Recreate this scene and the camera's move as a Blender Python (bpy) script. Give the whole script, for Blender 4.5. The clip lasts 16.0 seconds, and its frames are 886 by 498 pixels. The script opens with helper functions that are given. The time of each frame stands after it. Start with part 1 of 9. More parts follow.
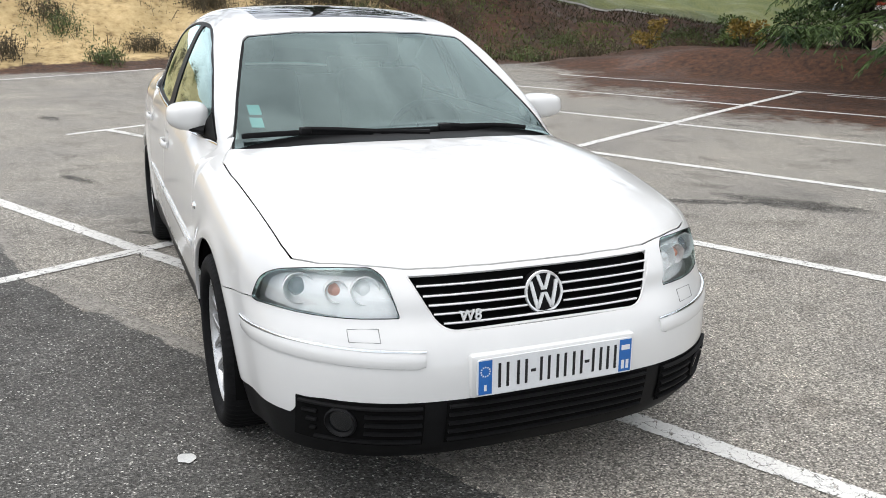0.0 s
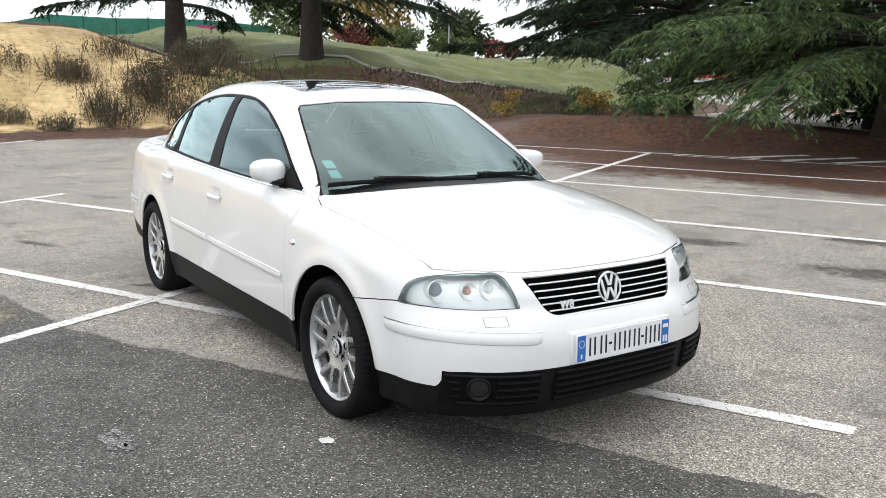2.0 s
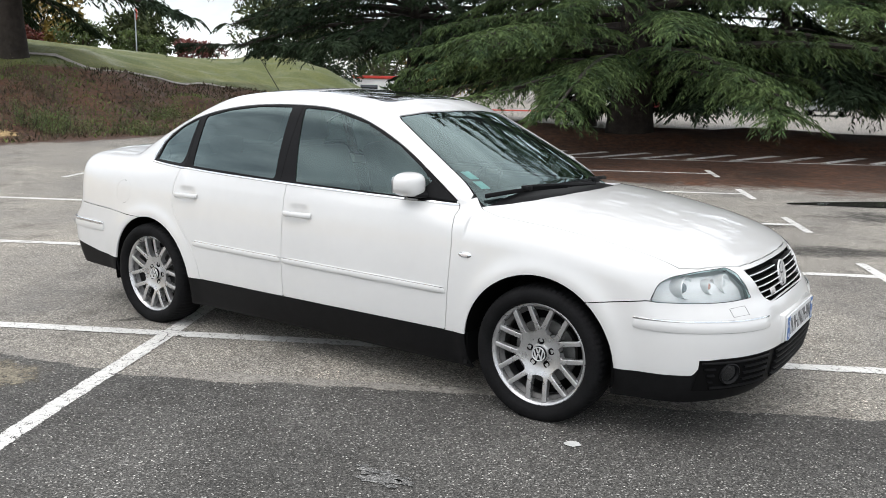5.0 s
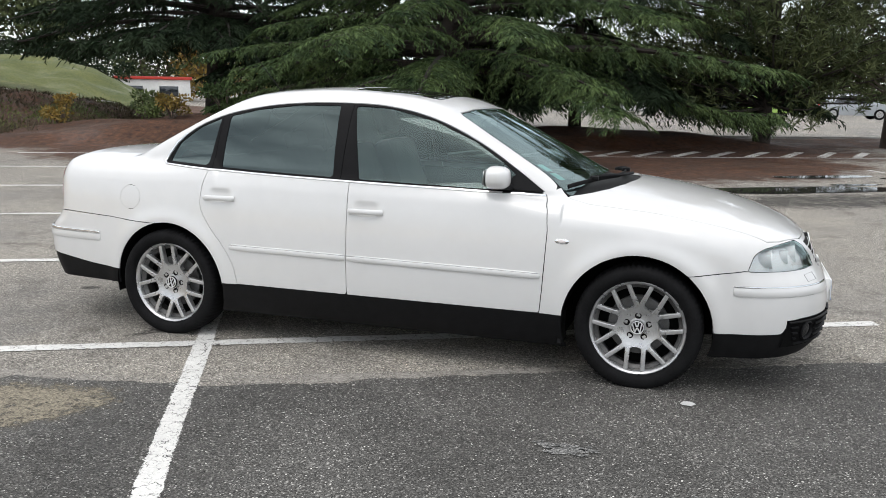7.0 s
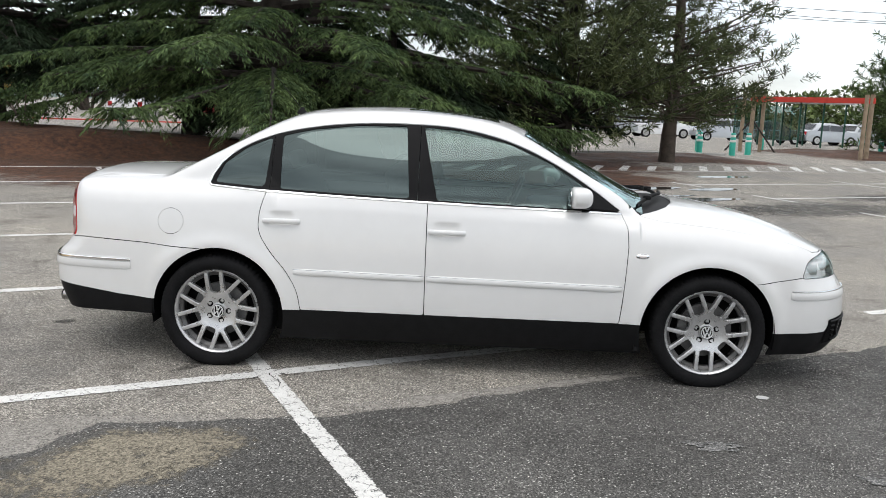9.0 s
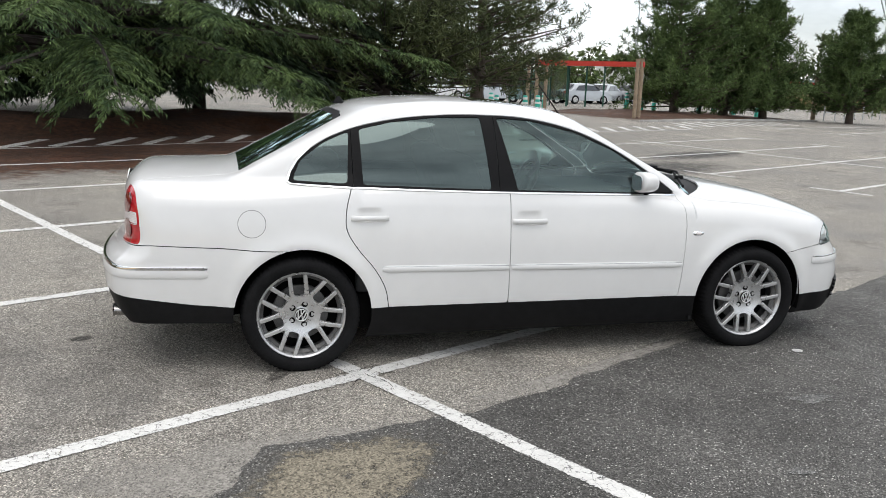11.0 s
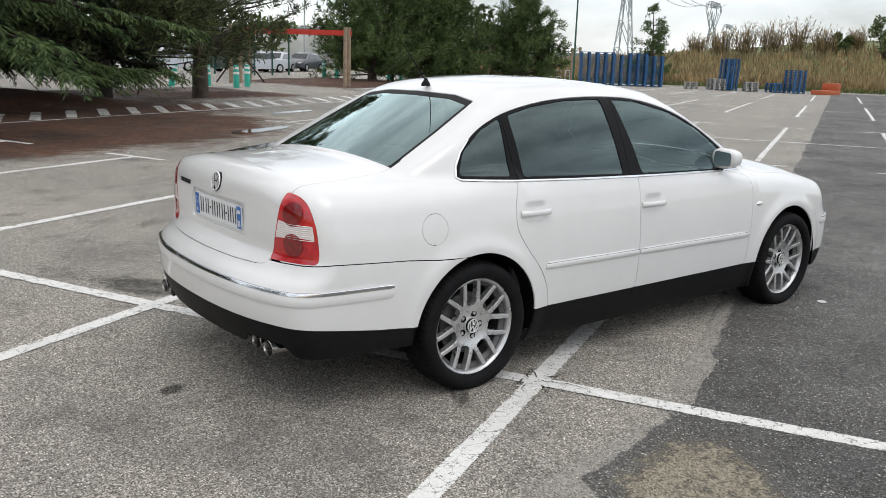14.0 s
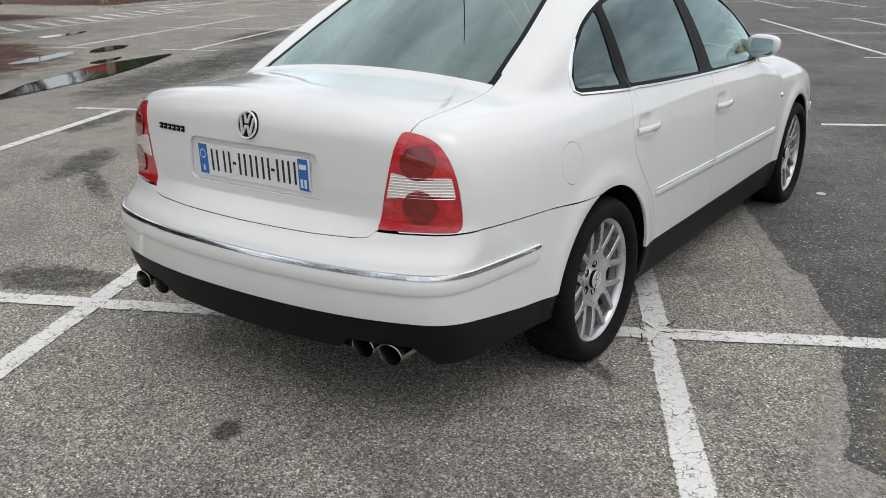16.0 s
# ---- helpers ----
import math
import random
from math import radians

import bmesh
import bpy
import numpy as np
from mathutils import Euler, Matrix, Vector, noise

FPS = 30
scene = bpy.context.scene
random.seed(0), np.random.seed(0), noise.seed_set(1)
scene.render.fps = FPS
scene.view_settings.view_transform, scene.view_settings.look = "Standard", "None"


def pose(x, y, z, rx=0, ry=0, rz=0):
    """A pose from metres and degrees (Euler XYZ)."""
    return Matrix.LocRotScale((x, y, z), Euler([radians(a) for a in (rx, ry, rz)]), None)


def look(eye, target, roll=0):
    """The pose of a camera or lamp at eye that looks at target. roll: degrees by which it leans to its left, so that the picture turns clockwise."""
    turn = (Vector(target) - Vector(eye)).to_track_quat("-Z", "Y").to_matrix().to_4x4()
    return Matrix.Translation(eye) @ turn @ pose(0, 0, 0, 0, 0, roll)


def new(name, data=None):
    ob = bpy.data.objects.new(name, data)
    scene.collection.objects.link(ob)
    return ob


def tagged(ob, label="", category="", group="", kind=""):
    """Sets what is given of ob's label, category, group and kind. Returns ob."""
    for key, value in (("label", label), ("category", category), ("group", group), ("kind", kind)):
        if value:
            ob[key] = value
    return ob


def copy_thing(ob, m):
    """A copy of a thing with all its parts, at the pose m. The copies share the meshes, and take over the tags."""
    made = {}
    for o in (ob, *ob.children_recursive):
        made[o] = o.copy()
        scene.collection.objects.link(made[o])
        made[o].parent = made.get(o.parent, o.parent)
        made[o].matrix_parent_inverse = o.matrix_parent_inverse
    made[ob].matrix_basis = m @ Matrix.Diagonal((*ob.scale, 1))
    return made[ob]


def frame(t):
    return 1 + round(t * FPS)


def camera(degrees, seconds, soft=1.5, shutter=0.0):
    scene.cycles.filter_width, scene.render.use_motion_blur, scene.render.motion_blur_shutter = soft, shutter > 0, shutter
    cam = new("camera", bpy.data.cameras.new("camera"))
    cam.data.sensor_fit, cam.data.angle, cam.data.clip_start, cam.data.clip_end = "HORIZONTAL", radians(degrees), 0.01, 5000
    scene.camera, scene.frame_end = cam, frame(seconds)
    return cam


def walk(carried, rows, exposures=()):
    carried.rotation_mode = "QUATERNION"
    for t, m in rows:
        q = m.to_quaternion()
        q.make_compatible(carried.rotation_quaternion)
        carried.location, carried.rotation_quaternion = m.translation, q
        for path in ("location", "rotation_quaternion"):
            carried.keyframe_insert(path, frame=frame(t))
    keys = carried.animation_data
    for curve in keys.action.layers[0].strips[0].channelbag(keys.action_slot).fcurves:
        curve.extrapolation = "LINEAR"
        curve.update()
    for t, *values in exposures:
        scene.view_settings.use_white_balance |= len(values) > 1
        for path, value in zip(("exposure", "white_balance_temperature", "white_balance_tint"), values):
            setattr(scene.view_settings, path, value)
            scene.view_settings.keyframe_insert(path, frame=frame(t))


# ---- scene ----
cam = camera(55.0, 16.0, 0.9)
PATH = [
    (0, (4.275, -1.221, 1.462), (2.505, -0.467, 0.916), 1.0),
    (0.5, (4.553, -1.461, 1.468), (2.793, -0.623, 1.023), 1.7),
    (1, (4.736, -1.804, 1.47), (3.005, -0.888, 1.066), 2.2),
    (1.5, (4.736, -2.145, 1.473), (3.06, -1.129, 1.077), 1.9),
    (2, (4.596, -2.456, 1.46), (2.97, -1.356, 1.075), 1.0),
    (2.5, (4.409, -2.789, 1.464), (2.849, -1.591, 1.106), 1.5),
    (3, (4.182, -3.13, 1.455), (2.697, -1.836, 1.106), 1.5),
    (3.5, (3.897, -3.389, 1.435), (2.485, -2.018, 1.082), 1.3),
    (3.7, (3.779, -3.486, 1.449), (2.403, -2.078, 1.1), 1.4),
    (5.8, (2.559, -4.56, 1.475), (1.667, -2.81, 1.098), 1.0),
    (6, (2.421, -4.675, 1.466), (1.585, -2.897, 1.095), 1.1),
    (6.5, (2.043, -4.844, 1.419), (1.317, -3.017, 1.051), 1.1),
    (7, (1.688, -5.005, 1.428), (1.082, -3.133, 1.069), 1.0),
    (7.5, (1.301, -5.199, 1.444), (0.831, -3.287, 1.09), 0.7),
    (8, (0.905, -5.289, 1.417), (0.535, -3.352, 1.081), 1.1),
    (8.5, (0.473, -5.381, 1.435), (0.24, -3.419, 1.126), 1.8),
    (8.7, (0.281, -5.4, 1.439), (0.125, -3.431, 1.128), 2.0),
    (10.8, (-1.61, -5.309, 1.549), (-1.153, -3.403, 1.151), 2.0),
    (11, (-1.773, -5.242, 1.557), (-1.263, -3.348, 1.167), 1.8),
    (11.5, (-2.175, -5.112, 1.569), (-1.512, -3.261, 1.202), 1.5),
    (12, (-2.613, -4.934, 1.583), (-1.793, -3.147, 1.219), 1.5),
    (12.5, (-2.98, -4.66, 1.567), (-2.023, -2.944, 1.191), 2.3),
    (13, (-3.344, -4.395, 1.553), (-2.287, -2.744, 1.155), 2.5),
    (13.5, (-3.668, -4.115, 1.555), (-2.536, -2.524, 1.12), 2.1),
    (14, (-3.896, -3.77, 1.549), (-2.681, -2.244, 1.111), 1.8),
    (14.5, (-4.091, -3.406, 1.531), (-2.759, -1.981, 1.089), 1.3),
    (15, (-4.224, -3.002, 1.51), (-2.786, -1.697, 1.035), 0.9),
    (15.5, (-4.22, -2.564, 1.48), (-2.726, -1.345, 0.947), 0.4),
    (16, (-4.133, -2.097, 1.431), (-2.587, -0.996, 0.8), -0.7),
]
walk(cam, [(t, look(eye, target, roll)) for t, eye, target, roll in PATH], [(0, 0.16), (0.5, 0.30), (1.5, 0.30), (3.5, 0.38), (6.0, 0.04), (8.5, 0.0), (12.0, -0.04), (14.5, -0.19), (16.0, -0.30)])


# ---- world, sun and sky: an overcast day with broken grey cloud ----
def build_world():
    w = bpy.data.worlds.new("overcast_sky")
    scene.world = w
    w.use_nodes = True
    nt = w.node_tree
    nt.nodes.clear()
    out = nt.nodes.new("ShaderNodeOutputWorld")
    add = nt.nodes.new("ShaderNodeAddShader")
    clear = nt.nodes.new("ShaderNodeBackground")
    sky = nt.nodes.new("ShaderNodeTexSky")
    sky.sky_type = "NISHITA"
    sky.sun_disc = False
    sky.sun_elevation, sky.sun_rotation = radians(62), radians(186)
    clear.inputs["Strength"].default_value = 0.05
    nt.links.new(sky.outputs[0], clear.inputs["Color"])
    cloud = nt.nodes.new("ShaderNodeBackground")
    tc = nt.nodes.new("ShaderNodeTexCoord")
    sep = nt.nodes.new("ShaderNodeSeparateXYZ")
    nt.links.new(tc.outputs["Generated"], sep.inputs[0])
    ramp = nt.nodes.new("ShaderNodeValToRGB")
    ramp.color_ramp.elements[0].position, ramp.color_ramp.elements[0].color = 0.0, (0.78, 0.80, 0.83, 1)
    ramp.color_ramp.elements[1].position, ramp.color_ramp.elements[1].color = 0.9, (1.50, 1.485, 1.46, 1)
    e = ramp.color_ramp.elements.new(0.25)
    e.color = (0.98, 1.0, 1.02, 1)
    nt.links.new(sep.outputs["Z"], ramp.inputs[0])
    mp = nt.nodes.new("ShaderNodeMapping")
    mp.inputs["Scale"].default_value = (2.2, 2.2, 6.0)
    nt.links.new(tc.outputs["Generated"], mp.inputs[0])
    nz = nt.nodes.new("ShaderNodeTexNoise")
    nz.inputs["Scale"].default_value, nz.inputs["Detail"].default_value, nz.inputs["Roughness"].default_value = 1.3, 6, 0.55
    nt.links.new(mp.outputs[0], nz.inputs["Vector"])
    cr = nt.nodes.new("ShaderNodeMapRange")
    cr.inputs["From Min"].default_value, cr.inputs["From Max"].default_value = 0.34, 0.66
    cr.inputs["To Min"].default_value, cr.inputs["To Max"].default_value = 0.55, 1.40
    nt.links.new(nz.outputs[0], cr.inputs[0])
    mul = nt.nodes.new("ShaderNodeMix")
    mul.data_type, mul.blend_type = "RGBA", "MULTIPLY"
    mul.inputs[0].default_value = 1
    nt.links.new(ramp.outputs[0], mul.inputs[6])
    nt.links.new(cr.outputs[0], mul.inputs[7])
    nt.links.new(mul.outputs[2], cloud.inputs["Color"])
    cloud.inputs["Strength"].default_value = 1.0
    nt.links.new(clear.outputs[0], add.inputs[0])
    nt.links.new(cloud.outputs[0], add.inputs[1])
    nt.links.new(add.outputs[0], out.inputs[0])
    sun = new("sun", bpy.data.lights.new("sun", "SUN"))
    sun.data.energy, sun.data.angle, sun.data.color = 0.55, radians(30), (1.0, 0.97, 0.93)
    sun.matrix_world = look((30 * math.sin(radians(186)) * math.cos(radians(62)), 30 * math.cos(radians(186)) * math.cos(radians(62)), 30 * math.sin(radians(62))), (0, 0, 0))


build_world()


# ---- materials ----
def mat(name, color, rough=0.5, metal=0.0, var=0.0, scale=8.0, bump=0.0, bump_scale=60.0, coat=0.0, spec=0.5, color2=None, detail=5.0, island=0.0, rough_var=0.0):
    """A surface with two scales of colour variation, fine relief and uneven gloss."""
    m = bpy.data.materials.new(name)
    m.use_nodes = True
    nt = m.node_tree
    b = nt.nodes["Principled BSDF"]
    b.inputs["Roughness"].default_value, b.inputs["Metallic"].default_value = rough, metal
    b.inputs["Specular IOR Level"].default_value = spec
    if coat:
        b.inputs["Coat Weight"].default_value, b.inputs["Coat Roughness"].default_value = coat, 0.04
    tc = nt.nodes.new("ShaderNodeTexCoord")
    last = None
    if var or color2:
        n1 = nt.nodes.new("ShaderNodeTexNoise")
        n1.inputs["Scale"].default_value, n1.inputs["Detail"].default_value = scale, detail
        nt.links.new(tc.outputs["Object"], n1.inputs["Vector"])
        n2 = nt.nodes.new("ShaderNodeTexNoise")
        n2.inputs["Scale"].default_value, n2.inputs["Detail"].default_value = scale * 7.3, 3
        nt.links.new(tc.outputs["Object"], n2.inputs["Vector"])
        av = nt.nodes.new("ShaderNodeMath")
        av.operation = "MULTIPLY_ADD"
        av.inputs[1].default_value = 0.45
        nt.links.new(n2.outputs[0], av.inputs[0])
        half = nt.nodes.new("ShaderNodeMath")
        half.operation = "MULTIPLY"
        half.inputs[1].default_value = 0.55
        nt.links.new(n1.outputs[0], half.inputs[0])
        nt.links.new(half.outputs[0], av.inputs[2])
        r = nt.nodes.new("ShaderNodeValToRGB")
        c2 = color2 or tuple(c * (1 - var) for c in color)
        c1 = color if color2 else tuple(min(1, c * (1 + var)) for c in color)
        r.color_ramp.elements[0].position, r.color_ramp.elements[0].color = 0.36, (*c2, 1)
        r.color_ramp.elements[1].position, r.color_ramp.elements[1].color = 0.62, (*c1, 1)
        nt.links.new(av.outputs[0], r.inputs[0])
        last = r.outputs[0]
        if rough_var:
            rr = nt.nodes.new("ShaderNodeMapRange")
            rr.inputs["From Min"].default_value, rr.inputs["From Max"].default_value = 0.35, 0.65
            rr.inputs["To Min"].default_value, rr.inputs["To Max"].default_value = max(0.02, rough - rough_var), min(1, rough + rough_var)
            nt.links.new(n1.outputs[0], rr.inputs[0])
            nt.links.new(rr.outputs[0], b.inputs["Roughness"])
    if island:
        g = nt.nodes.new("ShaderNodeNewGeometry")
        hv = nt.nodes.new("ShaderNodeHueSaturation")
        mr = nt.nodes.new("ShaderNodeMapRange")
        mr.inputs["To Min"].default_value, mr.inputs["To Max"].default_value = 1 - island, 1 + island
        nt.links.new(g.outputs["Random Per Island"], mr.inputs[0])
        nt.links.new(mr.outputs[0], hv.inputs["Value"])
        if last:
            nt.links.new(last, hv.inputs["Color"])
        else:
            hv.inputs["Color"].default_value = (*color, 1)
        last = hv.outputs[0]
    if last:
        nt.links.new(last, b.inputs["Base Color"])
    else:
        b.inputs["Base Color"].default_value = (*color, 1)
    if bump:
        n3 = nt.nodes.new("ShaderNodeTexNoise")
        n3.inputs["Scale"].default_value, n3.inputs["Detail"].default_value = bump_scale, 4
        nt.links.new(tc.outputs["Object"], n3.inputs["Vector"])
        bp = nt.nodes.new("ShaderNodeBump")
        bp.inputs["Strength"].default_value, bp.inputs["Distance"].default_value = bump, 0.4 / bump_scale
        nt.links.new(n3.outputs[0], bp.inputs["Height"])
        nt.links.new(bp.outputs[0], b.inputs["Normal"])
    return m


def glass_mat(name, tint, rough=0.0, gloss=2.3, least=0.0):
    """A thin tinted pane: clear film with a mirror-like surface."""
    m = bpy.data.materials.new(name)
    m.use_nodes = True
    nt = m.node_tree
    nt.nodes.clear()
    out = nt.nodes.new("ShaderNodeOutputMaterial")
    tr = nt.nodes.new("ShaderNodeBsdfTransparent")
    tr.inputs[0].default_value = (*tint, 1)
    gl = nt.nodes.new("ShaderNodeBsdfGlossy")
    gl.inputs["Roughness"].default_value = max(rough, 0.01)
    gl.inputs["Color"].default_value = (0.74, 0.93, 0.92, 1)
    fr = nt.nodes.new("ShaderNodeFresnel")
    fr.inputs[0].default_value = 1.52
    ad = nt.nodes.new("ShaderNodeMath")
    ad.operation = "MULTIPLY_ADD"
    ad.inputs[1].default_value, ad.inputs[2].default_value = gloss, least
    ad.use_clamp = True
    nt.links.new(fr.outputs[0], ad.inputs[0])
    mx = nt.nodes.new("ShaderNodeMixShader")
    nt.links.new(ad.outputs[0], mx.inputs[0])
    nt.links.new(tr.outputs[0], mx.inputs[1])
    nt.links.new(gl.outputs[0], mx.inputs[2])
    nt.links.new(mx.outputs[0], out.inputs[0])
    return m


M_PAINT = mat("white_car_paint", (0.69, 0.686, 0.675), 0.32, 0, 0.02, 1.5, coat=1.0)
M_BLACK = mat("black_trim_plastic", (0.0055, 0.0055, 0.006), 0.55, 0, 0.3, 20, 0.15, 400, spec=0.18)
M_FRAME = mat("black_window_trim", (0.0045, 0.0045, 0.005), 0.5, 0, 0.2, 12, spec=0.12)
M_CHROME = mat("chrome", (0.78, 0.79, 0.80), 0.12, 1.0, 0.06, 15)
M_ALLOY = mat("silver_alloy", (0.53, 0.53, 0.53), 0.32, 0.75, 0.12, 22, rough_var=0.08)
# metal behind the spokes, its colour darkened for the shade in the gaps
M_BARREL = mat("gap_darkened_alloy", (0.12, 0.118, 0.115), 0.5, 0.4, 0.3, 22)
M_RUBBER = mat("tyre_rubber", (0.0075, 0.0075, 0.008), 0.75, 0, 0.35, 14, 0.25, 180, spec=0.12)
# near-black for recessed parts; on the bumper intakes it stands for shade
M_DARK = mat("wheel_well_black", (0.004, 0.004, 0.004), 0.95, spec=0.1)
M_GLASS = glass_mat("tinted_side_glass", (0.50, 0.62, 0.59), gloss=1.9)
M_GLASSREAR = glass_mat("dark_tinted_side_glass", (0.055, 0.076, 0.072), gloss=2.1)
M_WSGLASS = glass_mat("windscreen_glass", (0.44, 0.54, 0.54), gloss=1.5, least=0.03)
M_REARGLASS = glass_mat("tinted_rear_glass", (0.24, 0.32, 0.31), least=0.05)
M_LENS = glass_mat("clear_lamp_lens", (0.98, 0.98, 0.98), gloss=0.8, least=0.04)
M_SEAT = mat("grey_leather", (0.20, 0.20, 0.195), 0.55, 0, 0.2, 9, 0.2, 120)
M_DASH = mat("dark_dashboard", (0.035, 0.036, 0.038), 0.6, 0, 0.2, 9, 0.2, 200)
M_LINER = mat("grey_headliner", (0.16, 0.16, 0.155), 0.9, 0, 0.1, 9)
M_BRIGHT = mat("bright_silver_trim", (0.80, 0.80, 0.80), 0.28, 0.45, 0.05, 30)
M_FOG = mat("dark_fog_lens", (0.012, 0.013, 0.014), 0.08, 0.2, 0.2, 30, coat=0.6)
M_RED = mat("red_lamp_plastic", (0.44, 0.012, 0.018), 0.12, 0, 0.25, 30, coat=0.8)
M_REDDARK = mat("deep_red_lamp_bowl", (0.17, 0.003, 0.005), 0.08, 0, 0.3, 40, coat=1.0)
M_LAMPWHITE = mat("ribbed_clear_lamp_plastic", (0.72, 0.66, 0.64), 0.15, 0.2, 0.1, 40, coat=0.6)
M_REFLECTOR = mat("lamp_reflector_silver", (0.93, 0.93, 0.93), 0.25, 0.12, 0.05, 20)
M_AMBER = mat("pale_amber_bulb_cap", (0.62, 0.30, 0.22), 0.15, 0.1, 0.1, 20, coat=0.6)
M_PROJ = mat("projector_lens", (0.25, 0.27, 0.29), 0.06, 0.3, 0.1, 20, coat=1.0)
M_PLATE = mat("white_plate", (0.72, 0.73, 0.74), 0.35, 0, 0.04, 20)
M_PLATEBLUE = mat("blue_plate_band", (0.02, 0.13, 0.42), 0.35, 0, 0.1, 20)
M_INK = mat("black_print", (0.012, 0.012, 0.014), 0.4)
M_STICKER = mat("pale_green_sticker", (0.42, 0.80, 0.76), 0.5, 0, 0.05, 30)
M_STEEL = mat("exhaust_steel", (0.35, 0.34, 0.33), 0.22, 1.0, 0.2, 30)


# ---- mesh tools ----
def mesh_ob(name, verts, faces, material, parent=None, label="", smooth=False):
    me = bpy.data.meshes.new(name)
    me.from_pydata([tuple(map(float, v)) for v in verts], [], [tuple(map(int, f)) for f in faces])
    me.materials.append(material)
    if smooth:
        me.polygons.foreach_set("use_smooth", [True] * len(me.polygons))
    me.update()
    ob = new(name, me)
    if parent:
        ob.parent = parent
    return tagged(ob, label)


def part(name, bm, material, parent=None, label="", smooth=True, at=None):
    """Links a bmesh as one mesh object under a thing or a part."""
    me = bpy.data.meshes.new(name)
    bm.normal_update()
    bm.to_mesh(me)
    bm.free()
    me.materials.append(material)
    if smooth:
        me.polygons.foreach_set("use_smooth", [True] * len(me.polygons))
        me.set_sharp_from_angle(angle=radians(38))
    ob = new(name, me)
    if at is not None:
        ob.matrix_local = at
    if parent:
        ob.parent = parent
    return tagged(ob, label)


def empty(name, m=None, label="", category="", group="", kind=""):
    ob = new(name)
    ob.empty_display_size = 0.2
    if m is not None:
        ob.matrix_world = m
    return tagged(ob, label, category, group, kind)


def box(bm, x0, x1, y0, y1, z0, z1, bevel=0.0, m=None, seg=2):
    g = bmesh.ops.create_cube(bm, size=1)
    vs = g["verts"]
    for v in vs:
        v.co = Vector(((x0 + x1) / 2 + v.co.x * (x1 - x0), (y0 + y1) / 2 + v.co.y * (y1 - y0), (z0 + z1) / 2 + v.co.z * (z1 - z0)))
        if m is not None:
            v.co = m @ v.co
    if bevel:
        es = list({e for v in vs for e in v.link_edges})
        bmesh.ops.bevel(bm, geom=es, offset=bevel, segments=seg, profile=0.5, affect="EDGES")
    return bm


def beam(bm, p, q, w, w2=None, sides=4):
    """A straight bar from p to q, w thick at p and w2 at q."""
    p, q = Vector(p), Vector(q)
    d = (q - p)
    if d.length < 1e-6:
        return bm
    t = d.normalized()
    a = t.orthogonal().normalized()
    if abs(t.z) < 0.9:
        a = t.cross(Vector((0, 0, 1))).normalized()
    b = t.cross(a)
    w2 = w if w2 is None else w2
    r = []
    for c, ww in ((p, w), (q, w2)):
        r.append([bm.verts.new(c + (a * math.cos(6.28318 * (i + 0.5) / sides) + b * math.sin(6.28318 * (i + 0.5) / sides)) * ww * 0.5 * (1.414 if sides == 4 else 1)) for i in range(sides)])
    for i in range(sides):
        j = (i + 1) % sides
        bm.faces.new((r[0][i], r[0][j], r[1][j], r[1][i]))
    bm.faces.new(r[0][::-1])
    bm.faces.new(r[1])
    return bm


def lathe(bm, prof, n=48, m=None, closed=False):
    """Turns a profile of (radius, height) round the z axis."""
    rings = []
    for r, z in prof:
        ring = []
        for i in range(n):
            a = 2 * math.pi * i / n
            co = Vector((r * math.cos(a), r * math.sin(a), z))
            ring.append(bm.verts.new(m @ co if m is not None else co))
        rings.append(ring)
    pairs = list(zip(rings, rings[1:])) + ([(rings[-1], rings[0])] if closed else [])
    for a, b in pairs:
        for i in range(n):
            j = (i + 1) % n
            bm.faces.new((a[i], a[j], b[j], b[i]))
    return rings


def tube(bm, pts, r, sides=8, cap=True, flat=None):
    """A round bar along points; flat=(radius across, radius up)."""
    pts = [Vector(p) for p in pts]
    rings = []
    for i, p in enumerate(pts):
        t = (pts[min(i + 1, len(pts) - 1)] - pts[max(i - 1, 0)]).normalized()
        a = t.cross(Vector((0, 0, 1)))
        a = a.normalized() if a.length > 1e-4 else Vector((1, 0, 0))
        b = a.cross(t)
        ra, rb = flat if flat else (r, r)
        rr = r(i / max(1, len(pts) - 1)) if callable(r) else None
        if rr is not None:
            ra = rb = rr
        rings.append([bm.verts.new(p + a * math.cos(2 * math.pi * k / sides) * ra + b * math.sin(2 * math.pi * k / sides) * rb) for k in range(sides)])
    for q, s in zip(rings, rings[1:]):
        for k in range(sides):
            l = (k + 1) % sides
            bm.faces.new((q[k], q[l], s[l], s[k]))
    if cap:
        bm.faces.new(rings[0][::-1])
        bm.faces.new(rings[-1])
    return rings


def extrude_outline(bm, pts, axis_to_world, depth):
    """A flat outline of 2D points, given depth; axis_to_world maps (u, v, w) to 3D."""
    top = [bm.verts.new(axis_to_world(u, v, 0)) for u, v in pts]
    bot = [bm.verts.new(axis_to_world(u, v, -depth)) for u, v in pts]
    n = len(pts)
    try:
        bm.faces.new(top)
        bm.faces.new(bot[::-1])
    except ValueError:
        pass
    for i in range(n):
        j = (i + 1) % n
        bm.faces.new((top[j], top[i], bot[i], bot[j]))


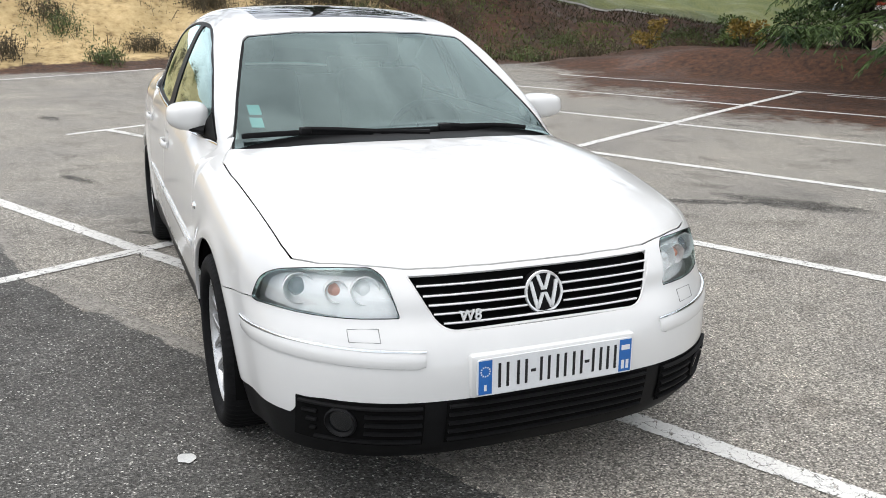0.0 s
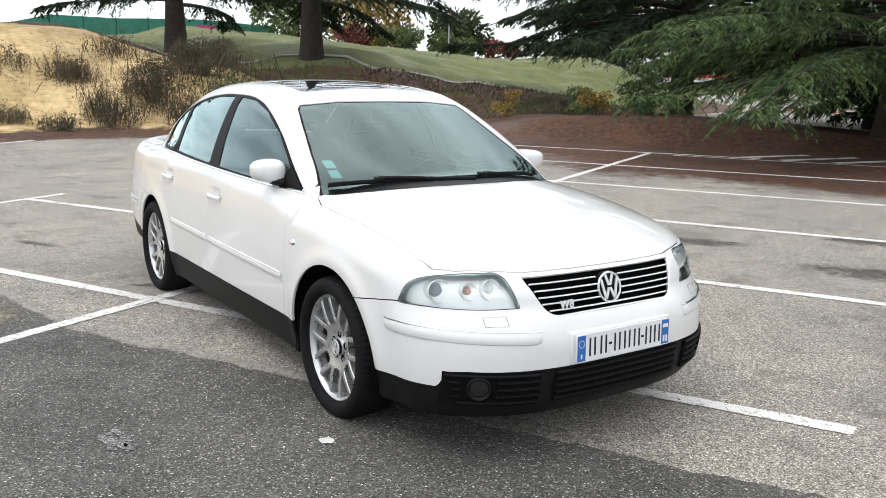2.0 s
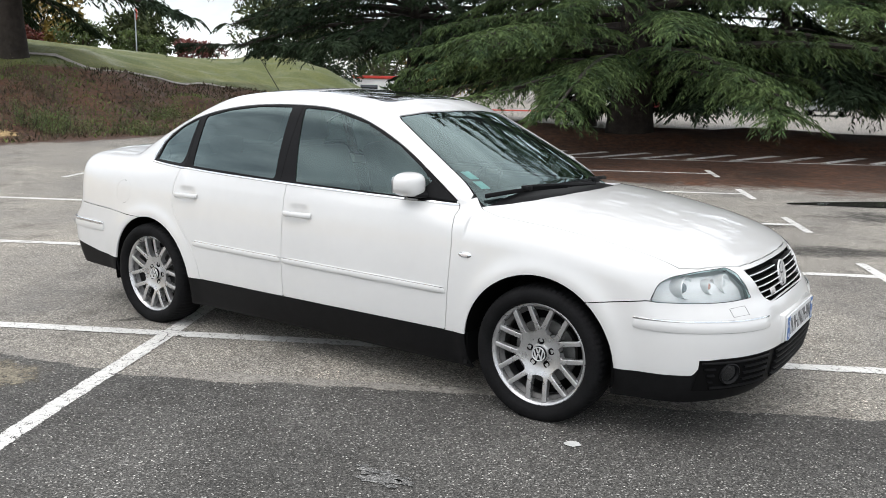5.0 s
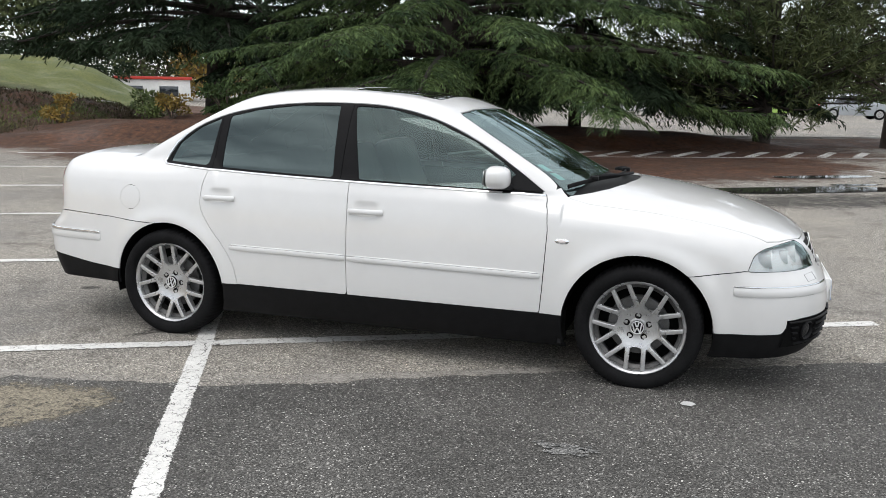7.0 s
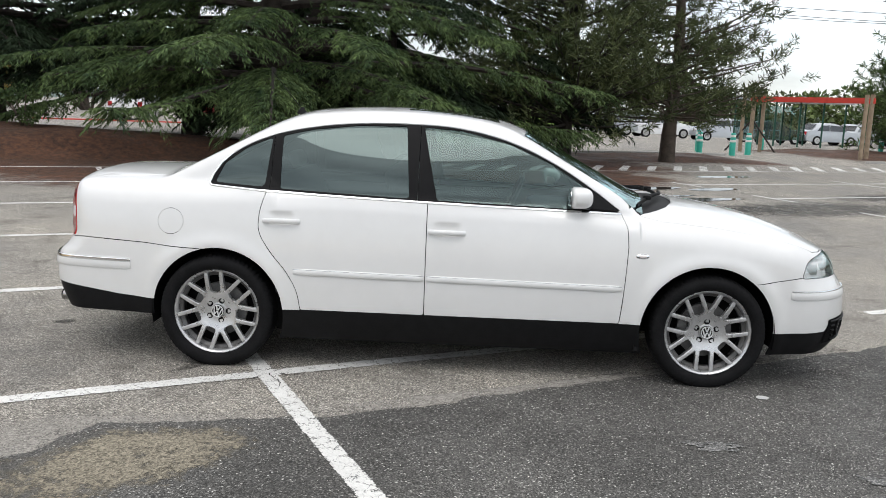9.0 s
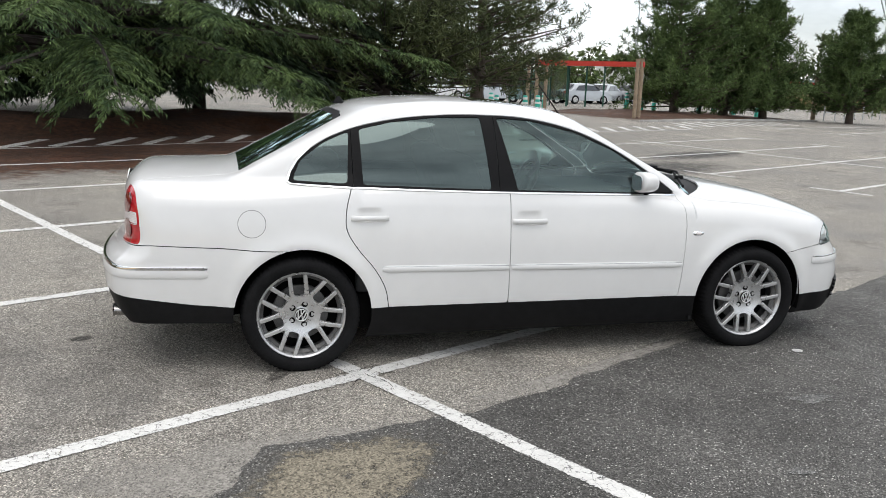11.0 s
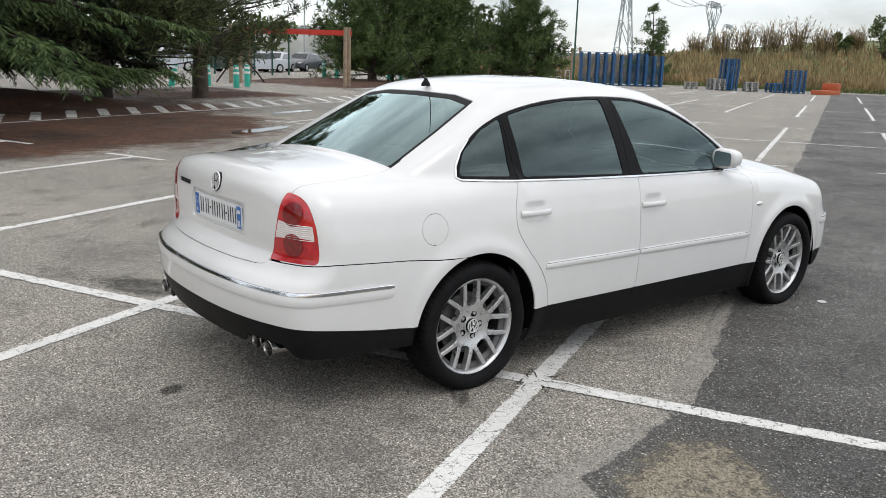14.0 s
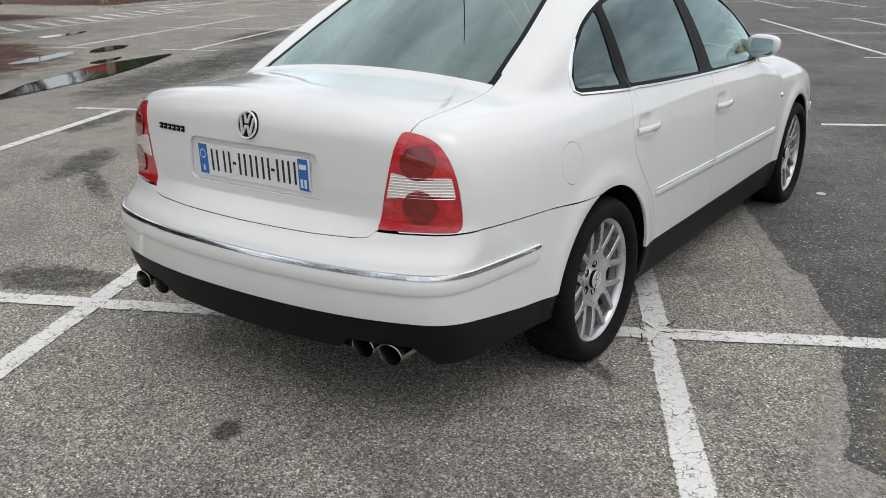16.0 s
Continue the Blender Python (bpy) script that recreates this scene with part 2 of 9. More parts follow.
def smooth_curve(xs, ys):
    """A smooth function through the given points (cubic pieces)."""
    xs, ys = np.array(xs, float), np.array(ys, float)
    d = np.diff(ys) / np.diff(xs)
    m = np.empty_like(ys)
    m[0], m[-1] = d[0], d[-1]
    h = np.diff(xs)
    m[1:-1] = (d[:-1] * h[1:] + d[1:] * h[:-1]) / (h[:-1] + h[1:])

    def f(x):
        x = np.asarray(x, float)
        xc = np.clip(x, xs[0], xs[-1])
        i = np.clip(np.searchsorted(xs, xc) - 1, 0, len(xs) - 2)
        hh = xs[i + 1] - xs[i]
        t = (xc - xs[i]) / hh
        y = (2 * t**3 - 3 * t**2 + 1) * ys[i] + (t**3 - 2 * t**2 + t) * hh * m[i] + (-2 * t**3 + 3 * t**2) * ys[i + 1] + (t**3 - t**2) * hh * m[i + 1]
        return y + np.where(x < xs[0], (x - xs[0]) * m[0], 0) + np.where(x > xs[-1], (x - xs[-1]) * m[-1], 0)
    span = xs[-1] - xs[0]
    tx = np.concatenate([[xs[0] - 3 * span], np.linspace(xs[0], xs[-1], 4001), [xs[-1] + 3 * span]])
    ty = f(tx)
    return lambda x: np.interp(x, tx, ty)


def rounded(poly, k=6, r=0.3):
    """Rounds a polygon's corners: each corner becomes k points."""
    out, n = [], len(poly)
    for i in range(n):
        a, b, c = Vector(poly[i - 1]), Vector(poly[i]), Vector(poly[(i + 1) % n])
        rr = r if not isinstance(r, (list, tuple)) else r[i]
        p, q = b + (a - b) * min(rr / max((a - b).length, 1e-6), 0.48), b + (c - b) * min(rr / max((c - b).length, 1e-6), 0.48)
        for j in range(k):
            t = j / (k - 1)
            out.append(tuple((1 - t)**2 * p + 2 * t * (1 - t) * b + t * t * q))
    return out


def inside_distance(u, v, poly):
    """Distance to a polygon's edge, positive inside."""
    poly = np.array(poly, float)
    best = np.full(u.shape, 1e9)
    ins = np.zeros(u.shape, bool)
    for a, b in zip(poly, np.roll(poly, -1, 0)):
        e = b - a
        t = np.clip(((u - a[0]) * e[0] + (v - a[1]) * e[1]) / max(e @ e, 1e-12), 0, 1)
        best = np.minimum(best, np.hypot(u - a[0] - t * e[0], v - a[1] - t * e[1]))
        cond = (a[1] > v) != (b[1] > v)
        with np.errstate(divide="ignore", invalid="ignore"):
            ins ^= cond & (u < (b[0] - a[0]) * (v - a[1]) / (b[1] - a[1]) + a[0])
    return np.where(ins, best, -best)


# ---- the saloon's skin: x forward, y to its left, z up; origin between the axles ----
AXLE, HUBZ, WHEEL_Y = 1.3525, 0.308, 0.757


def smax(a, b, k):
    return np.maximum(a, b) + np.maximum(k - np.abs(a - b), 0)**2 / (4 * k)


def smin(a, b, k):
    return -smax(-a, -b, k)


plan_w = smooth_curve([-2.4, -2.1, -1.8, -1.35, -0.6, 0.2, 0.9, 1.35, 1.7, 1.95, 2.3], [0.755, 0.808, 0.842, 0.862, 0.868, 0.868, 0.864, 0.858, 0.838, 0.800, 0.69])
side_in = smooth_curve([0.12, 0.2, 0.32, 0.45, 0.6, 0.72, 0.82, 0.9, 0.98, 1.1], [0.075, 0.045, 0.016, 0.004, 0.002, 0.010, 0.022, 0.038, 0.062, 0.12])
hood_z = smooth_curve([0.6, 0.95, 1.25, 1.6, 1.85, 2.0, 2.1, 2.17, 2.3], [1.022, 1.002, 0.976, 0.922, 0.862, 0.806, 0.757, 0.715, 0.60])
deck_z = smooth_curve([-2.5, -2.34, -2.25, -2.1, -1.9, -1.6, -1.3], [0.90, 1.005, 1.038, 1.050, 1.055, 1.065, 1.085])
front_x = smooth_curve([0.10, 0.17, 0.22, 0.30, 0.40, 0.50, 0.56, 0.61, 0.68, 0.74, 0.82], [2.12, 2.19, 2.235, 2.262, 2.272, 2.262, 2.238, 2.205, 2.182, 2.150, 2.08])
rear_x = smooth_curve([0.10, 0.2, 0.3, 0.4, 0.5, 0.565, 0.60, 0.64, 0.69, 0.80, 0.92, 1.0, 1.06], [2.20, 2.300, 2.355, 2.392, 2.402, 2.396, 2.378, 2.338, 2.310, 2.303, 2.296, 2.278, 2.245])
roof_z = smooth_curve([-2.0, -1.3, -1.0, -0.8, -0.5, -0.2, 0.1, 0.4, 0.8, 1.2], [1.09, 1.345, 1.417, 1.444, 1.461, 1.455, 1.425, 1.372, 1.26, 1.10])
belt_w = smooth_curve([-2.1, -1.8, -1.4, -1.0, -0.5, 0.0, 0.4, 0.8, 1.1], [0.55, 0.655, 0.745, 0.788, 0.808, 0.805, 0.788, 0.745, 0.69])


def hull_and_house(x, y, z):
    """Distances to the lower body and to the glasshouse."""
    y = np.abs(y)
    rf = np.hypot(x - AXLE, z - HUBZ)
    rr = np.hypot(x + AXLE, z - HUBZ)
    flare = 0.012 * np.exp(-((rf - 0.385) / 0.05)**2) + 0.010 * np.exp(-((rr - 0.380) / 0.05)**2)
    dish = 0.013 * (np.exp(-((x + 0.095) / 0.062)**4 - ((z - 0.815) / 0.030)**4) + np.exp(-((x + 0.995) / 0.062)**4 - ((z - 0.840) / 0.030)**4))
    side = y - (plan_w(x) - side_in(z) + flare - dish)
    front = x - (front_x(z) - 0.061 * y**2 - 0.70 * y**4)
    lid_in = 0.028 * np.clip((z - 0.66) / 0.05, 0, 1) * np.clip(1 - (y / 0.6)**2, 0, 1)
    rear = -x - (rear_x(z) - lid_in - 0.13 * y**2 - 0.16 * y**4)
    yc = np.minimum(y, 0.9)
    flat = np.interp(x, [0.9, 1.35, 1.8], [1.1, 1.0, 1.0])
    top_f = z - (hood_z(x) - flat * (0.09 * yc**2 + 0.12 * yc**4))
    top_r = z - (deck_z(x) - 0.07 * yc**2 - 0.10 * yc**4)
    blend = np.clip((x + 0.4) / 0.8, 0, 1)
    top = top_f * blend + top_r * (1 - blend)
    bare = top
    cap = np.interp(x, [-1.30, -1.02, 0.55, 0.80], [1.25, 0.975, 0.955, 1.25])
    top = np.maximum(top, z - cap)
    top = np.where((x > -1.2) & (x < 0.95), np.minimum(top, z - np.interp(x, [0.55, 0.88], [0.955, 0.90])), top)
    low = smax(smax(smax(side, top, 0.09), front, 0.06), rear, 0.09)
    low = smax(low, 0.14 - z, 0.05)
    up = np.maximum(z - 0.95, 0)
    gside = y - (belt_w(x) - 0.30 * up - 0.38 * up**2)
    roof = z - (roof_z(x) - 0.07 * y**2 - 0.16 * y**4)
    bow = 0.34 + 0.10 * np.exp(-((z - 0.93) / 0.07)**2)
    screen = (x - (1.065 - (z - 0.99) / 0.515 - bow * y**2)) * 0.46
    back = (-x - (1.72 - (z - 1.05) / 0.52 - 0.22 * y**2)) * 0.46
    house = smax(smax(gside, roof, 0.10), smax(screen, back, 0.02), 0.05)
    house = np.maximum(house, 0.86 - z)
    return low, house, smax(side, bare, 0.11)


def skin(x, y, z):
    """Negative inside the body, zero on its skin."""
    low, house, _ = hull_and_house(x, y, z)
    return smin(low, house, np.interp(x, [-1.5, -1.2, 0.45, 0.75], [0.022, 0.045, 0.045, 0.022]))


def glass_side(p, gap=0.0):
    """Positive where the glasshouse, not the lower body, makes the skin."""
    _, house, bare = hull_and_house(*p.T)
    return bare - house - gap


def skin_normal(p, h=0.002):
    g = np.stack([skin(*(p + d).T) - skin(*(p - d).T) for d in np.eye(3) * h], 1)
    return g / np.maximum(np.linalg.norm(g, axis=1, keepdims=True), 1e-9)


def settle(p):
    """Moves points along the slope onto the skin."""
    for _ in range(2):
        f = skin(*p.T)
        h = 0.002
        g = np.stack([skin(*(p + d).T) - skin(*(p - d).T) for d in np.eye(3) * h], 1) / (2 * h)
        p = p - np.clip(f / np.maximum((g**2).sum(1), 0.05), -0.01, 0.01)[:, None] * g
    return p


def shoot(origin, way, far=1.7, steps=150):
    """Where rays from inside leave the body for the last time."""
    n = len(origin)
    r = np.linspace(0.02, far, steps)
    last = np.full(n, r[0])
    for a in r:
        inside = skin(*(origin + way * a).T) < 0
        last = np.where(inside, a, last)
    lo, hi = last, last + (r[1] - r[0])
    for _ in range(12):
        mid = (lo + hi) / 2
        inside = skin(*(origin + way * mid[:, None]).T) < 0
        lo, hi = np.where(inside, mid, lo), np.where(inside, hi, mid)
    return origin + way * ((lo + hi) / 2)[:, None]


def grid_faces(n, m):
    i = np.arange(n * m).reshape(n, m)
    a, b, c, d = i[:-1, :-1].ravel(), i[1:, :-1].ravel(), i[1:, 1:].ravel(), i[:-1, 1:].ravel()
    return np.concatenate([np.stack([a, b, c], 1), np.stack([a, c, d], 1)])


def chart_sections():
    xs = np.linspace(-2.40, 2.26, 389)
    an = np.radians(np.concatenate([np.linspace(-32, 40, 92), np.linspace(40.8, 90, 62)]))
    X, A = np.meshgrid(xs, an, indexing="ij")
    o = np.stack([X.ravel(), 0 * X.ravel(), np.full(X.size, 0.50)], 1)
    w = np.stack([0 * X.ravel(), -np.cos(A.ravel()), np.sin(A.ravel())], 1)
    return shoot(o, w), grid_faces(len(xs), len(an))


def chart_end(sign):
    zs = np.linspace(0.145, 0.86 if sign > 0 else 1.08, 84 if sign > 0 else 96)
    th = np.radians(np.linspace(0, 96, 150))
    Z, T = np.meshgrid(zs, th, indexing="ij")
    x0 = 1.42
    o = np.stack([np.full(Z.size, sign * x0), 0 * Z.ravel(), Z.ravel()], 1)
    w = np.stack([sign * np.cos(T.ravel()), -np.sin(T.ravel()), 0 * T.ravel()], 1)
    f = grid_faces(len(zs), len(th))
    return shoot(o, w, 1.25), f if sign > 0 else f[:, ::-1]


def chart_lid():
    ys = np.linspace(0, -0.74, 62)
    an = np.radians(np.linspace(-24, 88, 150))
    Y, A = np.meshgrid(ys, an, indexing="ij")
    o = np.stack([np.full(Y.size, -1.65), Y.ravel(), np.full(Y.size, 0.74)], 1)
    w = np.stack([-np.cos(A.ravel()), 0 * A.ravel(), np.sin(A.ravel())], 1)
    return shoot(o, w, 0.9), grid_faces(len(ys), len(an))


def cut(p, f, g):
    """Keeps the part of a triangle mesh where g is positive."""
    v = g(p)
    ins = v > 0
    c = ins[f].sum(1)
    keep = [f[c == 3]]
    extra, seen, tri = [], {}, []

    def mid(a, b):
        k = (min(a, b), max(a, b))
        if k not in seen:
            t = v[a] / (v[a] - v[b])
            seen[k] = len(p) + len(extra)
            extra.append(p[a] + (p[b] - p[a]) * t)
        return seen[k]
    for t in f[(c == 1) | (c == 2)]:
        for s in range(3):
            a, b, d = t[s], t[(s + 1) % 3], t[(s + 2) % 3]
            if c.size and ins[a] and not ins[b] and not ins[d]:
                tri.append((a, mid(a, b), mid(a, d)))
            elif not ins[a] and ins[b] and ins[d]:
                ab, ad = mid(a, b), mid(a, d)
                tri += [(ab, b, d), (ab, d, ad)]
    q = np.concatenate([p, settle(np.array(extra))]) if extra else p
    f2 = np.concatenate(keep + ([np.array(tri)] if tri else []))
    used, inv = np.unique(f2, return_inverse=True)
    return q[used], inv.reshape(f2.shape)


def mirrored(p, f):
    return p * (1, -1, 1), f[:, ::-1]


def panel(name, pf, material, parent, label="", lip=0.014, lift=0.0):
    """A panel of the skin, its edges turned inwards."""
    p, f = pf
    # weld the two halves along the middle
    key = np.round(p, 5)
    _, first, inv = np.unique(key, axis=0, return_index=True, return_inverse=True)
    p, f = p[first], inv.ravel()[f]
    f = f[(f[:, 0] != f[:, 1]) & (f[:, 1] != f[:, 2]) & (f[:, 0] != f[:, 2])]
    n = skin_normal(p)
    p = p + n * lift
    e = np.concatenate([f[:, [0, 1]], f[:, [1, 2]], f[:, [2, 0]]])
    s = np.sort(e, 1)
    _, idx, cnt = np.unique(s[:, 0].astype(np.int64) * len(p) + s[:, 1], return_index=True, return_counts=True)
    rim = e[idx[cnt == 1]]
    verts, faces, norms = [p], [f], [n]
    if lip and len(rim):
        ids, inv = np.unique(rim, return_inverse=True)
        inv = inv.reshape(rim.shape)
        d = p[rim[:, 1]] - p[rim[:, 0]]
        o = np.cross(d, (n[rim[:, 0]] + n[rim[:, 1]]) / 2)
        out = np.zeros((len(ids), 3))
        np.add.at(out, inv[:, 0], o)
        np.add.at(out, inv[:, 1], o)
        out /= np.maximum(np.linalg.norm(out, axis=1, keepdims=True), 1e-9)
        b0 = len(p)
        verts += [p[ids], p[ids] - n[ids] * lip - out * lip * 0.15]
        norms += [(out + n[ids] * 0.8) / 1.28, out]
        k = len(ids)
        faces += [np.stack([b0 + inv[:, 1], b0 + inv[:, 0], b0 + k + inv[:, 0]], 1), np.stack([b0 + inv[:, 1], b0 + k + inv[:, 0], b0 + k + inv[:, 1]], 1)]
    v, fa, nn = np.concatenate(verts), np.concatenate(faces), np.concatenate(norms)
    me = bpy.data.meshes.new(name)
    me.vertices.add(len(v))
    me.vertices.foreach_set("co", v.ravel())
    me.loops.add(fa.size)
    me.loops.foreach_set("vertex_index", fa.ravel().astype(np.int32))
    me.polygons.add(len(fa))
    me.polygons.foreach_set("loop_start", (np.arange(len(fa)) * 3).astype(np.int32))
    me.polygons.foreach_set("use_smooth", np.ones(len(fa), bool))
    me.update(calc_edges=True)
    me.validate()
    me.normals_split_custom_set_from_vertices([tuple(a) for a in nn])
    me.materials.append(material)
    ob = new(name, me)
    ob.parent = parent
    return tagged(ob, label)


def both(pf):
    q, g = mirrored(*pf)
    return np.concatenate([pf[0], q]), np.concatenate([pf[1], g + len(pf[0])])


def xz(poly, gap=0.0, sign=1):
    return lambda p: sign * inside_distance(p[:, 0], p[:, 2], poly) - gap


def yz(poly, gap=0.0, sign=1):
    return lambda p: sign * inside_distance(np.abs(p[:, 1]), p[:, 2], poly) - gap


def xy(poly, gap=0.0, sign=1):
    return lambda p: sign * inside_distance(p[:, 0], np.abs(p[:, 1]), poly) - gap


def cuts(pf, *gs):
    for g in gs:
        pf = cut(*pf, g)
    return pf


GAP = 0.0022
SILL = 0.338
belt_z = smooth_curve([-1.45, -1.1, -0.2, 0.4, 0.86], [1.003, 0.985, 0.958, 0.945, 0.932])
belt_pts = [(x, float(belt_z(x))) for x in np.linspace(-1.42, 0.86, 40)]
FRONT_DOOR = [(-0.205, SILL), (0.862, SILL), (0.872, 0.45), (0.882, 0.62), (0.888, 0.76), (0.880, 0.86), (0.855, 0.932)] + [(x, z) for x, z in belt_pts[::-1] if -0.2 < x < 0.85] + [(-0.205, float(belt_z(-0.205)))]
REAR_EDGE = smooth_curve([0.33, 0.45, 0.55, 0.66, 0.76, 0.86, 0.99], [-0.885, -0.91, -0.965, -1.055, -1.115, -1.118, -1.085])
REAR_DOOR = [(-0.205, float(belt_z(-0.205)))] + [(x, z) for x, z in belt_pts[::-1] if -1.08 < x < -0.21] + [(float(REAR_EDGE(z)), z) for z in np.linspace(0.98, SILL, 26)] + [(-0.205, SILL)]
top_pts = [(-1.408, 1.03), (-1.385, 1.085), (-1.33, 1.15), (-1.24, 1.215), (-1.10, 1.277), (-0.86, 1.335), (-0.57, 1.366), (-0.33, 1.371), (-0.06, 1.358), (0.22, 1.298), (0.48, 1.187), (0.70, 1.052), (0.862, 0.936)]
_u = np.concatenate([[0], np.cumsum(np.hypot(*np.diff(np.array(top_pts), axis=0).T))])
_fx, _fz = smooth_curve(_u, [a for a, b in top_pts]), smooth_curve(_u, [b for a, b in top_pts])
top_line = [(float(_fx(s)), float(_fz(s))) for s in np.linspace(0, _u[-1], 60)]
DAYLIGHT = [(-1.412, 1.004)] + top_line + [(x, z) for x, z in belt_pts[::-1] if -1.40 < x < 0.855]
LAMP = rounded([(0.448, 0.618), (0.63, 0.614), (0.806, 0.620), (0.785, 0.692), (0.742, 0.724), (0.65, 0.741), (0.500, 0.744), (0.474, 0.724)], 5, [0.008, 0.08, 0.014, 0.03, 0.03, 0.05, 0.014, 0.014])
GRILLE = rounded([(-0.412, 0.724), (0.412, 0.724), (0.338, 0.578), (-0.338, 0.578)], 6, [0.01, 0.01, 0.05, 0.05])
HOOD = [(0.86, -0.1), (0.86, 0.640), (0.92, 0.680), (0.98, 0.722), (1.08, 0.755), (1.25, 0.756), (1.5, 0.742), (1.75, 0.724), (1.86, 0.714), (1.925, 0.698), (1.985, 0.632), (2.045, 0.520), (2.074, 0.450), (2.092, 0.405), (2.110, 0.30), (2.122, 0.15), (2.126, -0.1)]
SCREEN = [(-0.1, 0.90), (0.715, 0.90), (0.69, 0.965), (0.635, 1.10), (0.572, 1.235), (0.535, 1.308), (0.51, 1.328), (0.3, 1.347), (-0.1, 1.353)]
BACK = [(-0.1, 1.035), (0.515, 1.030), (0.545, 1.036), (0.550, 1.06), (0.520, 1.20), (0.485, 1.315), (0.47, 1.343), (0.3, 1.367), (-0.1, 1.375)]
LID = [(-1.60, -0.1), (-1.60, 0.552), (-1.72, 0.560), (-1.85, 0.585), (-2.0, 0.607), (-2.12, 0.618), (-2.20, 0.610), (-2.26, 0.585), (-2.6, 0.585), (-2.6, -0.1)]
TAIL = rounded([(0.524, 0.686), (0.760, 0.692), (0.757, 0.77), (0.744, 0.848), (0.724, 0.903), (0.693, 0.943), (0.650, 0.967), (0.588, 0.978), (0.574, 0.93), (0.550, 0.82)], 3, [0.006, 0.010, 0.03, 0.03, 0.025, 0.02, 0.02, 0.010, 0.03, 0.05])


def arch(s, r, gap):
    return lambda p: np.hypot(p[:, 0] - s * (AXLE - 0.010), p[:, 2] - HUBZ + 0.004) - r - gap


def bumper_top_f(p):
    return np.interp(p[:, 0], [1.55, 1.66, 1.83], [0.580, 0.598, 0.624])


def valance_f(p):
    return np.interp(np.abs(p[:, 1]), [0, 0.66, 0.712, 0.735, 0.9], [0.392, 0.388, 0.382, 0.318, 0.312])


def lid_foot(p):
    return np.interp(np.abs(p[:, 1]), [0, 0.3, 0.46, 0.504, 0.524, 0.9], [0.650, 0.652, 0.657, 0.663, 0.686, 0.80])


def bumper_top_r(p):
    return np.where(np.abs(p[:, 1]) < 0.522, lid_foot(p), np.interp(-p[:, 0], [1.40, 1.60, 1.75, 2.10, 2.25], [0.655, 0.662, 0.676, 0.690, 0.680]))


def valance_r(p):
    return np.interp(-p[:, 0], [1.66, 1.9, 2.2, 2.3, 2.45], [0.362, 0.380, 0.418, 0.428, 0.425])


def hood_back(p):
    return np.interp(np.abs(p[:, 1]), [0, 0.15, 0.36, 0.52, 0.61, 0.70, 0.75, 0.79], [1.258, 1.25, 1.21, 1.145, 1.075, 0.975, 0.93, 0.89])


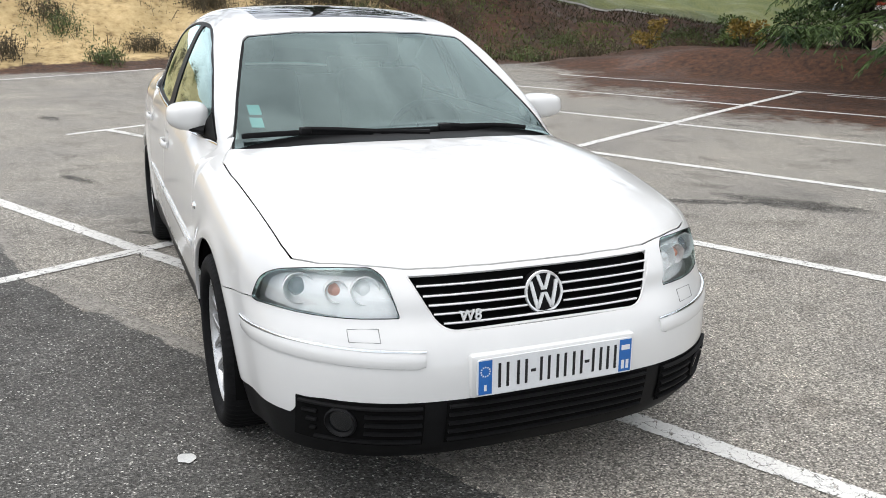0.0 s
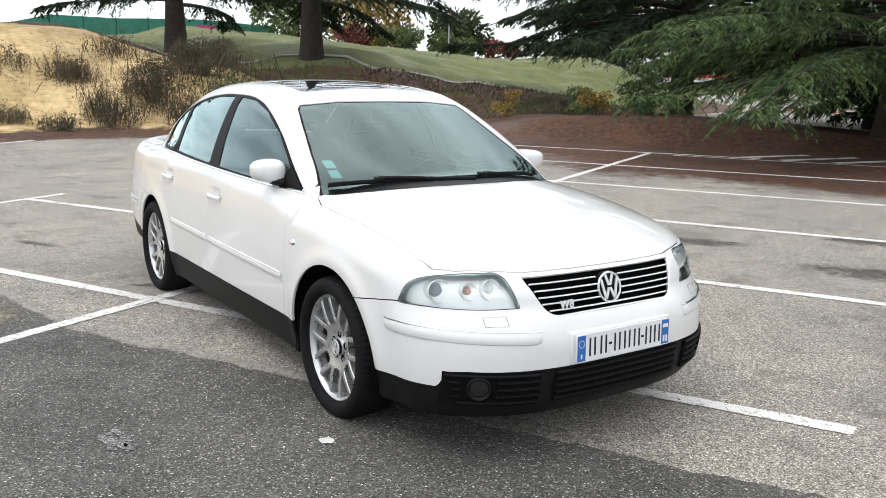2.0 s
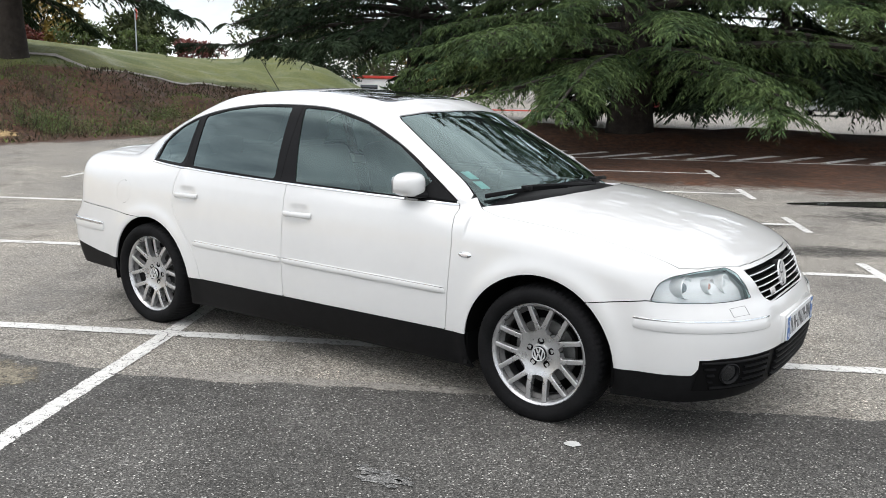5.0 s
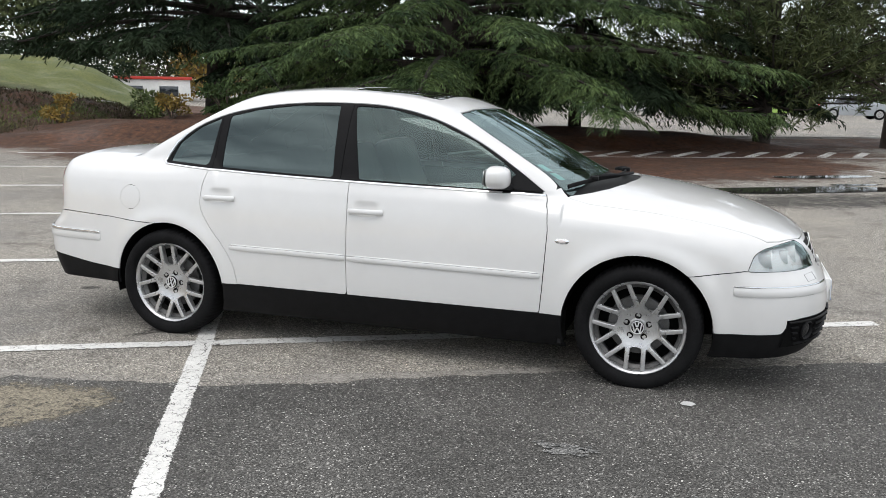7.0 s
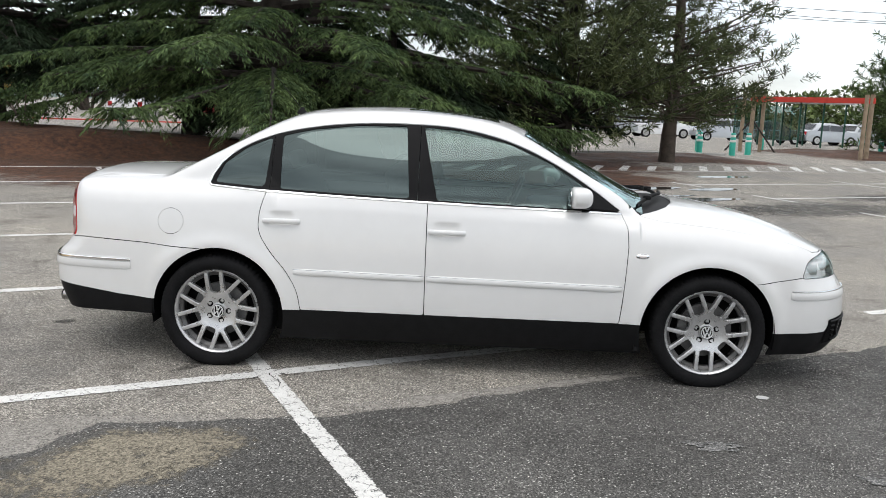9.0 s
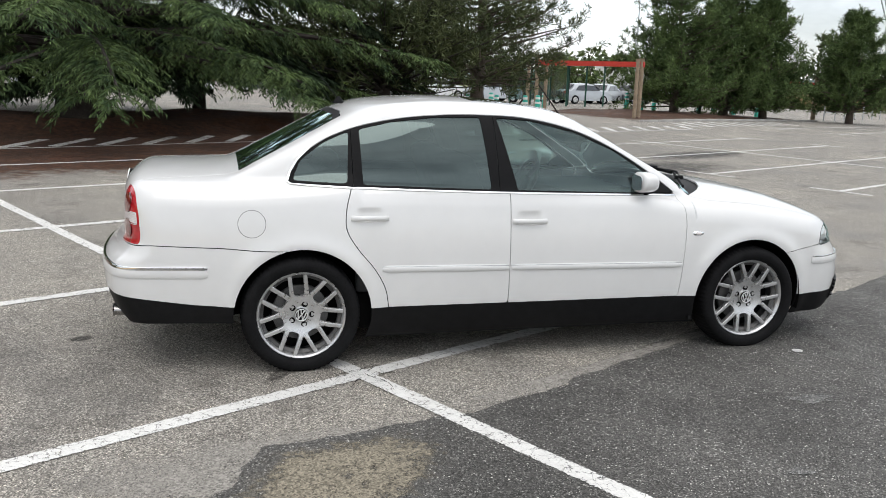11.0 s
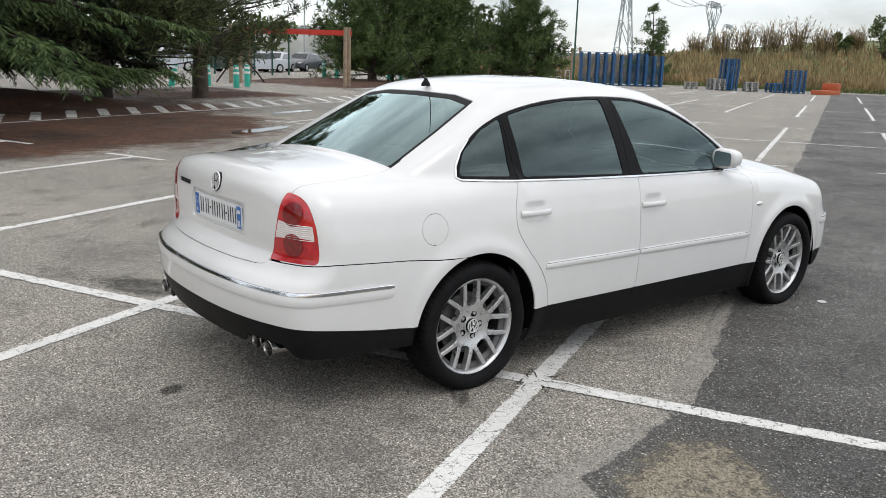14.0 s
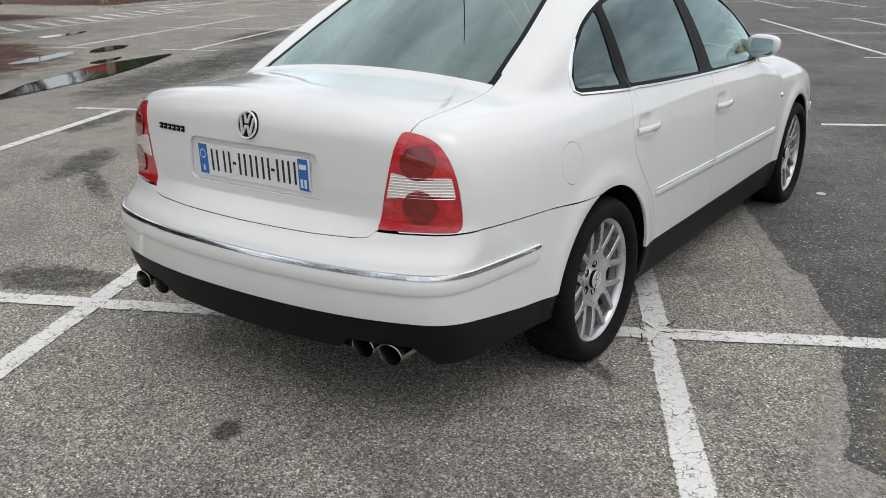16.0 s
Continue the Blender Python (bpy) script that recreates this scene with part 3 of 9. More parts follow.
def build_saloon():
    car = empty("car", None, "clean white four-door saloon parked across painted bays", "car")
    S, FR, RR, LD = chart_sections(), chart_end(1), chart_end(-1), chart_lid()
    x_, y_, z_ = (lambda p: p[:, 0]), (lambda p: np.abs(p[:, 1])), (lambda p: p[:, 2])
    wells = (arch(1, 0.368, 0), arch(-1, 0.362, 0))
    skin_parts = {}

    # one side after the other: doors, wings, sills
    for hand, flip in (("right", False), ("left", True)):
        h = (lambda pf: mirrored(*pf)) if flip else (lambda pf: pf)
        d1 = panel("front_door", h(cuts(S, xz(FRONT_DOOR, GAP))), M_PAINT, car)
        d2 = panel("rear_door", h(cuts(S, xz(REAR_DOOR, GAP), wells[1])), M_PAINT, car)
        skin_parts[hand] = (d1, d2)
        wing = cuts(S, lambda p: p[:, 0] - 0.84, xz(FRONT_DOOR, GAP, -1), xy(HOOD, GAP, -1), yz(LAMP, 0.0012, -1), lambda p: p[:, 2] - np.where(p[:, 0] > AXLE, bumper_top_f(p) + GAP, SILL), wells[0],
                    lambda p: np.abs(p[:, 1]) - np.interp(p[:, 0], [0.84, 0.90, 0.95, 1.2, 1.9, 2.1], [0.680, 0.668, 0.665, 0.66, 0.6, 0.43]), lambda p: np.interp(p[:, 0], [0.84, 0.9, 1.0], [0.945, 0.955, 1.0]) - p[:, 2], lambda p: np.maximum(p[:, 2] - 0.70, 1.88 - p[:, 0]))
        panel("front_wing", h(wing), M_PAINT, car)
        sill = cuts(S, lambda p: SILL - GAP - p[:, 2], lambda p: p[:, 2] - 0.165, lambda p: AXLE - np.abs(p[:, 0]), *wells)
        panel("sill_trim", h(sill), M_BLACK, car, "matt black plastic sill")
        panel("fuel_flap", h(cuts(S, lambda p: 0.0715 - np.hypot(p[:, 0] + 1.605, p[:, 2] - 0.800) - GAP)), M_PAINT, car) if not flip else None
        # window panes and their dark surround
        quarter = rounded([(-1.392, 1.016), (-1.105, 1.003), (-1.085, 1.272), (-1.22, 1.214), (-1.345, 1.120)], 4, 0.02)
        rear = rounded([(-1.020, 0.996), (-0.308, 0.973), (-0.340, 1.358), (-0.60, 1.354), (-0.85, 1.325), (-1.028, 1.284)], 4, 0.015)
        front = rounded([(-0.155, 0.969), (0.60, 0.950), (0.785, 0.950), (0.62, 1.087), (0.46, 1.188), (0.22, 1.287), (-0.04, 1.346), (-0.245, 1.357)], 4, 0.012)
        for nm, q in (("quarter_window", quarter), ("rear_door_window", rear), ("front_door_window", front)):
            panel(nm, h(cuts(S, lambda p: 1.40 - p[:, 2], xz(q, 0.0))), M_GLASS if nm[0] == "f" else M_GLASSREAR, car, "green-tinted side glass", lip=0.003, lift=-0.006).visible_shadow = False
        base = cuts(S, xz(DAYLIGHT, 0.003), lambda p: 1.42 - p[:, 2], xz(quarter, 0.0, -1), xz(rear, 0.0, -1), xz(front, 0.0, -1))
        panel("window_frame", h(cuts(base, lambda p: p[:, 0] + 0.262 - 0.0015)), M_FRAME, car, "black window surround", lip=0.012, lift=-0.002)
        panel("window_frame", h(cuts(base, lambda p: -0.262 - p[:, 0] - 0.0015, lambda p: p[:, 0] + 1.072)), M_FRAME, car, "black window surround", lip=0.012, lift=-0.002)
        panel("window_frame", h(cuts(base, lambda p: -1.075 - p[:, 0])), M_FRAME, car, "black window surround", lip=0.012, lift=-0.002)

    # the fixed shell: roof, pillars and rear wings
    fuel = lambda p: np.hypot(p[:, 0] + 1.605, p[:, 2] - 0.800) - 0.0715
    shell = cuts(S, lambda p: 0.90 - p[:, 0], xz(FRONT_DOOR, GAP, -1), xz(REAR_DOOR, GAP, -1), xz(DAYLIGHT, 0.0, -1), lambda p: np.maximum(np.maximum(inside_distance(p[:, 0], p[:, 2], DAYLIGHT), p[:, 2] - SILL), -1),
                 lambda p: np.where(p[:, 0] < -AXLE, p[:, 2] - bumper_top_r(p) - GAP, p[:, 2] - SILL), wells[1],
                 lambda p: np.maximum(0.25 - p[:, 0], -inside_distance(np.abs(p[:, 1]), p[:, 2], SCREEN)), lambda p: np.maximum(np.maximum(p[:, 0] + 0.85, -inside_distance(np.abs(p[:, 1]), p[:, 2], BACK)), -glass_side(p)),
                 lambda p: np.maximum(p[:, 0] + 1.50, -inside_distance(p[:, 0], np.abs(p[:, 1]), LID) - GAP), lambda p: np.maximum(p[:, 0] + 2.0, -inside_distance(np.abs(p[:, 1]), p[:, 2], TAIL) - GAP),
                 lambda p: np.maximum(-(p[:, 2] - 1.3), -inside_distance(p[:, 0], np.abs(p[:, 1]), SUNROOF) - 0.003), lambda p: np.maximum(-(p[:, 0] - 0.3), p[:, 2] - 0.925),
                 lambda p: p[:, 0] + 2.30, lambda p: np.maximum(0.84 - p[:, 0], p[:, 2] - 0.945))
    rs = cuts(shell, fuel)
    q, g = mirrored(*shell)
    panel("body_shell", (np.concatenate([rs[0], q]), np.concatenate([rs[1], g + len(rs[0])])), M_PAINT, car)
    panel("sunroof", both(cuts(S, lambda p: p[:, 2] - 1.3, xy(SUNROOF, 0.0))), M_REARGLASS_DARK, car, "dark glass sunroof panel", lip=0.006, lift=-0.002)
    panel("windscreen", both(cuts(S, lambda p: p[:, 0] - 0.25, yz(SCREEN, 0.004), glass_side)), M_WSGLASS, car, "raked green-tinted windscreen", lip=0.004, lift=-0.004).visible_shadow = False
    panel("windscreen_border", both(cuts(S, lambda p: p[:, 0] - 0.25, yz(SCREEN, 0.003), glass_side, lambda p: np.interp(p[:, 2], [1.28, 1.33], [0.010, 0.004]) - inside_distance(np.abs(p[:, 1]), p[:, 2], SCREEN))), M_FRAME, car, "black border of the windscreen", lip=0.002, lift=-0.0025)
    panel("rear_window_border", both(cuts(S, lambda p: -0.85 - p[:, 0], yz(BACK, 0.002), glass_side, lambda p: 0.020 - inside_distance(np.abs(p[:, 1]), p[:, 2], BACK))), M_FRAME, car, "black border of the rear window", lip=0.002, lift=-0.0015)
    panel("rear_window", both(cuts(S, lambda p: -0.85 - p[:, 0], yz(BACK, 0.003), glass_side)), M_REARGLASS, car, "dark-tinted rear window", lip=0.004, lift=-0.003).visible_shadow = False
    panel("bonnet", both(cuts(S, xy(HOOD, GAP), lambda p: p[:, 2] - 0.55, lambda p: p[:, 0] - hood_back(p), yz(LAMP, 0.0012, -1))), M_PAINT, car)
    panel("cowl", both(cuts(S, lambda p: hood_back(p) + 0.02 - p[:, 0], lambda p: p[:, 0] - 0.86, lambda p: 0.672 - np.abs(p[:, 1]), lambda p: 0.012 - glass_side(p), lambda p: p[:, 2] - 0.82)), M_BLACK, car, "black plastic cowl under the wipers", lift=-0.018)
    # boot lid: top and rear face in one
    lidz = lambda p: p[:, 2] - lid_foot(p)
    recess = rounded([(-0.31, 0.742), (0.31, 0.742), (0.298, 0.890), (-0.298, 0.890)], 5, 0.03)
    lid = cuts(LD, xy(LID, GAP), lidz, lambda p: np.maximum(p[:, 2] - 1.02, -inside_distance(np.abs(p[:, 1]), p[:, 2], TAIL) - GAP), lambda p: -1.602 - p[:, 0])
    panel("boot_lid", both(cuts(lid, lambda p: np.maximum(p[:, 2] - 0.93, -inside_distance(np.abs(p[:, 1]), p[:, 2], recess)))), M_PAINT, car)
    panel("plate_recess", both(cuts(lid, lambda p: 0.93 - p[:, 2], yz(recess, -0.001))), M_PAINT, car, lip=0.0, lift=-0.0135)
    # bumpers
    fb = cuts(FR, lambda p: p[:, 2] - valance_f(p), arch(1, 0.368, 0), yz(LAMP, 0.0012, -1), yz(GRILLE, 0.0, -1), lambda p: np.where(p[:, 0] < 1.86, bumper_top_f(p) - GAP - p[:, 2], 1), xy(HOOD, GAP, -1),
              lambda p: np.maximum(bumper_top_f(p) + 0.002 - p[:, 2], 0.47 - np.abs(p[:, 1])), lambda p: 0.76 - p[:, 2], lambda p: p[:, 0] - AXLE)
    panel("front_bumper", both(fb), M_PAINT, car)
    rb = cuts(RR, lambda p: p[:, 2] - valance_r(p), arch(-1, 0.362, 0), lambda p: bumper_top_r(p) - GAP - p[:, 2], yz(TAIL, GAP, -1), lambda p: -AXLE - p[:, 0])
    panel("rear_bumper", both(rb), M_PAINT, car)
    panel("front_valance", both(cuts(FR, lambda p: valance_f(p) - p[:, 2], arch(1, 0.368, 0), lambda p: p[:, 2] - 0.185)), M_BLACK, car, "matt black plastic valance", lift=-0.004)
    panel("rear_valance", both(cuts(RR, lambda p: valance_r(p) - p[:, 2], arch(-1, 0.362, 0), lambda p: p[:, 2] - np.interp(np.abs(p[:, 1]), [0.40, 0.45, 0.66, 0.72], [0.290, 0.338, 0.338, 0.275]))), M_BLACK, car, "matt black plastic valance", lift=-0.004)
    # lamps
    for flip in (False, True):
        h = (lambda pf: mirrored(*pf)) if flip else (lambda pf: pf)
        lens = panel("headlamp", h(cuts(FR, yz(LAMP, 0.0006), lambda p: p[:, 0] - 1.7)), M_LENS, car, "clear headlamp with chrome reflector", lip=0.01, lift=0.0)
        lens.visible_shadow = False
        bowl = panel("reflector", h(cuts(FR, yz(LAMP, 0.0015), lambda p: p[:, 0] - 1.7)), M_REFLECTOR, lens, lip=-0.040, lift=-0.044)
        tail = panel("tail_lamp", h(cuts(RR, yz(TAIL, -0.0015), lambda p: -1.9 - p[:, 0])), M_RED, car, "red tail lamp with clear band")
        panel("clear_band", h(cuts(RR, yz(TAIL, 0.008), lambda p: -1.9 - p[:, 0], lambda p: np.interp(np.abs(p[:, 1]), [0.53, 0.60, 0.66, 0.75], [0.042, 0.034, 0.020, 0.030]) - np.abs(p[:, 2] - 0.822))), M_LAMPWHITE, tail, lip=0.002, lift=0.003)
        for zc, yc in ((0.892, 0.645), (0.762, 0.652)):
            bowlp = cuts(RR, lambda p: 0.050 - np.hypot((np.abs(p[:, 1]) - yc) * 1.0, p[:, 2] - zc), yz(TAIL, 0.008), lambda p: -1.9 - p[:, 0])
            panel("lamp_bowl", h(bowlp), M_REDDARK, tail, lip=0.002, lift=0.005)
    return car, skin_parts


SUNROOF = rounded([(-0.35, -0.6), (0.18, -0.6), (0.18, 0.43), (-0.35, 0.43)], 4, 0.05)
M_REARGLASS_DARK = mat("dark_roof_glass", (0.010, 0.011, 0.012), 0.05, 0, 0.1, 5, coat=1.0)
CAR, SKIN = build_saloon()


# ---- the saloon's details ----
def on_side(x, z):
    """Points and normals of the right flank at x, z."""
    x, z = np.atleast_1d(np.asarray(x, float)), np.atleast_1d(np.asarray(z, float))
    p = shoot(np.stack([x, 0 * x - 0.3, z], 1), np.tile((0, -1.0, 0), (len(x), 1)), 0.8, 80)
    return p, skin_normal(p)


def on_end(sign, y, z):
    y, z = np.broadcast_arrays(np.atleast_1d(np.asarray(y, float)), np.atleast_1d(np.asarray(z, float)))
    o = np.stack([np.full(len(y), sign * 1.3), y, z], 1)
    p = shoot(o, np.tile((sign * 1.0, 0, 0), (len(y), 1)), 1.25, 120)
    return p, skin_normal(p)


def round_end(sign, deg, z):
    deg, z = np.broadcast_arrays(np.radians(np.atleast_1d(np.asarray(deg, float))), np.atleast_1d(np.asarray(z, float)))
    o = np.stack([np.full(len(deg), sign * 1.42), 0 * deg, z], 1)
    p = shoot(o, np.stack([sign * np.cos(deg), -np.sin(deg), 0 * deg], 1), 1.25, 120)
    return p, skin_normal(p)


def strip(name, p, n, half, thick, material, parent, label="", sink=0.004, taper=True):
    """A moulding that follows the skin through points p with normals n."""
    bm = bmesh.new()
    prof = [(-1, 0), (-0.92, 0.6), (-0.6, 0.95), (0, 1.0), (0.6, 0.95), (0.92, 0.6), (1, 0)]
    rings, m = [], len(p)
    for i in range(m):
        t = Vector(p[min(i + 1, m - 1)] - p[max(i - 1, 0)]).normalized()
        nn = Vector(n[i])
        s = t.cross(nn).normalized()
        k = 0.75 if taper and i in (0, m - 1) else 1
        rings.append([bm.verts.new(Vector(p[i]) + s * half * a * k + nn * ((thick + sink) * b * k - sink)) for a, b in prof])
    for a, b in zip(rings, rings[1:]):
        for k in range(len(prof) - 1):
            bm.faces.new((a[k], a[k + 1], b[k + 1], b[k]))
    bm.faces.new(rings[0])
    bm.faces.new(rings[-1][::-1])
    bmesh.ops.recalc_face_normals(bm, faces=bm.faces)
    return part(name, bm, material, parent, label)


FLIP = Matrix.Diagonal((1, -1, 1, 1))


def mir(p):
    return p * np.array((1, -1, 1))


def plate_shapes(parent, m, flip):
    """A white plate with blue ends and plain bars for its characters; m maps plate metres to the world."""
    w = lambda u, v, d: m @ Vector((u, v, d))
    bm = bmesh.new()
    extrude_outline(bm, rounded([(-0.26, -0.055), (0.26, -0.055), (0.26, 0.055), (-0.26, 0.055)], 4, 0.012), lambda u, v, d: w(u, v, d), 0.006)
    bmesh.ops.recalc_face_normals(bm, faces=bm.faces)
    pl = part("number_plate", bm, M_PLATE, parent, "white number plate with blue ends and dark bars", smooth=False)
    for u0, u1 in ((-0.256, -0.214), (0.214, 0.256)):
        bm = bmesh.new()
        extrude_outline(bm, [(u0, -0.051), (u1, -0.051), (u1, 0.051), (u0, 0.051)], lambda u, v, d: w(u, v, d + 0.0012), 0.001)
        bmesh.ops.recalc_face_normals(bm, faces=bm.faces)
        part("blue_band", bm, M_PLATEBLUE, pl, smooth=False)
    bars = [-0.178, -0.118, -0.043, 0.012, 0.067, 0.134, 0.185]
    for u in bars:
        bm = bmesh.new()
        for dx in (-0.016, 0.010):
            extrude_outline(bm, [(u + dx, -0.036), (u + dx + 0.0085, -0.036), (u + dx + 0.0085, 0.038), (u + dx, 0.038)], lambda a, v, d: w(a, v, d + 0.0014), 0.001)
        bmesh.ops.recalc_face_normals(bm, faces=bm.faces)
        part("bar", bm, M_INK, pl, smooth=False)
    for u in (-0.0805, 0.1005):
        bm = bmesh.new()
        extrude_outline(bm, [(u - 0.008, -0.004), (u + 0.008, -0.004), (u + 0.008, 0.005), (u - 0.008, 0.005)], lambda a, v, d: w(a, v, d + 0.0014), 0.001)
        bmesh.ops.recalc_face_normals(bm, faces=bm.faces)
        part("bar", bm, M_INK, pl, smooth=False)
    bm = bmesh.new()
    for k in range(12):
        a = k * math.pi / 6
        cx, cy = -0.235 + 0.014 * math.cos(a), 0.018 + 0.014 * math.sin(a)
        extrude_outline(bm, [(cx - 0.002, cy - 0.002), (cx + 0.002, cy - 0.002), (cx + 0.002, cy + 0.002), (cx - 0.002, cy + 0.002)], lambda u, v, d: w(u, v, d + 0.002), 0.0005)
    bmesh.ops.recalc_face_normals(bm, faces=bm.faces)
    part("star_ring", bm, M_PLATE, pl, smooth=False)
    for q in ((-0.239, -0.231, -0.04, -0.022), (0.222, 0.232, -0.042, -0.014), (0.238, 0.248, -0.042, -0.014), (0.220, 0.250, 0.018, 0.034)):
        bm = bmesh.new()
        extrude_outline(bm, [(q[0], q[2]), (q[1], q[2]), (q[1], q[3]), (q[0], q[3])], lambda u, v, d: w(u, v, d + 0.002), 0.0005)
        bmesh.ops.recalc_face_normals(bm, faces=bm.faces)
        part("bar", bm, M_PLATE, pl, smooth=False)
    return pl


def badge(parent, m, r):
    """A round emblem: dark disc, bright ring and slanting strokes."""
    bm = bmesh.new()
    lathe(bm, [(0, 0.010), (r * 0.86, 0.010), (r * 0.99, 0.009), (r, 0.006), (r, -0.016)], 40, m)
    bmesh.ops.remove_doubles(bm, verts=bm.verts, dist=0.0003)
    b = part("emblem", bm, M_FRAME, parent, "round chrome and black emblem")
    holder = b if parent.name.startswith("car") else parent
    bm = bmesh.new()
    lathe(bm, [(r * 0.84, 0.009), (r * 0.86, 0.0145), (r * 0.95, 0.0155), (r * 0.985, 0.010)], 40, m)
    part("ring", bm, M_BRIGHT, holder, "bright chrome ring")
    s = r * 0.16

    def stroke(a, c):
        bm = bmesh.new()
        a, c = Vector(a) * r, Vector(c) * r
        extrude_outline(bm, [(a.x - s * 0.55, a.y), (a.x + s * 0.55, a.y), (c.x + s * 0.55, c.y), (c.x - s * 0.55, c.y)], lambda u, v, d: m @ Vector((u, v, 0.0145 + d)), 0.005)
        bmesh.ops.recalc_face_normals(bm, faces=bm.faces)
        part("stroke", bm, M_BRIGHT, holder, "bright chrome stroke", smooth=False)
    for sx in (-1, 1):
        stroke((sx * 0.05, 0.10), (sx * 0.30, 0.80))
        stroke((sx * 0.36, -0.74), (sx * 0.66, 0.52))
        stroke((sx * 0.36, -0.74), (sx * 0.06, -0.02))
    return b


def wheel_mesh():
    """A wheel at the origin, its face towards -y."""
    face = Matrix.Rotation(radians(90), 4, "X")  # local z to -y
    bm = bmesh.new()
    prof = [(0.2175, 0.052), (0.219, 0.064), (0.2255, 0.0785), (0.2330, 0.0830), (0.2385, 0.080), (0.2395, 0.070), (0.231, 0.06), (0.230, 0.045), (0.2175, 0.052)]
    lathe(bm, prof, 72, face)
    bmesh.ops.remove_doubles(bm, verts=bm.verts, dist=0.0003)
    bmesh.ops.recalc_face_normals(bm, faces=bm.faces)
    w = part("wheel", bm, M_ALLOY, None, "silver alloy wheel with seven forked spokes and black tyre")
    bm = bmesh.new()
    lathe(bm, [(0.2165, 0.050), (0.2120, 0.044), (0.2030, 0.039), (0.1980, 0.031), (0.2050, 0.016), (0.211, -0.17), (0.226, -0.17), (0.226, 0.044), (0.2165, 0.050)], 72, face)
    bmesh.ops.recalc_face_normals(bm, faces=bm.faces)
    part("barrel", bm, M_BARREL, w, "dark grey inner barrel of the rim")

    def dish(r):
        return float(np.interp(r, (0.044, 0.060, 0.070, 0.080, 0.090, 0.102, 0.112, 0.125, 0.145, 0.167, 0.195, 0.2215), (0.0462, 0.0480, 0.0498, 0.0524, 0.0558, 0.0598, 0.0628, 0.0658, 0.0692, 0.0716, 0.0734, 0.0745)))
    bm = bmesh.new()
    lathe(bm, [(0.0, 0.054), (0.034, 0.054), (0.0365, 0.0556), (0.0410, 0.0546), (0.0430, 0.0480)] + [(r, dish(r)) for r in (0.044, 0.052, 0.060, 0.070, 0.080, 0.090, 0.102)], 84, face)
    bmesh.ops.remove_doubles(bm, verts=bm.verts, dist=0.0003)
    bmesh.ops.recalc_face_normals(bm, faces=bm.faces)
    if sum(f.normal.y for f in bm.faces) > 0:
        bmesh.ops.reverse_faces(bm, faces=bm.faces)
    part("hub", bm, M_ALLOY, w)
    # each spoke: an arm beside a round-bottomed window, meeting the next arm in a V
    radii = [0.102, 0.1022, 0.1027, 0.1036, 0.105, 0.107, 0.110, 0.1135, 0.1175, 0.122, 0.128, 0.14, 0.16, 0.18, 0.20, 0.2215]
    bar = {}
    for k in range(7):
        for sd in (-1, 1):
            if sd not in bar:
                bm = bmesh.new()
                top, inner, outer = [], [], []
                for r in radii:
                    q = min(1.0, (r - 0.102) / 0.021)
                    off, hw = 0.0392 + 0.018 * (r - 0.10), 0.0122 - 0.014 * (r - 0.10)
                    ya = (off - hw) * math.sqrt(max(0.0, 1 - (1 - q) ** 2.4))
                    yb = off + hw
                    a0, b0 = math.asin(ya / r), min(math.pi / 7, math.asin(min(1.0, yb / r)))
                    ea = min(1.0, ya / 0.004)
                    eb = min(1.0, (math.pi / 7 - b0) * r / 0.003)
                    lip = 0.0024 / r
                    z = dish(r)
                    line = [(a0, z - 0.003 * ea), (a0 + lip * ea * 0.35, z - 0.0010 * ea), (a0 + lip * ea, z)]
                    line += [(a0 + lip * ea + (b0 - lip * eb - a0 - lip * ea) * m / 4, z) for m in (1, 2, 3)]
                    line += [(b0 - lip * eb, z), (b0 - lip * eb * 0.35, z - 0.0010 * eb), (b0, z - 0.003 * eb)]
                    at = lambda t, h: bm.verts.new((r * math.cos(t), sd * r * math.sin(t), h))
                    top.append([at(t, h) for t, h in line])
                    inner.append([at(a0, z - 0.003 * ea), at(a0 + 0.02 * ea, z - 0.036 * ea)])
                    outer.append([at(b0, z - 0.003 * eb), at(b0 - 0.02 * eb, z - 0.036 * eb)])
                for grid in (top, inner, outer):
                    for a, b in zip(grid, grid[1:]):
                        for m in range(len(a) - 1):
                            bm.faces.new((a[m], a[m + 1], b[m + 1], b[m]))
                bmesh.ops.dissolve_degenerate(bm, dist=0.00002, edges=bm.edges)
                for f in bm.faces:
                    f.normal_update()
                    c = f.calc_center_median()
                    tall = abs(f.normal.z)
                    side = Vector((0, -1 if abs(c.y) < 0.0385 and c.x > 0.1 else 1, 0)) * sd
                    if (tall > 0.45 and f.normal.z < 0) or (tall <= 0.45 and f.normal.dot(side) < 0):
                        f.normal_flip()
                bar[sd] = part("spoke", bm, M_ALLOY, w)
                ob = bar[sd]
            else:
                ob = new("spoke", bar[sd].data)
                ob.parent = w
            ob.matrix_basis = face @ Matrix.Rotation(math.pi * 1.5 + 2 * math.pi * k / 7, 4, "Z")
    bm = bmesh.new()
    lathe(bm, [(0.231, 0.066), (0.2385, 0.086), (0.2470, 0.1015), (0.256, 0.1065), (0.270, 0.1105), (0.288, 0.1085), (0.300, 0.101), (0.3085, 0.090), (0.3145, 0.074), (0.3165, 0.05), (0.3175, 0.0), (0.3165, -0.05), (0.311, -0.086), (0.30, -0.10), (0.27, -0.1125), (0.225, -0.08)], 216, face)
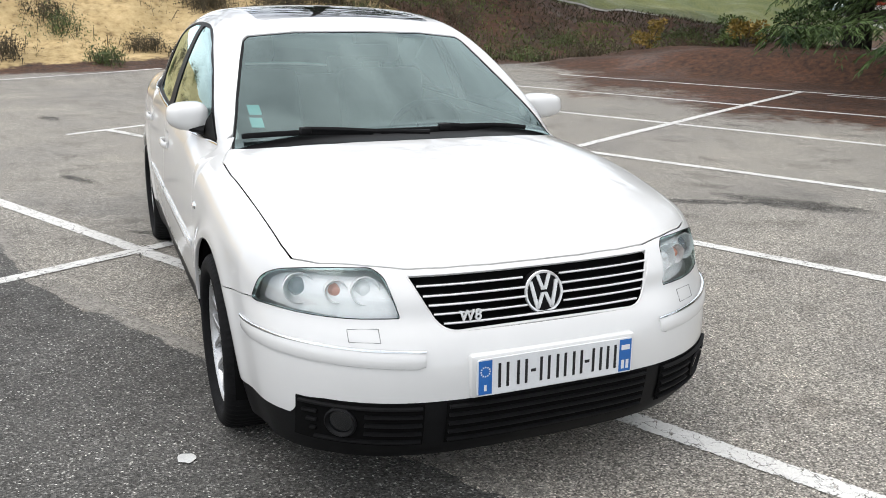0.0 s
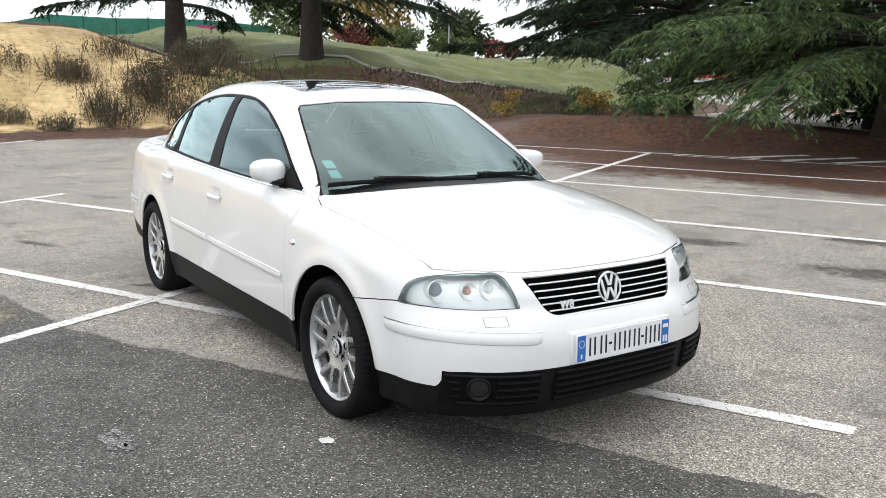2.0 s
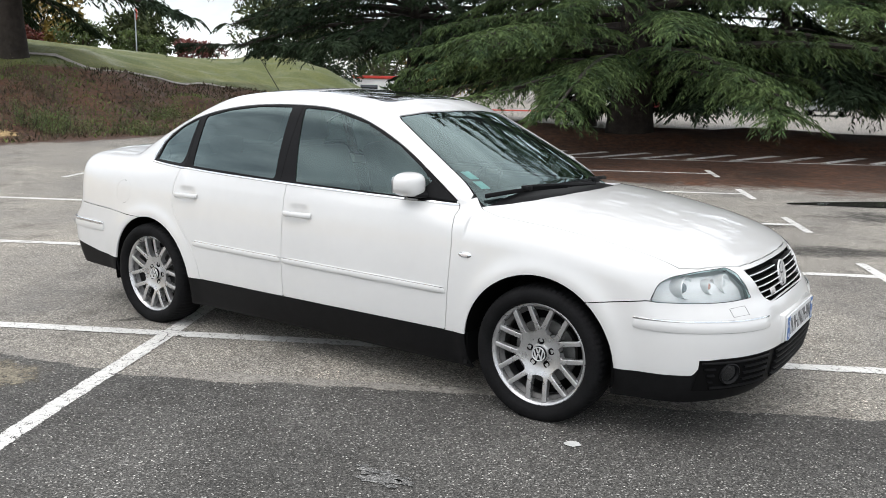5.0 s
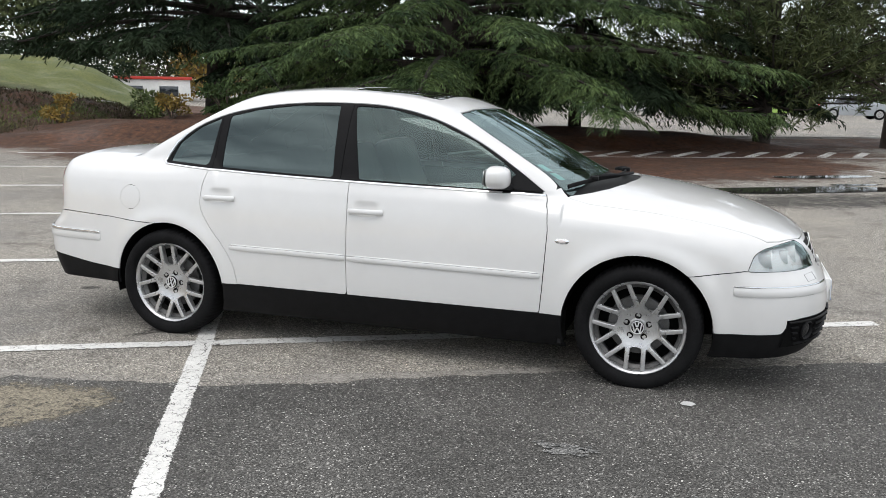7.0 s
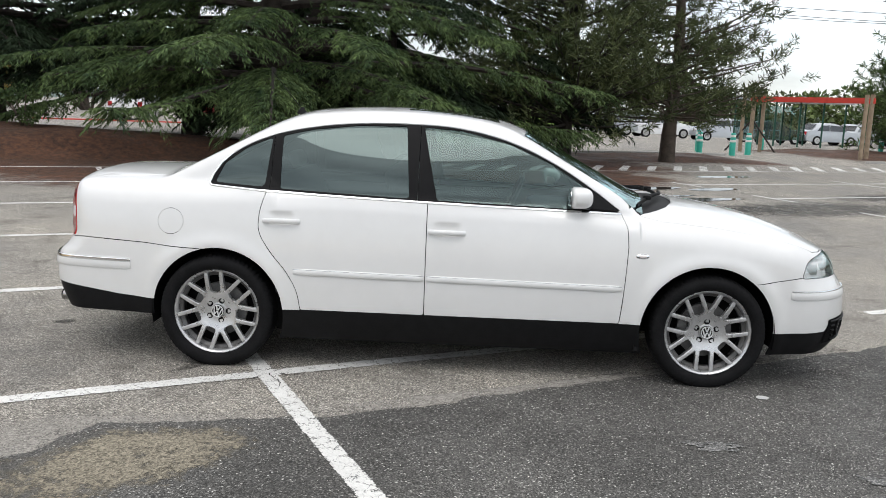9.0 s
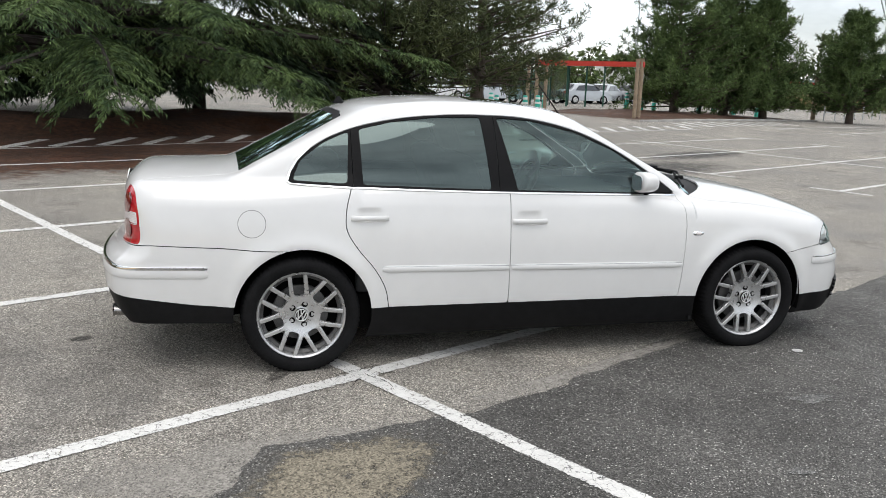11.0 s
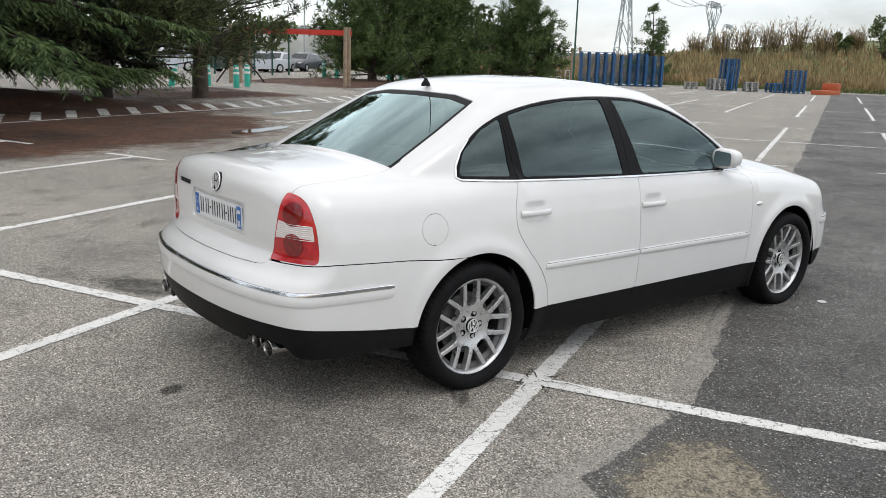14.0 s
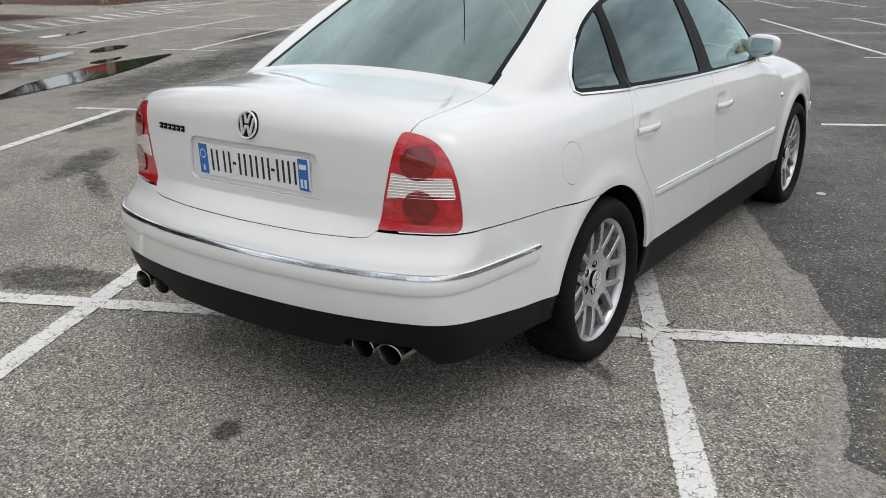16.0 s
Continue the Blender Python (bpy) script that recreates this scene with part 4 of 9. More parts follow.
    for v in bm.verts:
        r, a = math.hypot(v.co.x, v.co.z), math.atan2(v.co.z, v.co.x)
        k = int(round(a / (2 * math.pi / 216)))
        if r > 0.3065 and k % 3 == 0 and abs(v.co.y) > 0.02:
            v.co.x *= 0.983
            v.co.z *= 0.983
    bmesh.ops.recalc_face_normals(bm, faces=bm.faces)
    part("tyre", bm, M_RUBBER, w, "worn black tyre")
    bm = bmesh.new()
    lathe(bm, [(0.0, 0.0), (0.150, 0.0), (0.150, -0.025), (0.0, -0.025)], 48, face)
    part("brake_disc", bm, M_BARREL, w, "dull grey brake disc")
    bm = bmesh.new()
    lathe(bm, [(0.0, -0.035), (0.208, -0.035), (0.208, -0.045), (0.0, -0.045)], 48, face)
    part("backing_plate", bm, M_DARK, w, "dark backing plate")
    badge(w, face @ Matrix.Translation((0, 0, 0.056)) @ Matrix.Rotation(0.1, 4, "Z"), 0.034)
    for k in range(5):
        a = 2 * math.pi * k / 5 + math.pi / 2
        bm = bmesh.new()
        lathe(bm, [(0.0, 0.0470), (0.0100, 0.0470), (0.0105, 0.0492), (0.0155, 0.0498), (0.0165, 0.0485), (0.0165, 0.04)], 14, face @ Matrix.Translation((0.0575 * math.cos(a), 0.0575 * math.sin(a), 0.0002)))
        # bolt and the shade of its recess hole in one near-black disc
        part("wheel_bolt", bm, M_DARK, w, "near-black disc for a wheel bolt and its shaded recess")
    for k in range(14):
        a = 2 * math.pi * (k + 0.5) / 14 + math.pi / 2
        bm = bmesh.new()
        lathe(bm, [(0.0, 0.013), (0.0066, 0.012), (0.0080, 0.0)], 8, face @ Matrix.Translation((0.2070 * math.cos(a), 0.2070 * math.sin(a), 0.040)))
        part("rim_bolt", bm, M_CHROME, w)
    return w


def build_wheels(car):
    w = wheel_mesh()
    w.parent = car
    w.location = (AXLE, -WHEEL_Y, HUBZ - 0.004)
    w.rotation_euler = (0, radians(1), 0)
    for x, y, turn in ((-AXLE, -WHEEL_Y, 0.0), (AXLE, WHEEL_Y, 180.0), (-AXLE, WHEEL_Y, 180.0)):
        c = copy_thing(w, pose(x, y, HUBZ - 0.004, 0, 20 if x < 0 else 5, turn))
    for sx in (-1, 1):
        for sy in (-1, 1):
            bm = bmesh.new()
            n, r = 28, 0.374
            cx = sx * (AXLE - 0.010)
            ring = []
            for i in range(n + 1):
                a = radians(-12 + (204 * i / n))
                ring.append([bm.verts.new((cx + rr * math.cos(a), sy * yy, HUBZ - 0.004 + rr * math.sin(a))) for rr, yy in ((r - 0.004, 0.845), (r, 0.80), (r, 0.50), (0.05, 0.50))])
            for a, b in zip(ring, ring[1:]):
                for j in range(3):
                    bm.faces.new((a[j], a[j + 1], b[j + 1], b[j]))
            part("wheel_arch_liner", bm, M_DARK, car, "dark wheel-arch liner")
    # mud flaps behind the wheels
    for sx in (1,):
        for sy in (-1, 1):
            bm = bmesh.new()
            x0 = AXLE - 0.385
            box(bm, x0 - 0.012, x0 + 0.012, sy * 0.70, sy * 0.832, 0.185, 0.34, 0.004)
            part("mud_flap", bm, M_BLACK, car, "black rubber mud flap")


def build_front(car):
    # grille: dark backing, bars with bright edges
    ys, zs = np.linspace(-0.46, 0.46, 47), np.linspace(0.56, 0.735, 14)
    Y, Z = np.meshgrid(ys, zs, indexing="ij")
    p, n = on_end(1, Y.ravel(), Z.ravel())
    bm = bmesh.new()
    vs = [bm.verts.new(Vector(a) - Vector((0.045, 0, 0))) for a in p]
    m = len(zs)
    for i in range(len(ys) - 1):
        for j in range(m - 1):
            if inside_distance(np.array([ys[i]]), np.array([zs[j]]), GRILLE)[0] > -0.03:
                bm.faces.new((vs[i * m + j], vs[(i + 1) * m + j], vs[(i + 1) * m + j + 1], vs[i * m + j + 1]))
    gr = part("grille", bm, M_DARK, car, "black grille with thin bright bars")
    for z in (0.598, 0.623, 0.648, 0.673, 0.698):
        half = 0.338 + (z - 0.578) / 0.146 * 0.074 - 0.010
        if z < 0.61:
            half -= 0.012
        for a, b in ((-half, -0.062), (0.062, half)) if 0.61 < z < 0.72 else ((-half, half),):
            yy = np.linspace(a, b, 20)
            q, nn = on_end(1, yy, np.full(20, z))
            bm = bmesh.new()
            rings = []
            for c in q:
                rings.append([bm.verts.new(Vector(c) + Vector(d)) for d in ((-0.006, 0, 0.0035), (-0.006, 0, -0.0035), (-0.034, 0, -0.012), (-0.034, 0, -0.004))])
            for r1, r2 in zip(rings, rings[1:]):
                for k in range(4):
                    bm.faces.new((r1[k], r1[(k + 1) % 4], r2[(k + 1) % 4], r2[k]))
            bmesh.ops.recalc_face_normals(bm, faces=bm.faces)
            bar = part("slat", bm, M_BLACK, gr, smooth=False)
            bm = bmesh.new()
            tube(bm, [Vector(c) + Vector((-0.005, 0, 0)) for c in q], 0.0036, 6)
            part("bright_edge", bm, M_BRIGHT, gr, "thin chrome edge")
    # bright frame of the grille
    gp = np.array(rounded([(-0.412, 0.724), (0.412, 0.724), (0.338, 0.578), (-0.338, 0.578)], 8, [0.01, 0.01, 0.05, 0.05]))
    q, nn = on_end(1, gp[:, 0], gp[:, 1])
    bm = bmesh.new()
    loop = [Vector(c) - Vector((0.004, 0, 0)) for c in q]
    tube(bm, loop + loop[:1], 0.0045, 6, cap=False)
    part("grille_frame", bm, M_PAINT, gr, "white frame")
    pb, nb = on_end(1, 0.0, 0.655)
    up = Vector((0, 0, 1))
    bx = Vector((1, 0, 0.22)).normalized()
    m = Matrix.Translation(Vector(pb[0]) - bx * 0.020) @ Matrix((Vector((0, 1, 0)), bx.cross(Vector((0, 1, 0))), bx)).transposed().to_4x4()
    badge(car, m, 0.066)
    cu = bpy.data.curves.new("lettering", "FONT")
    cu.body, cu.size, cu.extrude, cu.offset, cu.shear, cu.align_x, cu.space_character = "W8", 0.044, 0.003, 0.0007, 0.1, "CENTER", 1.05
    tmp = new("lettering", cu)
    me = bpy.data.meshes.new_from_object(tmp.evaluated_get(bpy.context.evaluated_depsgraph_get()))
    bpy.data.objects.remove(tmp)
    me.materials.clear()
    me.materials.append(M_BRIGHT)
    em = new("small_emblem", me)
    em.parent = car
    em.matrix_local = Matrix.Translation((on_end(1, -0.250, 0.606)[0][0][0] + 0.006, -0.250, 0.604)) @ Matrix((Vector((0, 1, 0)), bx.cross(Vector((0, 1, 0))), bx)).transposed().to_4x4()
    tagged(em, "small chrome W8 lettering")
    # number plate on its white carrier
    pp, _ = on_end(1, 0.0, 0.455)
    bx = Vector((1, 0, 0.03)).normalized()
    base = Matrix((Vector((0, 1, 0)), bx.cross(Vector((0, 1, 0))), bx)).transposed().to_4x4()
    bm = bmesh.new()
    box(bm, pp[0][0] - 0.035, pp[0][0] + 0.004, -0.275, 0.275, 0.390, 0.520, 0.01)
    part("plate_carrier", bm, M_PAINT, car, "white plate carrier")
    plate_shapes(car, Matrix.Translation((pp[0][0] + 0.012, 0, 0.455)) @ base, False)
    # lower intakes: slats over sheets coloured as dark openings, and fog lamps
    for a, b in ((-0.332, 0.332), (-0.73, -0.408), (0.408, 0.73)):
        for z in (0.262, 0.290, 0.318, 0.346, 0.372):
            pieces = [(a, b)]
            if a * b > 0:
                lim = 0.722 - (0.385 - z) * 0.35
                pieces = [(max(a, -lim), b)] if a < 0 else [(a, min(b, lim))]
                if 0.28 < z < 0.36:
                    lo, hi = pieces[0]
                    gap = (-0.675, -0.560) if a < 0 else (0.560, 0.675)
                    pieces = [(lo, gap[0]), (gap[1], hi)]
            for aa, bb in pieces:
                if bb - aa < 0.012:
                    continue
                yy = np.linspace(aa, bb, 18)
                q, nn = on_end(1, yy, np.full(18, z))
                strip("intake_slat", q, nn, 0.0050, 0.012, M_BLACK, car, "black intake slat", taper=False)
    # near-black sheets on the skin behind the slats, standing for the intakes' inner shade
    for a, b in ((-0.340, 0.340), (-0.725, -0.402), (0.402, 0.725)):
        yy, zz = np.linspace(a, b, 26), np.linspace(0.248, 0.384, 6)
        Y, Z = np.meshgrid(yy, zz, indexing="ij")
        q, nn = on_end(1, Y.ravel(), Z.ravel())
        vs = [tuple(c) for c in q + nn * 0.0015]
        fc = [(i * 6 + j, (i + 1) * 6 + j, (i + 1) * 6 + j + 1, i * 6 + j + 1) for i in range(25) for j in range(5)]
        ob = mesh_ob("intake_shade_sheet", vs, fc, M_DARK)
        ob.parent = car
        tagged(ob, "near-black sheet for the shade inside the air intake")
    for sy in (-1, 1):
        q, nn = on_end(1, sy * 0.617, 0.322)
        m = Matrix.Translation(Vector(q[0]) + Vector((-0.004, 0, 0))) @ Vector(nn[0]).to_track_quat("Z", "Y").to_matrix().to_4x4()
        bm = bmesh.new()
        lathe(bm, [(0.042, -0.02), (0.049, 0.010), (0.044, 0.015), (0.036, 0.006)], 28, m)
        fog = part("fog_lamp", bm, M_BLACK, car, "round black fog lamp")
        bm = bmesh.new()
        lathe(bm, [(0.0, 0.010), (0.020, 0.009), (0.037, 0.004)], 24, m)
        part("lens", bm, M_FOG, fog, "dark glass lens")
        # bumper mouldings with a bright top line
        d = np.linspace(26, 66, 30) * sy * -1
        zz = 0.512 + 0.018 * ((np.abs(d) - 26) / 40)
        q2, n2 = round_end(1, np.linspace(26, 66, 30), zz)
        if sy > 0:
            q2, n2 = mir(q2), mir(n2)
        md = strip("bumper_moulding", q2, n2, 0.027, 0.010, M_PAINT, car, "white bumper moulding")
        q3, n3 = round_end(1, np.linspace(26, 66, 30), zz + 0.022)
        if sy > 0:
            q3, n3 = mir(q3), mir(n3)
        strip("bright_line", q3 + n3 * 0.007, n3, 0.0055, 0.004, M_CHROME, md, "thin chrome line")
        # washer cover
        q, nn = on_end(1, sy * np.array([0.51, 0.59, 0.59, 0.51]), np.array([0.592, 0.588, 0.556, 0.558]))
        bm = bmesh.new()
        lp = [Vector(c) + Vector(k) * 0.001 for c, k in zip(q, nn)]
        lp2 = []
        for i in range(4):
            for t in np.linspace(0, 0.9, 6):
                lp2.append(lp[i].lerp(lp[(i + 1) % 4], t))
        tube(bm, lp2 + lp2[:1], 0.0009, 5, cap=False)
        part("washer_cover", bm, M_LINER, car, "seam of the washer cover")
        # inside the headlamp: two bowls and a turn signal
        for yc, r, zc, kind in ((0.690, 0.045, 0.672, M_PROJ), (0.598, 0.033, 0.674, M_AMBER), (0.522, 0.041, 0.680, M_REFLECTOR)):
            q, nn = on_end(1, sy * yc, zc)
            ax = (Vector((1, 0, 0.05)) * 0.8 + Vector(nn[0]) * 0.2).normalized()
            m = Matrix.Translation(Vector(q[0]) - Vector((0.064, 0, 0)) - Vector(nn[0]) * 0.012) @ ax.to_track_quat("Z", "Y").to_matrix().to_4x4()
            bm = bmesh.new()
            lathe(bm, [(r * 0.55, -0.01), (r * 0.8, 0.012), (r, 0.034), (r * 1.04, 0.032), (r * 1.0, 0.02), (r * 0.9, -0.03)], 32, m)
            bowl = part("lamp_bowl", bm, M_REFLECTOR, car, "chrome lamp bowl inside the headlamp")
            bm = bmesh.new()
            lathe(bm, [(0.0, 0.030), (r * 0.35, 0.026), (r * 0.62, 0.010), (r * 0.62, -0.01)], 28, m)
            bmesh.ops.remove_doubles(bm, verts=bm.verts, dist=0.0003)
            part("lamp_lens", bm, kind, bowl)
        # dark rim round the lens
        lp = np.array(LAMP)
        q, nn = on_end(1, sy * lp[:, 0], lp[:, 1])
        bm = bmesh.new()
        loop = [Vector(c) for c in q]
        tube(bm, loop + loop[:1], 0.0014, 6, cap=False)
        part("headlamp_seal", bm, M_BLACK, car, "dark seal round the headlamp")


def build_rear(car):
    pb, nb = on_end(-1, 0.0, 0.951)
    back = Vector(nb[0])
    m = Matrix.Translation(Vector(pb[0]) - back * 0.004) @ Matrix((Vector((0, -1, 0)), back.cross(Vector((0, -1, 0))), back)).transposed().to_4x4()
    badge(car, m, 0.046)
    pp, _ = on_end(-1, 0.0, 0.80)
    b2 = Vector((-1, 0, -0.03)).normalized()
    base = Matrix((Vector((0, -1, 0)), b2.cross(Vector((0, -1, 0))), b2)).transposed().to_4x4()
    plate_shapes(car, Matrix.Translation((pp[0][0] + 0.009, 0, 0.815)) @ base, True)
    bm = bmesh.new()
    for k in range(6):
        u = 0.335 + k * 0.026
        q, nn = on_end(-1, u, 0.905)
        for dv in (-0.008, 0.004):
            extrude_outline(bm, [(-0.008, dv), (0.009, dv), (0.009, dv + 0.007), (-0.008, dv + 0.007)], lambda a, v, d: Vector(q[0]) + Vector((-0.004 - d, a, v)), 0.004)
        extrude_outline(bm, [(-0.008, -0.010), (-0.003, -0.010), (-0.003, 0.011), (-0.008, 0.011)], lambda a, v, d: Vector(q[0]) + Vector((-0.0045 - d, a, v)), 0.004)
    bmesh.ops.recalc_face_normals(bm, faces=bm.faces)
    part("model_badge", bm, M_FRAME, car, "row of dark plain strokes", smooth=False)
    deg = np.linspace(-64, 64, 90)
    q, nn = round_end(-1, deg, np.full(90, 0.545))
    strip("bumper_moulding", q, nn, 0.027, 0.008, M_PAINT, car, "white bumper moulding")
    q, nn = round_end(-1, deg, np.full(90, 0.572))
    strip("bright_strip", q + nn * 0.004, nn, 0.0115, 0.007, M_CHROME, car, "chrome bumper strip")
    for sy in (-1, 1):
        for yc in (0.600, 0.492):
            bm = bmesh.new()
            m = Matrix.Translation((-2.225, sy * yc, 0.312)) @ Matrix.Rotation(radians(-90), 4, "Y") @ Matrix.Diagonal((0.86, 1.12, 1, 1))
            lathe(bm, [(0.034, -0.25), (0.036, 0.085), (0.040, 0.089), (0.038, 0.091), (0.034, 0.080), (0.033, -0.08), (0.0, -0.085)], 28, m)
            part("exhaust_pipe", bm, M_STEEL, car, "oval steel exhaust tip")
        q, nn = on_end(-1, sy * 0.30, 0.548)
        bm = bmesh.new()
        lathe(bm, [(0.0, 0.0095), (0.010, 0.009), (0.0115, 0.004)], 20, Matrix.Translation(Vector(q[0])) @ Vector(nn[0]).to_track_quat("Z", "Y").to_matrix().to_4x4())
        part("parking_sensor", bm, M_PAINT, car, "small round parking sensor")
        # ribs over the tail lamps
        for z in np.arange(0.790, 0.856, 0.0085):
            ok = [y for y in np.linspace(0.50, 0.80, 60) if inside_distance(np.array([y]), np.array([z]), TAIL)[0] > 0.008]
            if len(ok) < 3:
                continue
            yy = np.linspace(ok[0], ok[-1], 14) * -sy * -1
            o = np.stack([np.full(14, -1.3), yy, np.full(14, z)], 1)
            p = shoot(o, np.tile((-1.0, 0, 0), (14, 1)), 1.2, 110)
            n2 = skin_normal(p)
            bm = bmesh.new()
            tube(bm, [Vector(a) + Vector(b) * 0.0038 for a, b in zip(p, n2)], 0.0016, 4)
            part("lamp_rib", bm, M_LAMPWHITE, car, "fine rib across the tail lamp")
    # whip aerial on the roof
    bm = bmesh.new()
    z0 = float(roof_z(-1.05)) - 0.002
    lathe(bm, [(0.026, -0.01), (0.024, 0.006), (0.014, 0.022), (0.008, 0.036), (0.0, 0.038)], 20, Matrix.Translation((-1.05, 0, z0)) @ Matrix.Diagonal((1.2, 0.45, 0.9, 1)))
    a = part("roof_aerial", bm, M_BLACK, car, "black whip aerial")
    bm = bmesh.new()
    tube(bm, [(-1.06, 0, z0 + 0.03), (-1.15, 0, z0 + 0.14), (-1.24, 0, z0 + 0.25)], lambda t: 0.003 - 0.0012 * t, 6)
    part("rod", bm, M_BLACK, a)


def build_sides(car):
    for flip in (False, True):
        h = mir if flip else (lambda p: p)
        for xa, xb in ((-0.925, -0.213), (-0.197, 0.862)):
            xs = np.linspace(xa, xb, 24)
            q, nn = on_side(xs, np.interp(xs, [-0.95, 0.9], [0.553, 0.532]))
            strip("door_moulding", h(q), h(nn), 0.019, 0.010, M_PAINT, car, "white door moulding")
            q, nn = on_side(xs, np.interp(xs, [-0.95, 0.9], [0.553, 0.532]) + 0.013)
            strip("bright_line", h(q + nn * 0.006), h(nn), 0.003, 0.003, M_CHROME, car, "thin bright line on the door moulding")
        # bright strip under the windows and up round the quarter light
        pts = [(-1.30, 1.180), (-1.36, 1.125), (-1.402, 1.06), (-1.418, 1.012)] + [(x, float(belt_z(x))) for x in np.linspace(-1.40, 0.855, 50)]
        q, nn = on_side([a for a, b in pts], [b - 0.004 for a, b in pts])
        strip("window_trim", h(q), h(nn), 0.0075, 0.006, M_CHROME, car, "bright trim strip under the windows")
        # handles
        for xc, zc in ((-0.095, 0.802), (-0.995, 0.828)):
            q, nn = on_side(np.array([xc - 0.10, xc + 0.10]), np.array([zc, zc]))
            yb = q[:, 1].mean()
            bm = bmesh.new()
            pts = []
            for t in np.linspace(-1, 1, 15):
                pts.append((xc + 0.098 * t, yb - 0.020 * (1 - abs(t)**3.5) - 0.004, zc - 0.002 * t * t))
            tube(bm, [(a, -b if flip else b, c) for a, b, c in pts], 0.01, 10, flat=(0.0095, 0.0150))
            part("door_handle", bm, M_PAINT, car, "white pull handle")
        # indicator repeater
        q, nn = on_side(0.965, 0.715)
        bm = bmesh.new()
        mm = Matrix.Translation(Vector(h(q)[0])) @ Vector(h(nn)[0]).to_track_quat("Z", "Y").to_matrix().to_4x4()
        lathe(bm, [(0.0, 0.007), (0.7, 0.006), (1.0, 0.0)], 24, mm @ Matrix.Diagonal((0.036, 0.015, 1, 1)))
        rp = part("indicator", bm, M_CHROME, car, "small oval indicator repeater")
        bm = bmesh.new()
        lathe(bm, [(0.0, 0.0095), (0.7, 0.0085), (1.0, 0.004)], 20, mm @ Matrix.Diagonal((0.024, 0.009, 1, 1)))
        part("lens", bm, M_LAMPWHITE, rp)
        # door mirror
        s = 1 if flip else -1
        wide = 0.016 if flip else 0.0
        bm = bmesh.new()
        g = bmesh.ops.create_uvsphere(bm, u_segments=28, v_segments=18, radius=1)
        for v in bm.verts:
            c = v.co.copy()
            f = lambda a, e: math.copysign(abs(a)**e, a)
            x, y, z = f(c.x, 0.62), f(c.y, 0.72), f(c.z, 0.66)
            back = 0.35 if x < 0 else 1
            v.co = Vector((0.594 + x * 0.088 * back, s * (0.818 + wide * 1.6 + y * (0.086 + wide)), 1.012 + z * (0.059 - 0.008 * y) + 0.004 * y))
        mr = part("door_mirror", bm, M_PAINT, car, "white door mirror")
        bm = bmesh.new()
        extrude_outline(bm, rounded([(0.762 + wide * 0.8, 0.966), (0.880 + wide * 2.6, 0.972), (0.882 + wide * 2.6, 1.050), (0.768 + wide * 0.8, 1.058)], 5, 0.022), lambda u, v, d: Vector((0.5600 + d * -1, s * u, v)), -0.004)
        bmesh.ops.recalc_face_normals(bm, faces=bm.faces)
        part("mirror_glass", bm, M_MIRROR, mr, "silvered mirror glass", smooth=False)
        bm = bmesh.new()
        tube(bm, [(0.665, s * 0.755, 0.962), (0.645, s * 0.80, 0.968), (0.61, s * 0.80, 0.977)], 0.02, 10, flat=(0.030, 0.018))
        part("mirror_foot", bm, M_BLACK, mr, "black mirror foot")
        # dark corner piece in front of the window
        q, nn = on_side([0.625, 0.84, 0.700], [0.955, 0.943, 1.035])
        bm = bmesh.new()
        vs = [bm.verts.new(Vector(h(q + nn * 0.004)[i])) for i in range(3)]
        vs2 = [bm.verts.new(Vector(h(q - nn * 0.01)[i])) for i in range(3)]
        bm.faces.new(vs)
        for i in range(3):
            bm.faces.new((vs[i], vs[(i + 1) % 3], vs2[(i + 1) % 3], vs2[i]))
        bmesh.ops.recalc_face_normals(bm, faces=bm.faces)
        part("mirror_base", bm, M_BLACK, car, "black triangular mirror base", smooth=False)


